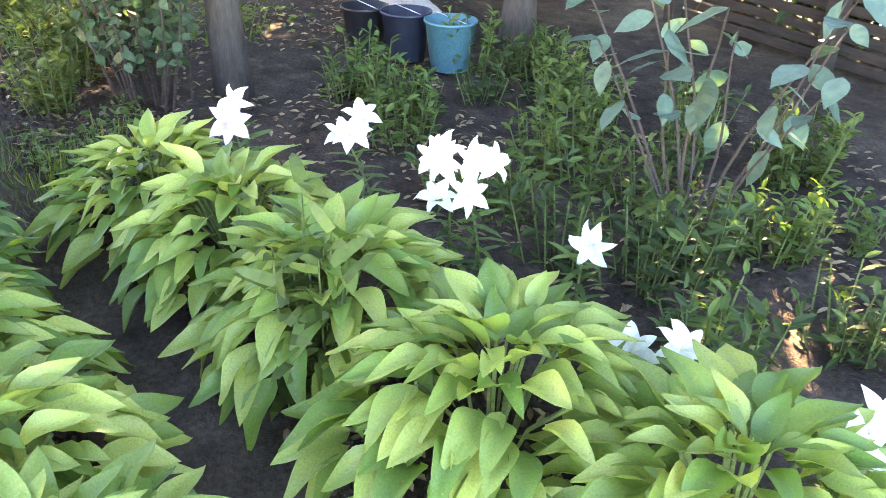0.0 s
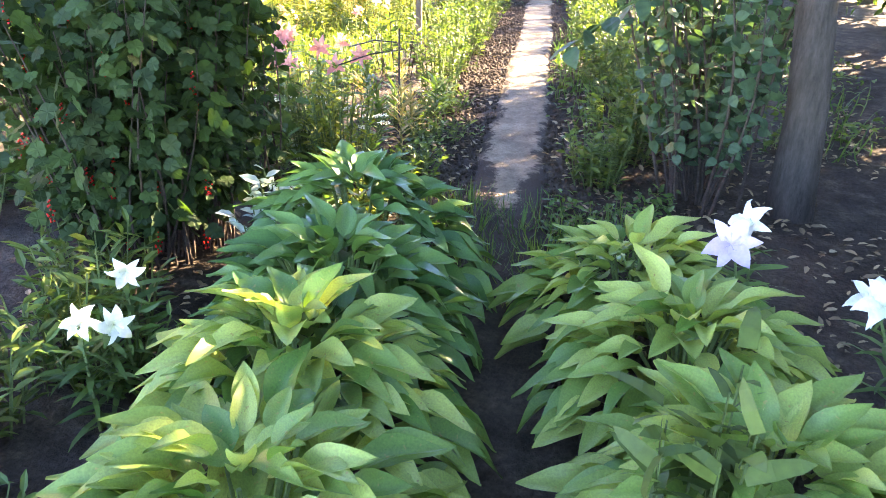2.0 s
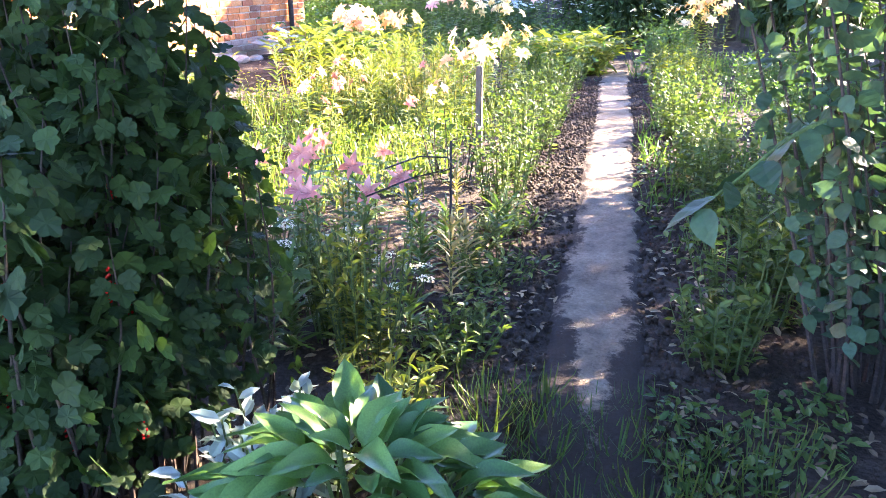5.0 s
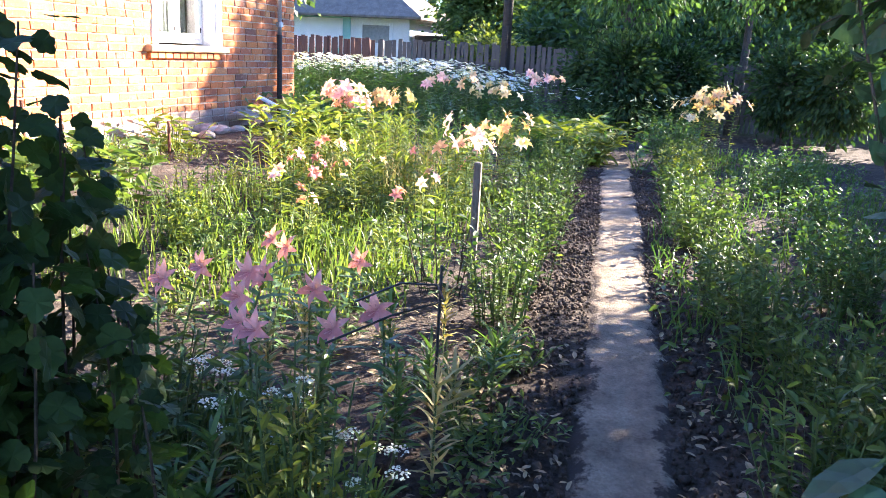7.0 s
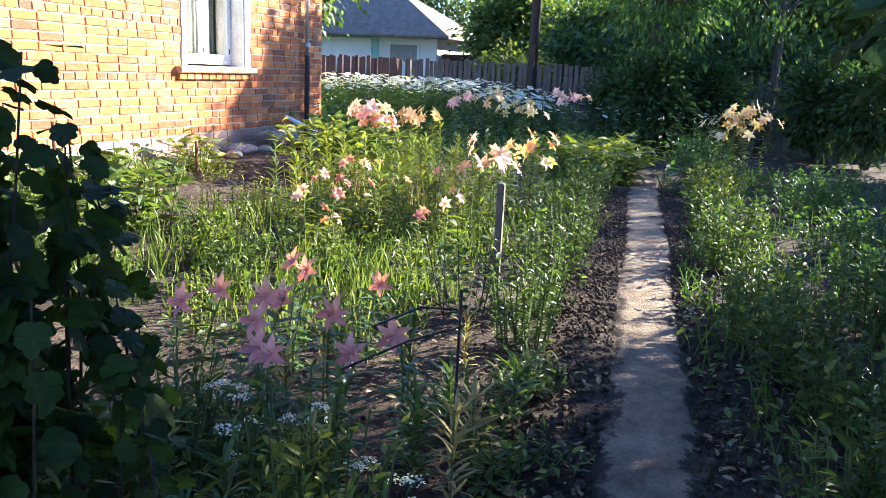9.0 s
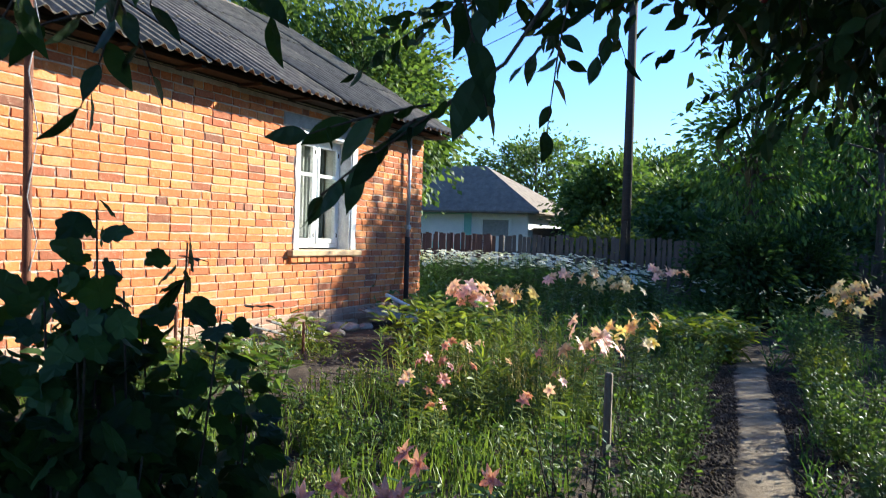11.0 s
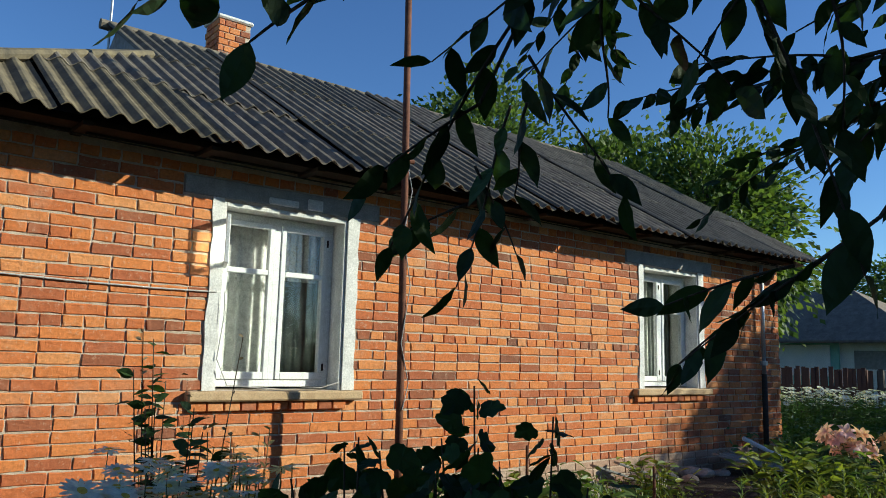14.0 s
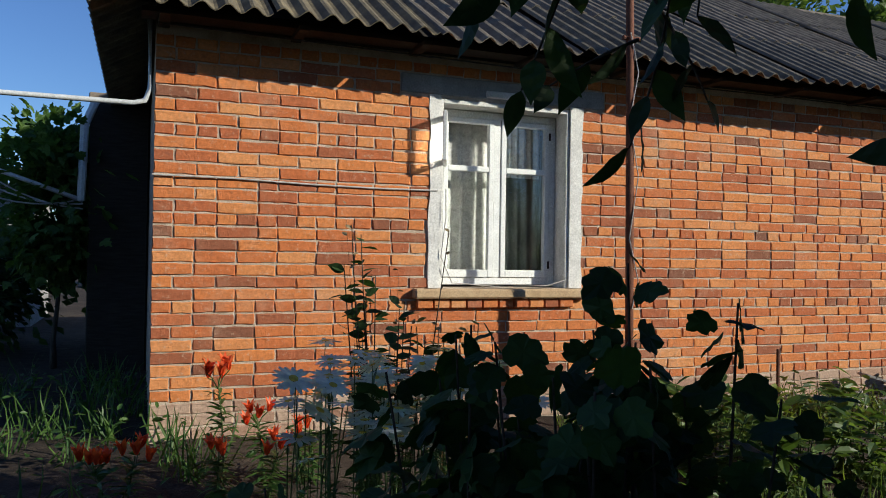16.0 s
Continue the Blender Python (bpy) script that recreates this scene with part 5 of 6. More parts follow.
def lowbranch():
    """Leafy shrub with long pale-backed leaves on the far side of the walk."""
    t = thing("hazel_shrub", at(1.45, -6.4), "leafy shrub with large oblong grey-green leaves beside path", "shrub")
    base = np.array(at(1.45, -6.4))
    g = random.Random(4)
    Ps, Ds, tw = [], [], []
    for k in range(44):
        a, r = g.uniform(0, 6.28), g.uniform(0.05, 0.28)
        p = np.array([1.45 + r * math.cos(a), -6.42 + r * math.sin(a) * 0.7, 0.02])
        d = np.array([math.cos(a) * 0.22 + g.uniform(-.1, .14), math.sin(a) * 0.2 + g.uniform(-.12, .12), 1])
        li, P, D = twig_leaves(p, d, g.uniform(0.8, 1.9), 0.05, 0.1, 0.03)
        tw.append(tube(li - base, np.linspace(0.008, 0.002, len(li)), 4))
        Ps.append(P[3:])
        Ds.append(D[3:])
    V, F = leaves_at(np.vstack(Ps), np.vstack(Ds), 0.064, 1.35, OVATE_T, OVATE_F, 0.25, 0.7, 0.7)
    part("foliage", (V - base, F), L_hazel, t)
    part("stem_growth", join(*tw), M_twig, t)
    # one bough reaching out at knee height
    li, P, D = twig_leaves((1.02, -6.10, 0.96), (-0.34, 0.34, -0.10), 0.42, 0.08, 0.15, 0.045)
    V, F = leaves_at(P, D, 0.12, 1.0, OVATE_T, OVATE_F, 0.1, 1.2, 0.4)
    part("bough_foliage", (V - base, F), L_hazel, t)
    part("bough", tube(li - base, np.linspace(0.006, 0.003, len(li)), 5), M_stem, t)


lowbranch()


def sapling():
    """A young tree with large pale leaves behind the lilies."""
    t = thing("walnut_sapling", at(-0.95, -7.65), "young tree with broad blue-green leaves behind the lilies", "sapling")
    base = np.array(at(-0.95, -7.65))
    g = random.Random(14)
    Ps, Ds, tw = [], [], []
    for k in range(11):
        a = 0.57 * k + g.uniform(-0.3, 0.3)
        d = np.array([math.cos(a) * 0.45, math.sin(a) * 0.45, 1.0])
        li, P, D = twig_leaves(base + (0.03 * math.cos(a), 0.03 * math.sin(a), 0), d, g.uniform(0.75, 1.25), 0.08, 0.12, 0.085)
        tw.append(tube(li - base, np.linspace(0.007, 0.003, len(li)), 5))
        Ps.append(P[len(P) // 2:])
        Ds.append(D[len(P) // 2:])
    V, F = leaves_at(np.vstack(Ps), np.vstack(Ds), 0.125, 1.1, OVATE_T, OVATE_F, 0.35, 0.8, 0.6)
    part("foliage", (V - base, F), L_glaucous, t)
    part("stem_growth", join(*tw), M_twig, t)


sapling()


def currant(x, y, h, r, n, seed, label, berries=0, leaf=0.062, mat=None):
    t = thing("currant_bush", at(x, y), label, "bush")
    base = np.array(at(x, y))
    g = random.Random(seed)
    Ps, Ds, tw = [], [], []
    for k in range(n):
        a, q = g.uniform(0, 6.28), g.uniform(0.02, min(0.2, 0.55 * r))
        p = base + np.array([q * math.cos(a), q * math.sin(a), 0])
        lean = g.uniform(0.1, 0.9) * r / h * 1.25
        d = np.array([math.cos(a) * lean, math.sin(a) * lean, 1])
        ln = h * g.uniform(0.7, 1.08)
        s = np.linspace(0, 1, 8)
        line = p + np.outer(s * ln, d / np.linalg.norm(d)) + np.outer(np.sin(s * 4 + k) * 0.04, [math.sin(a), -math.cos(a), 0])
        tw.append(tube(line - base, np.linspace(0.0055, 0.0015, 8), 5))
        m = int(ln / (0.021 if berries else 0.017))
        f = np.linspace(0.12, 1.0, m) ** 0.85
        P = np.stack([np.interp(f, s, line[:, i]) for i in range(3)], 1)
        aa = rng.uniform(0, 6.28, m)
        D = np.stack([np.cos(aa), np.sin(aa), rng.uniform(-0.5, 0.5, m)], 1)
        P = P + D * np.array([1, 1, 0.5]) * (rng.uniform(0.015, 0.13 if berries else 0.10, m) * np.clip(1.35 - f, 0.4, 1))[:, None]
        Ps.append(P)
        Ds.append(D)
    P, D = np.vstack(Ps), np.vstack(Ds)
    V, F = leaves_at(P, D, leaf, 1.0, ROUND_T, ROUND_F, 0.45, 0.8, 0.75)
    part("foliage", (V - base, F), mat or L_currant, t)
    part("stem_growth", join(*tw), M_twig, t)
    if berries:
        bm = bmesh.new()
        for i in range(14):
            q = Vector((g.uniform(-.012, .012), g.uniform(-.012, .012), -0.006 * i))
            bmesh.ops.create_icosphere(bm, subdivisions=1, radius=0.0042, matrix=Matrix.Translation(q))
        me = bpy.data.meshes.new("berry_cluster")
        bm.to_mesh(me)
        bm.free()
        me.materials.append(M_berry)
        for k in range(berries):
            q = P[g.randrange(len(P))] - base
            shared("berry_cluster", me, pose(q[0], q[1], q[2] - 0.02), t)
    return t


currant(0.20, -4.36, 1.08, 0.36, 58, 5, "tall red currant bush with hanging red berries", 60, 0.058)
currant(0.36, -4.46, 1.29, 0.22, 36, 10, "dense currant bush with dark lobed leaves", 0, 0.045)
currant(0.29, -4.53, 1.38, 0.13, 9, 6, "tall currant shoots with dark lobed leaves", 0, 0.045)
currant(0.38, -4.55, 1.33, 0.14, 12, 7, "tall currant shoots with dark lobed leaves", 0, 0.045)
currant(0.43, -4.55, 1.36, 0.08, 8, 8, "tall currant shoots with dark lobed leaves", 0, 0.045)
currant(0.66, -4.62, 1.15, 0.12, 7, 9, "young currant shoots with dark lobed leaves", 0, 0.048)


# ---- hostas ----
def hosta_leaf(seed):
    """A pointed leaf arched along its length, on a short stalk; one unit long."""
    r = random.Random(seed)
    n, V, F = 7, [], []
    bend = r.uniform(0.2, 0.55)
    wav = r.uniform(0.02, 0.045)
    for i in range(n + 1):
        s = i / n
        w = 0.228 * math.sin(math.pi * min(1, s ** 0.75)) ** 0.8 + 0.004
        z = -bend * s * s + 0.06 * s
        for j, q in enumerate((-1, -0.5, 0, 0.5, 1)):
            V.append((s, q * w, z + 0.26 * abs(q) ** 1.3 * w * 2 - 0.01 * (q == 0) + wav * math.sin(9 * s + 3 * q) * abs(q)))
    for i in range(n):
        for j in range(4):
            F.append((i * 5 + j, (i + 1) * 5 + j, (i + 1) * 5 + j + 1, i * 5 + j + 1))
    return np.array(V), F


HOSTA = {m.name: [mesh_data("leaf", *hosta_leaf(k), m, True) for k in range(5)] for m in (L_hosta, L_hosta2)}


def hosta(x, y, r, h, n, mat, seed, label):
    t = thing("hosta", at(x, y), label, "hosta", "hostas along the path")
    g = random.Random(seed)
    for k in range(n):
        f = ((k + 0.5) / n) ** 0.62
        a = k * 2.39996 + g.uniform(-0.35, 0.35)
        L = g.uniform(0.10, 0.175) * (0.85 + 0.25 * f)
        rr = r * f * 0.84 * (1 + 0.12 * noise.noise((math.cos(a) * 2, math.sin(a) * 2, seed)))
        z = h * (1.0 - 0.75 * f ** 2.2) + g.uniform(-0.03, 0.03)
        tilt = 48 - 66 * f + g.uniform(-24, 24)
        m = pose(rr * math.cos(a), rr * math.sin(a), z, 0, 0, math.degrees(a) + g.uniform(-25, 25)) @ pose(0, 0, 0, g.uniform(-22, 22), -tilt, 0) @ Matrix.Diagonal((L, L * g.uniform(0.85, 1.1), L, 1))
        shared("leaf", HOSTA[mat.name][g.randrange(5)], m, t)
    st = []
    for k in range(16):
        a, q = g.uniform(0, 6.28), g.uniform(0.1, 0.6) * r
        st.append(tube([(0.03 * math.cos(a), 0.03 * math.sin(a), -0.02), (q * 0.5 * math.cos(a), q * 0.5 * math.sin(a), h * 0.5), (q * math.cos(a), q * math.sin(a), h * (1 - 0.6 * (q / r) ** 2))], 0.005, 4))
    part("stalk_growth", join(*st), M_stem, t)
    return t


HL = "dense light-green hosta clump with pointed leaves"
HD = "dense green hosta clump with pointed leaves"
for x, y, r, h, n, m, s in [(0.05, -5.24, 0.42, 0.42, 84, L_hosta2, 1), (-0.38, -5.32, 0.38, 0.39, 76, L_hosta2, 2), (-0.80, -5.38, 0.38, 0.40, 80, L_hosta, 3), (-1.20, -5.46, 0.37, 0.38, 78, L_hosta, 4), (-1.60, -5.55, 0.36, 0.35, 74, L_hosta, 5),
                            (0.02, -6.10, 0.34, 0.31, 70, L_hosta, 6), (-0.42, -6.24, 0.36, 0.34, 76, L_hosta, 7), (-0.92, -6.34, 0.37, 0.36, 80, L_hosta, 8), (-1.48, -6.46, 0.42, 0.38, 92, L_hosta, 9), (-1.96, -6.66, 0.38, 0.38, 74, L_hosta, 10)]:
    hosta(x, y, r, h, int(n * 2.5), m, s, HL if m is L_hosta else HD)


# ---- lilies ----
def tepal_flower(n, size, mat, reflex, wide, seed):
    g = np.random.default_rng(seed)
    a = np.arange(n) * 2 * np.pi / n + g.uniform(-0.1, 0.1, n)
    k = 7
    V, F = [], []
    for i in range(n):
        lw = wide * (1.2 if i % 2 else 0.85)
        t0, t1 = (0.5 if reflex > 0.7 else 0.95, 1.35 + 1.05 * reflex) if reflex > 0 else (0.25, 0.75)
        t1 += g.uniform(-0.25, 0.25)
        turn = g.uniform(-0.25, 0.25)
        out = z = 0.0
        for s in range(k + 1):
            f = s / k
            w = lw * math.sin(math.pi * min(1, 0.1 + f ** 0.8 * 0.9)) * 0.5 + 0.004
            way = t0 + (t1 - t0) * f ** 1.4
            if s:
                out, z = out + math.sin(way) / k, z + math.cos(way) / k
            b = a[i] + turn * f
            for q in (-1, 0, 1):
                ruffle = 0.05 * math.sin(11 * f + 2.3 * q + i) * abs(q) * f
                V.append((out * math.cos(b) - q * w * math.sin(b), out * math.sin(b) + q * w * math.cos(b), z + 0.22 * abs(q) * w + ruffle))
        o = i * (k + 1) * 3
        for s in range(k):
            for q in range(2):
                F.append((o + 3 * s + q, o + 3 * s + 3 + q, o + 3 * s + 4 + q, o + 3 * s + 1 + q))
    for i in range(6):
        # stamens with their anthers
        c = a[i] + 0.5
        o = len(V)
        for f, w in ((0.05, 0.012), (0.5, 0.012), (0.52, 0.035), (0.66, 0.03)):
            x, y = 0.42 * f * math.cos(c), 0.42 * f * math.sin(c)
            V += [(x - w * math.sin(c), y + w * math.cos(c), 0.9 * f), (x + w * math.sin(c), y - w * math.cos(c), 0.9 * f)]
        F += [(o, o + 1, o + 3, o + 2), (o + 2, o + 3, o + 5, o + 4), (o + 4, o + 5, o + 7, o + 6)]
    return mesh_data("flower", np.array(V) * size, F, mat, True)


FLOWER = {}


def flower_mesh(mat, size, reflex=0.7, wide=0.42):
    key = (mat.name, round(size, 3), reflex)
    if key not in FLOWER:
        FLOWER[key] = [tepal_flower(6, size, mat, reflex, wide, k) for k in range(3)]
    return FLOWER[key]


def lily(x, y, h, mat, size, heads, label, seed, leafmat=None, reflex=0.7, stems=1, spread=0.06, face=None, leafn=34, leaflen=0.10, group="lilies", wide=0.42, headspread=0.07):
    t = thing("lily", at(x, y), label, "lily", group)
    g = random.Random(seed)
    vf, P, D = [], [], []
    for s in range(stems):
        a = g.uniform(0, 6.28)
        bx, by = (0, 0) if stems == 1 else (spread * math.cos(a), spread * math.sin(a))
        hh = h * g.uniform(0.92, 1.05)
        lean = (g.uniform(-0.08, 0.08), g.uniform(-0.08, 0.08))
        line = np.array([(bx + lean[0] * f * f, by + lean[1] * f * f, hh * f - 0.02) for f in np.linspace(0, 1, 7)])
        vf.append(tube(line, np.linspace(0.006, 0.0035, 7), 5))
        for k in range(leafn):
            f = 0.06 + 0.86 * k / leafn
            p = np.array([np.interp(f, np.linspace(0, 1, 7), line[:, i]) for i in range(3)])
            b = k * 2.4
            P.append(p)
            D.append((math.cos(b), math.sin(b), 0.55 - 0.6 * (1 - f)))
        tip = line[-1]
        nh = max(1, heads // stems)
        for k in range(nh):
            b = k * 2.4 + seed
            off = np.array([math.cos(b), math.sin(b), g.uniform(-0.5, 0.9)]) * headspread * (0.3 + 0.7 * (k > 0))
            q = tip + off
            if k:
                vf.append(tube(np.array([tip - (0, 0, 0.05), (tip + q) / 2 - (0, 0, 0.01), q]), 0.003, 4))
            fx, fy, fz = face if face else (math.cos(b) * 0.9, math.sin(b) * 0.9, 0.55)
            way = Vector((fx + g.uniform(-0.3, 0.3), fy + g.uniform(-0.3, 0.3), fz + g.uniform(-0.2, 0.3)))
            m = Matrix.Translation(q) @ way.to_track_quat("Z", "Y").to_matrix().to_4x4() @ pose(0, 0, 0, 0, 0, g.uniform(0, 60))
            shared("flower", flower_mesh(mat, size * 1.0, reflex, wide)[g.randrange(3)], m, t)
    part("stem_growth", join(*vf), M_stem, t)
    n = len(P)
    V, F = leaves_at(np.array(P), np.array(D), leaflen, 0.14 / 0.5 * 0.55, BLADE_T, BLADE_F, 0.2, 1.0, 0.35)
    part("foliage", (V, F), leafmat or L_lilyleaf, t)
    return t


TOCAM = (-0.8, 0.25, 0.35)
for i, (x, y, z, n) in enumerate([(-0.06, -6.43, 0.44, 1), (-0.40, -6.73, 0.40, 3), (-0.67, -6.85, 0.42, 4), (-0.84, -6.86, 0.37, 3), (-1.18, -6.95, 0.30, 1), (-1.67, -6.90, 0.32, 2), (-1.95, -7.03, 0.33, 2)]):
    lily(x, y, z, P_white, 0.088, n, "white lily in full bloom above the hostas", 100 + i, face=(-0.55, 0.2, 0.75) if i % 2 else (-0.6, 0.65, 0.4), group="white lilies", reflex=0.9, wide=0.40, headspread=0.085)
lily(-0.17, -6.38, 0.43, P_lilac, 0.088, 1, "pale lilac lily beside a white one", 120, face=(-0.9, 0.3, 0.2), reflex=0.6, wide=0.5)
for i, (x, y, z) in enumerate([(-0.49, -4.77, 0.31), (-0.62, -4.79, 0.26), (-0.76, -4.82, 0.27)]):
    lily(x, y, z, P_white, 0.065, 1, "fading white lily beside the hosta clump", 130 + i, face=(-0.7, -0.4, 0.1), group="white lilies", reflex=0.8)
for i, (x, y, z) in enumerate([(1.96, -4.65, 0.53), (1.78, -4.48, 0.47), (1.77, -4.20, 0.52), (1.70, -4.28, 0.46), (1.73, -3.90, 0.52), (1.84, -4.14, 0.55), (2.48, -3.92, 0.48), (2.55, -3.86, 0.52), (2.04, -3.76, 0.48), (2.77, -4.14, 0.42), (2.03, -4.32, 0.48)]):
    lily(x, y, z, P_pink, 0.078, 2 if i in (3, 5) else 1, "mauve-pink lily in the shaded front bed", 140 + i, face=TOCAM, group="pink lilies", reflex=0.55, wide=0.34)


for i, (x, y, z, mat, n, sz) in enumerate([(7.9, -1.80, 0.80, P_blush, 20, 0.115), (8.1, -1.92, 0.68, P_blush, 10, 0.105), (8.75, -1.92, 0.72, P_peach, 10, 0.105), (9.1, -2.12, 0.74, P_cream, 7, 0.10), (10.2, -2.10, 0.95, P_blush, 8, 0.10), (10.6, -2.35, 0.92, P_peach, 7, 0.10),
                                           (6.3, -3.98, 0.74, P_peach, 8, 0.095), (6.45, -4.05, 0.62, P_cream, 6, 0.09), (5.6, -3.86, 0.64, P_blush, 8, 0.095), (5.75, -3.92, 0.68, P_blush, 6, 0.09), (12.0, -3.3, 0.98, P_blush, 10, 0.10), (11.0, -2.65, 0.82, P_cream, 9, 0.095), (11.4, -2.85, 0.80, P_cream, 9, 0.095)]):
    lily(x, y, z - float(gz(x, y)) + 0.03, mat, sz, n, {P_blush: "blush-pink lily cluster in sunlight", P_peach: "peach-orange lily cluster in sunlight", P_cream: "cream-yellow lily cluster in sunlight"}[mat], 160 + i, L_yellow if i < 4 else L_herb, stems=3 if n > 6 else 2, spread=0.14, group="tall lilies", leafn=54, headspread=0.14)
for i in range(18):
    x, y = 3.9 + 0.13 * i + rnd.uniform(-.2, .2), -3.6 + rnd.uniform(-0.35, 0.75)
    lily(x, y, rnd.uniform(0.38, 0.58), rnd.choice([P_blush, P_pink, P_pink]), 0.058, rnd.choice([1, 2, 2]), "light pink lily among sunlit grasses", 180 + i, L_yellow, group="pink lilies")
for i, (x, y, z) in enumerate([(10.4, -5.62, 0.86), (10.5, -5.80, 0.92), (10.3, -5.72, 0.72), (10.6, -6.0, 0.92)]):
    lily(x, y, z, P_cream if i % 3 else P_peach, 0.095, 8, "tall cream and peach lily clump beside the path", 200 + i, L_yellow, stems=2, spread=0.12, group="tall lilies", leafn=50, headspread=0.17)
for i, (x, y, h, n) in enumerate([(0.25, -1.1, 0.62, 6), (0.46, -1.1, 0.38, 4), (0.66, -1.1, 0.33, 2), (0.72, -1.12, 0.30, 1), (-0.29, -1.6, 0.38, 5), (-0.22, -1.55, 0.36, 4), (0.2, -1.3, 0.24, 3), (0.46, -1.3, 0.25, 4)]):
    lily(x, y, h, P_red, 0.085, n, "deep orange-red lily with upright buds", 220 + i, reflex=-0.6, face=(0, 0, 1), group="red lilies", leafn=70, leaflen=0.10, wide=0.34, headspread=0.06)


# ---- daisies ----
def daisy_head(seed):
    g = np.random.default_rng(seed)
    n = 16
    V, F = [], []
    for i in range(n):
        a = 2 * math.pi * i / n + g.uniform(-.06, .06)
        d = np.array([math.cos(a), math.sin(a), 0])
        b = np.array([-math.sin(a), math.cos(a), 0])
        dz = g.uniform(-0.2, 0.05)
        o = len(V)
        for s, w in ((0.2, 0.07), (0.7, 0.13), (1.0, 0.05)):
            V += [tuple(d * s - b * w + (0, 0, dz * s * s)), tuple(d * s + b * w + (0, 0, dz * s * s))]
        F += [(o, o + 2, o + 3), (o, o + 3, o + 1), (o + 2, o + 4, o + 5), (o + 2, o + 5, o + 3)]
    return np.array(V), np.array(F)


DAISY = daisy_head(3)
DISC_T = np.array([(0.24 * math.cos(a), 0.24 * math.sin(a), 0.03) for a in np.linspace(0, 2 * math.pi, 8, endpoint=False)] + [(0, 0, 0.1)])
DISC_F = np.array([(i, (i + 1) % 8, 8) for i in range(8)])
STEM_T = np.array([(0, 0.5, 0), (0, -0.5, 0), (0.5, 0.5, 0.03), (0.5, -0.5, 0.03), (1, 0.4, 0), (1, -0.4, 0)])
STEM_F = np.array([(0, 1, 3), (0, 3, 2), (2, 3, 5), (2, 5, 4)])


def daisies(name, pts, h0, h1, size, label, seed, leaf=0.07):
    g = np.random.default_rng(seed)
    P = np.array([at(x, y) for x, y in pts])
    n = len(P)
    H = g.uniform(h0, h1, n)
    top = P + np.stack([g.normal(0, 0.05, n), g.normal(0, 0.05, n), H], 1)
    t = thing(name, tuple(P.mean(0) * (1, 1, 0)), label, "daisies", kind="stuff")
    o = np.array(t.location)
    N = np.stack([g.normal(-0.1, 0.3, n), g.normal(-0.1, 0.3, n), np.ones(n)], 1)
    D = np.stack([np.ones(n), g.normal(0, 1, n), np.zeros(n)], 1)
    S = size * g.uniform(0.8, 1.2, n)
    V, F = place(DAISY[0], DAISY[1], top, D, N, S)
    part("flower_growth", (V - o, F), P_white, t)
    V, F = place(DISC_T, DISC_F, top, D, N, S)
    part("disc_growth", (V - o, F), P_yellow, t)
    V, F = place(STEM_T, STEM_F, P, top - P, g.normal(size=(n, 3)), np.stack([np.linalg.norm(top - P, axis=1), np.full(n, 0.006), np.full(n, 0.05)], 1))
    V2, F2 = place(STEM_T, STEM_F, P, top - P, g.normal(size=(n, 3)), np.stack([np.linalg.norm(top - P, axis=1), np.full(n, 0.006), np.full(n, 0.05)], 1))
    part("stem_growth", tuple(cat((V - o, F), (V2 - o, F2))), M_stem, t)
    k = n * 10
    i = g.integers(0, n, k)
    f = g.uniform(0.05, 0.85, k)
    Q = P[i] + (top - P)[i] * f[:, None]
    a = g.uniform(0, 6.28, k)
    V, F = leaves_at(Q, np.stack([np.cos(a), np.sin(a), 0.4 * np.ones(k)], 1), leaf, 0.5, OVAL_T, OVAL_F, 0.1, 1.0, 0.5)
    part("foliage", (V - o, F), L_lilyleaf, t)


daisies("daisy_bed", [(rnd.uniform(12.2, 15.4), rnd.uniform(-2.8, 4.2)) for _ in range(1100)], 0.66, 0.92, 0.062, "dense bed of tall white daisies before the fence", 1, 0.11)
daisies("daisy_bed", [(rnd.uniform(13.2, 15.2), rnd.uniform(-5.6, -2.8)) for _ in range(90)], 0.6, 0.85, 0.05, "thin scatter of white daisies in shade", 2, 0.11)
daisies("daisy_clump", [(rnd.gauss(0.72, 0.22), rnd.gauss(-2.35, 0.16)) for _ in range(100)], 0.68, 0.98, 0.07, "tall white daisies in shade beside the currant bush", 3, 0.06)


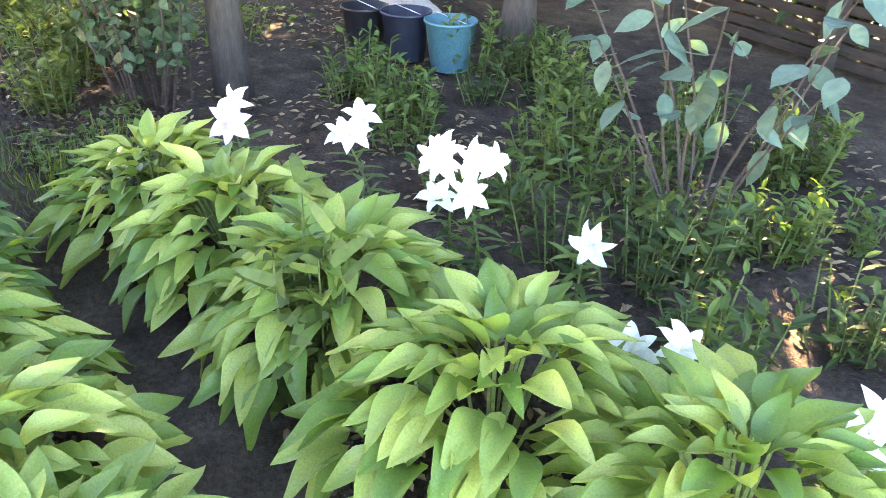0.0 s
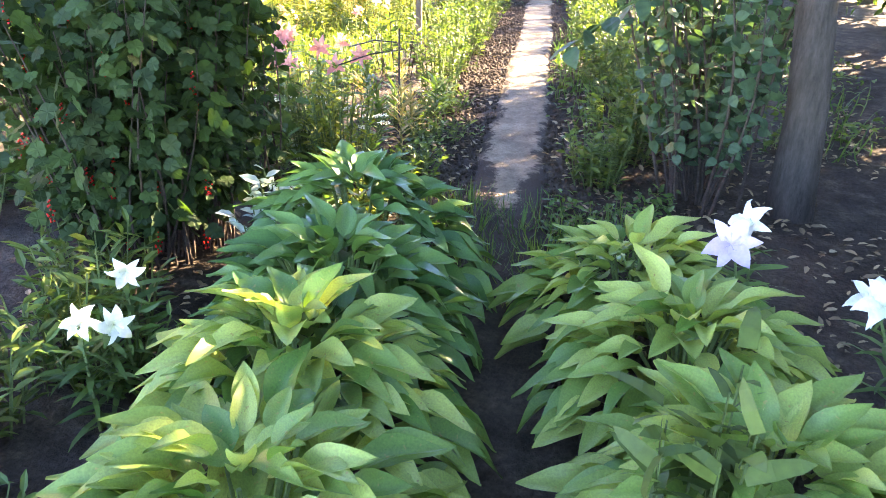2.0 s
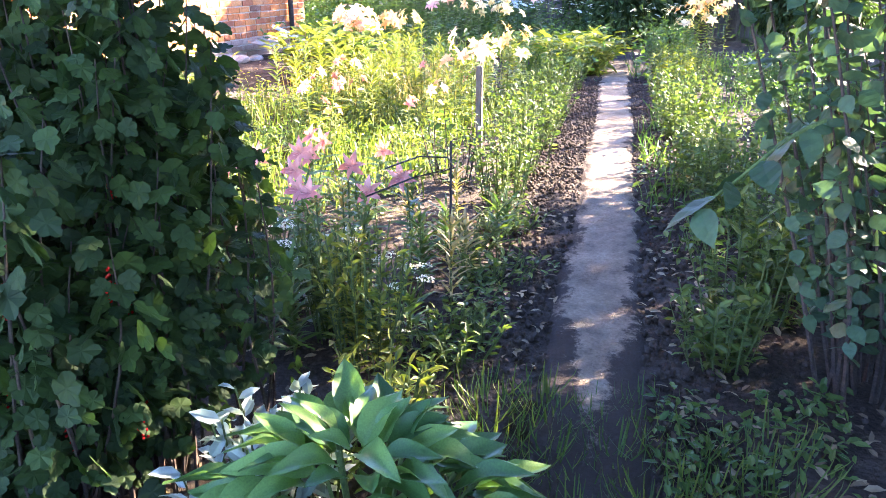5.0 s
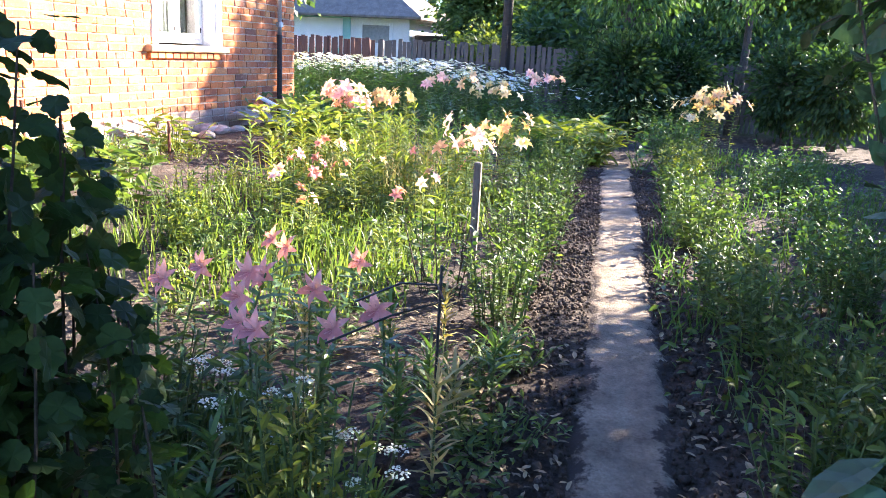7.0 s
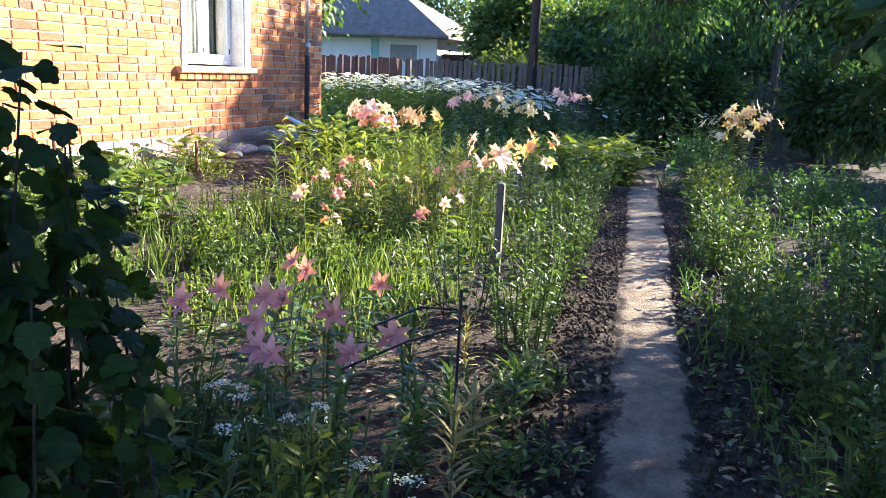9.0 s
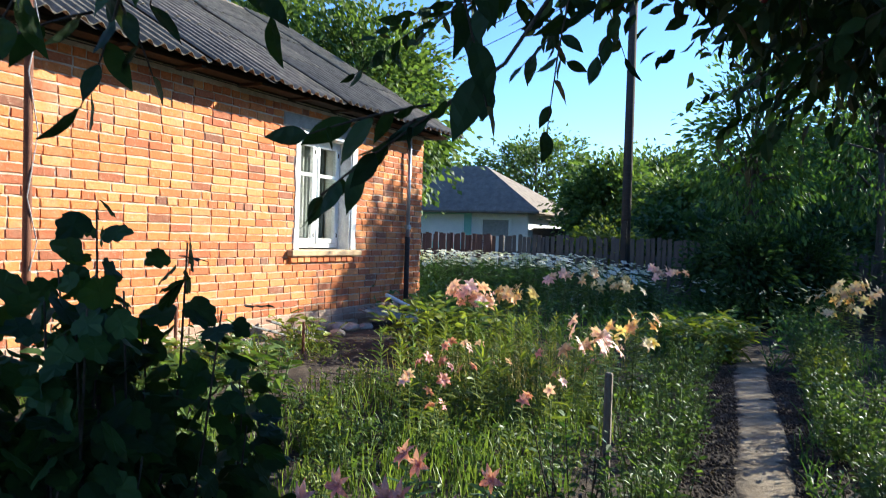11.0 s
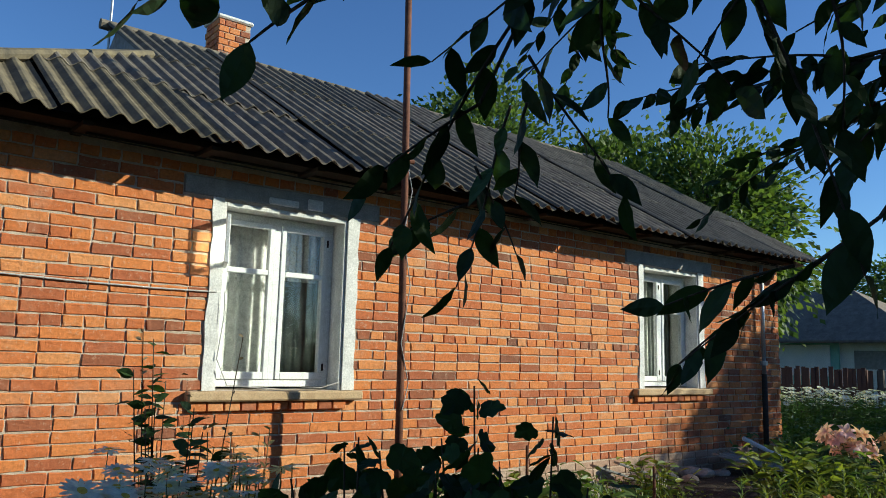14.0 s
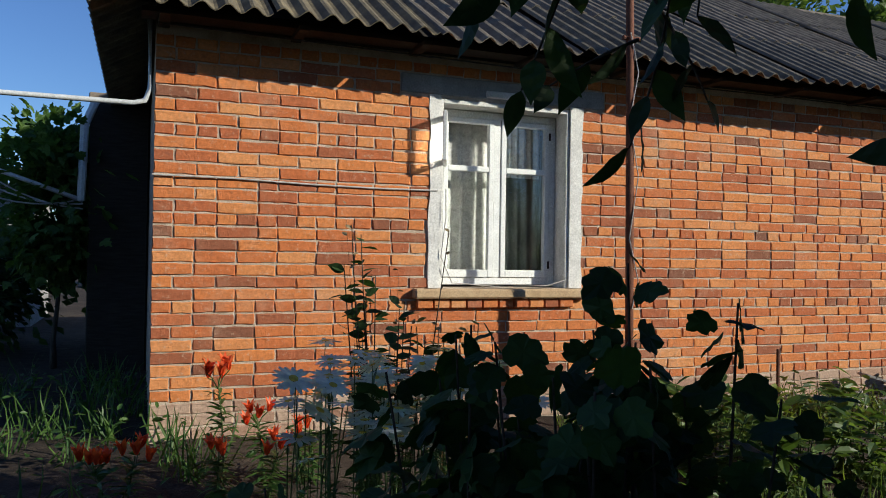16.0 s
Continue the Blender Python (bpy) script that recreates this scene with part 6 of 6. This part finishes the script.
# ---- leafy plants, grasses and litter ----
def herb(x, y, h, r, n, mat, label, seed, leaf=0.05, wide=1.0, name="herb", category="plant", T=OVAL_T, F=OVAL_F, group="", stem=None, gap=0.03, lean=0.5, droop=0.15, tip=None):
    t = thing(name, at(x, y), label, category, group)
    g = np.random.default_rng(seed)
    a, q = g.uniform(0, 6.28, n), r * 0.55 * np.sqrt(g.random(n))
    B = np.stack([q * np.cos(a), q * np.sin(a), np.full(n, -0.02)], 1)
    top = B + np.stack([np.cos(a) * r * lean * g.random(n), np.sin(a) * r * lean * g.random(n), h * g.uniform(0.65, 1.05, n)], 1)
    W = np.stack([np.linalg.norm(top - B, axis=1), np.full(n, 0.006), np.full(n, 0.1)], 1)
    V1, F1 = place(STEM_T, STEM_F, B, top - B, g.normal(size=(n, 3)), W)
    V2, F2 = place(STEM_T, STEM_F, B, top - B, g.normal(size=(n, 3)), W)
    part("stem_growth", cat((V1, F1), (V2, F2)), stem or M_stem, t)
    k = max(4, int(h / gap))
    i = np.repeat(np.arange(n), k)
    f = np.tile(np.linspace(0.12, 1.0, k), n) + g.normal(0, 0.03, n * k)
    P = B[i] + (top - B)[i] * f[:, None]
    b = g.uniform(0, 6.28, n * k)
    V, F = leaves_at(P, np.stack([np.cos(b), np.sin(b), 0.2 + 0.6 * f], 1), leaf, wide, T, F, droop, 1.0, 0.5)
    part("foliage", (V, F), mat, t)
    return t


def blades(x, y, h, n, mat, label, seed, r=0.08, wide=0.05, name="grass_tuft", category="grass", group="", spread=0.5):
    t = thing(name, at(x, y), label, category, group)
    g = np.random.default_rng(seed)
    a = g.uniform(0, 6.28, n)
    B = np.stack([r * g.random(n) * np.cos(a), r * g.random(n) * np.sin(a), np.full(n, -0.01)], 1)
    D = np.stack([np.cos(a) * spread * g.random(n), np.sin(a) * spread * g.random(n), np.ones(n)], 1)
    S = h * g.uniform(0.6, 1.1, n)
    V, F = place(BLADE_T, BLADE_F, B, D, np.stack([np.cos(a), np.sin(a), 0.1 * np.ones(n)], 1), np.stack([S, np.full(n, wide * h), S], 1))
    part("blade_growth", (V, F), mat, t)
    return t


# right of the walk: phlox and other leafy clumps
for i, (x, y, h, r, m) in enumerate([(3.4, -6.0, 0.42, 0.32, L_herb), (2.9, -6.2, 0.38, 0.3, L_herb), (3.9, -5.85, 0.4, 0.28, L_herb), (4.6, -5.9, 0.35, 0.3, L_herb), (5.6, -5.75, 0.42, 0.34, L_herb), (6.3, -5.7, 0.46, 0.36, L_herb), (7.1, -5.6, 0.45, 0.34, L_herb), (7.9, -5.55, 0.5, 0.3, L_yellow), (2.3, -6.3, 0.5, 0.34, L_herb),
                                     (8.9, -5.6, 0.55, 0.4, L_herb), (9.8, -5.5, 0.68, 0.42, L_lilyleaf), (10.4, -5.4, 0.7, 0.4, L_lilyleaf), (5.2, -6.6, 0.4, 0.4, L_lilyleaf), (6.6, -6.6, 0.42, 0.45, L_lilyleaf), (8.3, -6.5, 0.45, 0.45, L_lilyleaf), (1.9, -6.05, 0.4, 0.26, L_herb), (1.5, -5.95, 0.28, 0.2, L_herb), (9.6, -6.8, 0.5, 0.5, L_lilyleaf), (4.3, -6.5, 0.5, 0.3, L_lilyleaf)]):
    herb(x, y, h, r, 46, m, "bushy green leafy plant beside the trodden path", 300 + i, 0.052, 0.9, group="leafy plants")
# left of the walk
for i, (x, y, h, r, m) in enumerate([(3.3, -4.75, 0.42, 0.24, L_herb), (4.0, -4.7, 0.5, 0.32, L_herb), (4.9, -4.55, 0.48, 0.36, L_herb), (5.7, -4.5, 0.42, 0.34, L_herb), (6.5, -4.4, 0.42, 0.34, L_herb), (7.3, -4.3, 0.45, 0.36, L_herb), (8.2, -4.3, 0.42, 0.34, L_herb), (9.1, -4.2, 0.42, 0.36, L_herb), (2.4, -4.75, 0.16, 0.3, L_herb), (2.05, -5.0, 0.14, 0.25, L_grass),
                                     (2.8, -4.9, 0.12, 0.22, L_herb), (1.3, -5.05, 0.18, 0.22, L_herb), (0.75, -5.0, 0.26, 0.2, L_yellow), (1.15, -4.78, 0.5, 0.2, L_yellow), (1.35, -4.6, 0.5, 0.22, L_herb), (1.75, -3.9, 0.35, 0.3, L_herb), (1.4, -4.2, 0.3, 0.3, L_herb)]):
    herb(x, y, h, r, 40, m, "leafy green perennial in the flower bed", 330 + i, 0.045, 0.75, group="bed perennials")
for i, (x, y, h) in enumerate([(6.75, -1.85, 0.60), (7.25, -1.95, 0.62), (6.2, -0.75, 0.42), (5.0, -0.6, 0.42), (4.2, -0.7, 0.4), (3.6, -0.8, 0.38), (7.6, -2.1, 0.55), (2.97, -1.62, 0.56), (3.3, -1.9, 0.5), (4.0, -1.9, 0.52)]):
    herb(x, y, h if i < 2 or i > 5 else h * 0.75, 0.45 if i < 2 else 0.3, 40 if i < 2 else 18 if i < 7 else 28, L_herb if i % 2 or i > 6 else L_yellow, "peony clump with drooping divided leaves near the wall", 360 + i, 0.13, 0.75, gap=0.05, lean=0.9, droop=0.5, name="peony", category="peony", group="peonies")
for i, (x, y) in enumerate([(9.9, -4.22), (10.4, -4.0)]):
    herb(x, y, 0.5, 0.6, 60, L_yellow, "arching yellow-green daylily clump at the path end", 380 + i, 0.2, 0.2, T=BLADE_T, F=BLADE_F, name="daylily", category="daylily", lean=1.0, droop=0.5, gap=0.05)
for i in range(40):
    x, y = rnd.uniform(2.6, 7.4), rnd.uniform(-3.9, -2.0)
    herb(x, y, rnd.uniform(0.2, 0.36), 0.2, 14, rnd.choice([L_herb, L_yellow, L_herb]), "sunlit leafy weed in the open bed", 600 + i, 0.05, 0.6, group="bed weeds")
# whorled lily stems standing thick in the sun
for i in range(70):
    x, y = rnd.uniform(4.6, 8.4), rnd.uniform(-3.9, -2.15)
    lx = thing("budding_lily", at(x, y), "sunlit lily stem with yellow-green whorled leaves", "lily", "lily stems")
    hh, n = rnd.uniform(0.35, 0.66), 60
    b, f = np.arange(n) * 2.4, np.linspace(0.1, 1, n)
    V, F = leaves_at(np.stack([0 * f, 0 * f, hh * f], 1), np.stack([np.cos(b), np.sin(b), 0.1 + 0.8 * f], 1), 0.10, 0.13, BLADE_T, BLADE_F, 0.1, 1, 0.4)
    part("foliage", (V, F), L_yellow if i % 3 else L_grass, lx)
    part("stem", tube([(0, 0, -0.02), (0.01, 0, hh / 2), (0, 0.01, hh)], 0.004, 5), M_stem, lx)
# a staked rose in the bed
st = tagged(part("stake", box(3.70, 3.74, -4.50, -4.46, -0.05, 0.77, 0.006), M_stake), "weathered grey wooden stake in the flower bed", "stake")
herb(3.60, -4.36, 0.5, 0.26, 12, L_shade, "small rose bush with dark leaves tied beside stake", 390, 0.055, 1.1, name="rose_bush", category="rose", stem=M_twig, gap=0.05)
# rose and dry heads before the window
herb(0.86, -1.95, 1.36, 0.15, 9, L_shade, "leggy rose bush with faded heads before the window", 391, 0.078, 1.2, T=OVATE_T, F=OVATE_F, name="rose_bush", category="rose", stem=M_twig, gap=0.045, lean=0.9, droop=0.4)
herb(0.86, -1.95, 1.44, 0.20, 8, L_litter, "faded brown rose heads on thin stalks", 393, 0.03, 1.3, name="faded_rose_bush", category="rose", stem=M_twig, gap=0.11, lean=1.0)
herb(1.1, -2.15, 1.05, 0.16, 14, L_straw, "dry pale seed heads in front of the brick wall", 392, 0.045, 1.0, name="seed_heads", category="plant", stem=M_drystem, gap=0.07)
for i, (x, y) in enumerate([(0.12, -4.92), (0.26, -4.88), (0.38, -4.92), (0.48, -4.88), (1.45, -4.5)]):
    herb(x, y, 0.2 if i > 2 else 0.34, 0.16, 14, L_silver, "silvery white-edged leaves of a low foliage plant", 395 + i, 0.06, 0.9, name="dusty_miller", category="plant", group="silver plants")
# the pale sprig standing up out of the hostas
herb(-1.05, -6.2, 0.52, 0.14, 12, L_herb, "fine pale-green upright sprig among the hosta leaves", 401, 0.09, 0.3, T=BLADE_T, F=BLADE_F, name="sprig", gap=0.035)
# shaded lily leaves, young shoots
for i in range(26):
    x, y = rnd.uniform(1.0, 2.9), rnd.uniform(-5.0, -4.1)
    lx = thing("lily_shoot", at(x, y), "young lily shoot with narrow whorled leaves", "lily", "lily shoots")
    hh = rnd.uniform(0.16, 0.36)
    n = 44
    b = np.arange(n) * 2.4
    f = np.linspace(0.1, 1, n)
    V, F = leaves_at(np.stack([0 * f, 0 * f, hh * f], 1), np.stack([np.cos(b), np.sin(b), 0.3 + 0.8 * f], 1), 0.10, 0.12, BLADE_T, BLADE_F, 0.1, 1, 0.3)
    part("foliage", (V, F), L_lilyleaf if i % 3 else L_straw, lx)
    part("stem", tube([(0, 0, -0.02), (0.005, 0, hh / 2), (0, 0, hh)], 0.004, 5), M_stem, lx)
for i in range(46):
    x, y = rnd.uniform(-2.2, 1.2), rnd.uniform(-8.7, -7.05)
    if abs(x - 1.35) < 0.2:
        continue
    herb(x, y, rnd.uniform(0.15, 0.36), 0.2, 16, rnd.choice([L_shade, L_lilyleaf, L_herb]), "low shade plant on dark soil behind lilies", 420 + i, 0.06, 0.8, group="shade plants")
for i in range(16):
    x, y = rnd.uniform(-1.5, -0.05), rnd.uniform(-4.95, -4.1)
    herb(x, y, rnd.uniform(0.18, 0.34), 0.2, 16, rnd.choice([L_lilyleaf, L_herb]), "low leafy plants beside the hosta row", 460 + i, 0.07, 0.6, group="low plants")
for i in range(22):
    x, y = rnd.uniform(0.3, 1.0), rnd.choice([rnd.uniform(-5.42, -5.2), rnd.uniform(-6.1, -5.8)])
    blades(x, y, rnd.uniform(0.08, 0.18), 26, L_grass if i % 2 else L_lilyleaf, "short grass tuft at the path edge", 480 + i, 0.2, 0.035, group="grass tufts", spread=1.4)


for i in range(18):
    x = 0.25 + 0.05 * i
    blades(x, float(path_mid(x)) + 0.16 * math.sin(5.1 * i), 0.07 + 0.06 * (i % 4) / 3, 24, L_lilyleaf if i % 3 else L_grass, "short grass tuft where the path begins", 520 + i, 0.12, 0.04, group="grass tufts", spread=1.5)
for i in range(26):
    x, y = rnd.uniform(-1.3, 2.2), rnd.uniform(-4.2, -2.4)
    herb(x, y, rnd.uniform(0.2, 0.5), 0.26, 18, rnd.choice([L_lilyleaf, L_herb, L_shade]), "green leafy plant in the bed before the house", 660 + i, 0.07, 0.7, group="bed plants")


def meadow(name, n, x0, x1, y0, y1, h0, h1, wide, mat, label, seed, spread=0.35, T=BLADE_T, F=BLADE_F, clumps=None):
    g = np.random.default_rng(seed)
    if clumps:
        cx, cy = g.uniform(x0, x1, clumps), g.uniform(y0, y1, clumps)
        k = g.integers(0, clumps, n)
        X, Y = cx[k] + g.normal(0, 0.06, n), cy[k] + g.normal(0, 0.06, n)
    else:
        X, Y = g.uniform(x0, x1, n), g.uniform(y0, y1, n)
    keep = np.abs(Y - path_mid(X)) > 0.2
    X, Y = X[keep], Y[keep]
    n = len(X)
    P = np.stack([X, Y, gz(X, Y) - 0.02], 1)
    D = np.stack([g.normal(0, spread, n), g.normal(0, spread, n), np.ones(n)], 1)
    S = g.uniform(h0, h1, n)
    V, F = place(T, F, P, D, g.normal(size=(n, 3)), np.stack([S, np.full(n, wide), S], 1))
    ob = part(name, (V, F), mat)
    return tagged(ob, label, "grass", kind="stuff")


meadow("grasses", 3000, 2.8, 6.6, -4.2, -2.1, 0.08, 0.28, 0.010, L_grass, "sunlit upright grasses and weeds in the bed", 1, 0.22, clumps=340)
meadow("straw_grasses", 620, 5.6, 8.4, -3.6, -2.1, 0.16, 0.42, 0.008, L_straw, "dry yellow stalks among the lilies", 2, 0.18, clumps=120)
meadow("wall_grasses", 900, 2.6, 6.2, -1.2, -0.15, 0.05, 0.22, 0.010, L_grass, "thin sunlit grass along the foot of the wall", 3, 0.4, clumps=170)
meadow("shade_grasses", 2600, 2.2, 12.0, -7.6, -5.4, 0.06, 0.26, 0.010, L_lilyleaf, "grass and weeds beyond the path", 4, 0.4, clumps=260)
meadow("far_grasses", 5000, 9.2, 16.5, -5.0, 4.5, 0.15, 0.5, 0.016, L_lilyleaf, "deep green growth before the fence", 5, 0.35, clumps=500)
meadow("corner_grasses", 1500, -4.0, 0.2, -2.4, 2.6, 0.1, 0.4, 0.012, L_lilyleaf, "dark grass and flower leaves at the house corner", 6, 0.4, clumps=120)


def low_leaves(name, n, x0, x1, y0, y1, size, mat, label, seed, z0=0.01, z1=0.16, wide=0.9, flat=0.5):
    g = np.random.default_rng(seed)
    X, Y = g.uniform(x0, x1, n), g.uniform(y0, y1, n)
    dens = np.array([noise.noise((a * 1.6, b * 1.6, seed)) for a, b in zip(X, Y)])
    keep = (np.abs(Y - path_mid(X)) > 0.17) & (dens > -0.12)
    X, Y = X[keep], Y[keep]
    n = len(X)
    P = np.stack([X, Y, gz(X, Y) + g.uniform(z0, z1, n)], 1)
    a = g.uniform(0, 6.28, n)
    V, F = leaves_at(P, np.stack([np.cos(a), np.sin(a), g.uniform(-0.2, 0.6, n)], 1), size, wide, OVAL_T, OVAL_F, 0.0, 1.0, flat)
    return tagged(part(name, (V, F), mat), label, "undergrowth", kind="stuff")


low_leaves("undergrowth", 9000, 2.4, 8.8, -4.2, -2.15, 0.05, L_herb, "sunlit low weeds covering the bed", 11)
low_leaves("undergrowth", 1700, 2.8, 6.6, -1.3, -0.2, 0.05, L_yellow, "sparse yellowing weeds near the wall", 12, 0.0, 0.1)
low_leaves("undergrowth", 5200, 1.9, 12.0, -7.8, -5.45, 0.055, L_herb, "low green weeds beyond the path", 13)
low_leaves("undergrowth", 9000, 8.6, 16.6, -5.2, 4.5, 0.10, L_lilyleaf, "deep green leaves of the far flower beds", 14, 0.02, 0.5)
low_leaves("undergrowth", 2200, -4.2, 0.6, -3.2, 2.4, 0.07, L_lilyleaf, "dark leaves at the shaded house corner", 15, 0.0, 0.25)
low_leaves("leaf_litter", 6500, -3.5, 3.5, -9.0, -4.1, 0.045, L_litter, "dry fallen leaves on the soil", 16, 0.0, 0.012, 0.9, 0.25)
low_leaves("leaf_litter", 1500, 3.0, 8.0, -5.2, -0.3, 0.04, L_litter, "dry leaf scraps on sunlit soil", 17, 0.0, 0.012, 0.9, 0.25)


def clods():
    bm = bmesh.new()
    bmesh.ops.create_icosphere(bm, subdivisions=1, radius=1)
    for v in bm.verts:
        v.co *= 0.8 + 0.4 * rnd.random()
    T = np.array([v.co[:] for v in bm.verts])
    bm.verts.index_update()
    F = np.array([[v.index for v in f.verts] for f in bm.faces])
    bm.free()
    g = np.random.default_rng(31)
    n = 16000
    X = g.uniform(-3.4, 9.5, n)
    side = g.choice([-1, 1], n)
    Y = path_mid(X) + side * (0.17 + np.abs(g.normal(0, 0.28, n)))
    S = np.abs(g.normal(0.003, 0.006, n)) + 0.0025
    P = np.stack([X, Y, gz(X, Y)], 1)
    V, Fa = place(T, F, P, g.normal(size=(n, 3)), g.normal(size=(n, 3)), S)
    tagged(part("soil_clods", (V, Fa), M_clod), "crumbled dark soil clods along the path", "soil", kind="stuff")


clods()

# ---- loose things ----
def bucket(x, y, r, h, mat, label):
    b = thing("bucket", at(x, y), label, "bucket", "garden buckets")
    n = 24
    prof = [(r * 0.72, 0.0), (r * 0.76, 0.01), (r, h - 0.015), (r * 1.06, h - 0.012), (r * 1.06, h), (r * 0.985, h), (r * 0.73, 0.02), (0.001, 0.02)]
    V = [(q * math.cos(a), q * math.sin(a), z) for q, z in prof for a in np.linspace(0, 2 * math.pi, n, endpoint=False)]
    F = [(i * n + j, i * n + (j + 1) % n, (i + 1) * n + (j + 1) % n, (i + 1) * n + j) for i in range(len(prof) - 1) for j in range(n)]
    part("pail", (np.array(V), F), mat, b, smooth=True)
    a = np.linspace(0, math.pi, 12)
    part("handle", tube([(r * 1.05 * math.cos(q), -0.3 * r * math.sin(q), h + 0.01 - 0.02 * math.sin(q)) for q in a], 0.003, 5), M_galv, b)
    return b


bucket(1.80, -7.78, 0.14, 0.26, M_black, "black plastic bucket on the soil")
bucket(1.50, -7.90, 0.145, 0.28, M_navy, "dark blue plastic bucket standing on the soil")
bucket(1.20, -8.02, 0.145, 0.28, M_tealplastic, "teal plastic bucket standing on the soil")
sk = bmesh.new()
bmesh.ops.create_icosphere(sk, subdivisions=3, radius=0.22)
for v in sk.verts:
    v.co = Vector((v.co.x * 1.25, v.co.y, max(-0.1, v.co.z * 0.7))) * (1 + 0.15 * noise.noise(v.co * 7))
sv_ = np.array([v.co[:] for v in sk.verts])
sk.verts.index_update()
sf_ = [[v.index for v in f.verts] for f in sk.faces]
sk.free()
s_ob = tagged(part("sack", (sv_, sf_), M_sack, smooth=True), "pale filled sack lying behind the buckets", "sack")
s_ob.location = (2.05, -8.2, 0.12)
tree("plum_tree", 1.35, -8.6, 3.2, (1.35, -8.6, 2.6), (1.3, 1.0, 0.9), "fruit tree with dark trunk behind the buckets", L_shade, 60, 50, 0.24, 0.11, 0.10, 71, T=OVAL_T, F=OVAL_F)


def slat_fence():
    f = thing("slat_fence", (-4.0, -9.75, 0), "dark horizontal slatted fence in deep shade", "fence")
    f.rotation_euler = (0, 0, radians(-4))
    for k in range(15):
        # slats take the near-black wood in place of the shade on them
        part("slat", box(0, 5.6, 0, 0.025, 0.06 + k * 0.075, 0.06 + k * 0.075 + 0.058, 0.003), M_darkwood, f)
    for k in range(5):
        part("post", box(0.2 + k * 1.3, 0.3 + k * 1.3, 0.03, 0.12, -0.05, 1.12, 0.008), M_darkwood, f)


slat_fence()

low_leaves("undergrowth", 1500, 0.2, 2.2, -5.45, -4.9, 0.04, L_herb, "fine low weeds beside the path start", 18, 0.0, 0.09)
low_leaves("undergrowth", 1200, 0.2, 1.6, -6.3, -5.75, 0.04, L_lilyleaf, "fine low weeds beside the path start", 19, 0.0, 0.09)

# boards, stones and a pipe at the foot of the wall
for i, (x, y, yaw, tilt, l) in enumerate([(8.35, -0.55, -35, 12, 1.0), (8.5, -0.5, -35, 12, 1.0), (8.65, -0.45, -36, 12, 1.0), (8.8, -0.42, -34, 13, 0.95), (6.2, -0.28, -18, 16, 0.7), (6.6, -0.22, -22, 18, 0.6)]):
    b = tagged(part("plank", box(-l / 2, l / 2, -0.06, 0.06, 0, 0.022, 0.003), M_oldboard), "silver-grey weathered plank leaning at the wall foot", "plank", "loose planks")
    b.matrix_basis = pose(x, y, float(gz(x, y)) + 0.11, 0, tilt, yaw)
tagged(part("loose_pipe", tube([(8.55, -0.30, 0.68), (9.15, -0.5, 0.42)], 0.026, 10), M_whitepipe, smooth=True), "short pale pipe leaning on the planks", "pipe")
for i in range(16):
    bm = bmesh.new()
    bmesh.ops.create_icosphere(bm, subdivisions=2, radius=0.1)
    for v in bm.verts:
        v.co = Vector((v.co.x * 1.3, v.co.y, v.co.z * 0.6)) * (1 + 0.35 * noise.noise(v.co * 9 + Vector((i, 0, 0))))
    me = bpy.data.meshes.new("stone")
    bm.to_mesh(me)
    bm.free()
    me.materials.append(M_stone)
    s_ = tagged(new("stone", me), "rough grey stone lying at the foot of the wall", "stone", "wall stones")
    x, y = rnd.uniform(4.6, 8.4), rnd.uniform(-0.45, -0.12)
    s_.matrix_basis = pose(x, y, float(gz(x, y)) + 0.02, 0, 0, rnd.uniform(0, 180)) @ Matrix.Scale(rnd.uniform(0.6, 1.3), 4)
for x, y, h, l in [(4.55, -0.55, 0.52, "dark iron stake standing in the bed by the wall"), (5.9, -0.9, 0.3, "short dark stake near the wall")]:
    tagged(part("iron_stake", tube([at(x, y, -0.05), at(x, y, h)], 0.014, 8), M_rust), l, "stake")
tagged(part("wire_support", join(tube([(2.12, -4.78, 0), (2.13, -4.78, 0.62)], 0.006, 5), tube([(1.55, -4.6, 0.5), (1.8, -4.72, 0.53), (2.05, -4.82, 0.52), (2.15, -4.76, 0.54), (2.05, -4.66, 0.56), (1.8, -4.6, 0.56)], 0.004, 5)), M_blackwire), "bent wire ring supporting the lilies", "plant support")


def yarrow(x, y, h, r, seed):
    """Flat heads of many tiny white florets on branching stems."""
    t = thing("yarrow", at(x, y), "white yarrow with flat heads over the shaded soil", "yarrow", "yarrow")
    g = np.random.default_rng(seed)
    stems, P = [], []
    for k in range(6):
        a, q = g.uniform(0, 6.28), r * g.uniform(0.1, 1.0)
        tip = np.array([q * math.cos(a), q * math.sin(a), h * g.uniform(0.8, 1.05)])
        stems.append(tube([(0, 0, -0.02), tip * (0.4, 0.4, 0.5), tip], 0.0025, 4))
        b, e = g.uniform(0, 6.28, 46), 0.034 * np.sqrt(g.random(46))
        P.append(tip + np.stack([e * np.cos(b), e * np.sin(b), 0.006 - 4 * e * e + g.normal(0, 0.002, 46)], 1))
    P = np.vstack(P)
    V, F = place(DISC_T, DISC_F, P, g.normal(size=P.shape), np.tile([0, 0, 1.0], (len(P), 1)), np.full(len(P), 0.016))
    part("flower_growth", (V, F), P_white, t)
    part("stem_growth", join(*stems), M_stem, t)


for k, (x, y) in enumerate([(1.40, -4.42), (1.55, -4.46), (1.30, -4.85), (1.62, -4.18)]):
    yarrow(x, y, 0.32, 0.10, 900 + k)
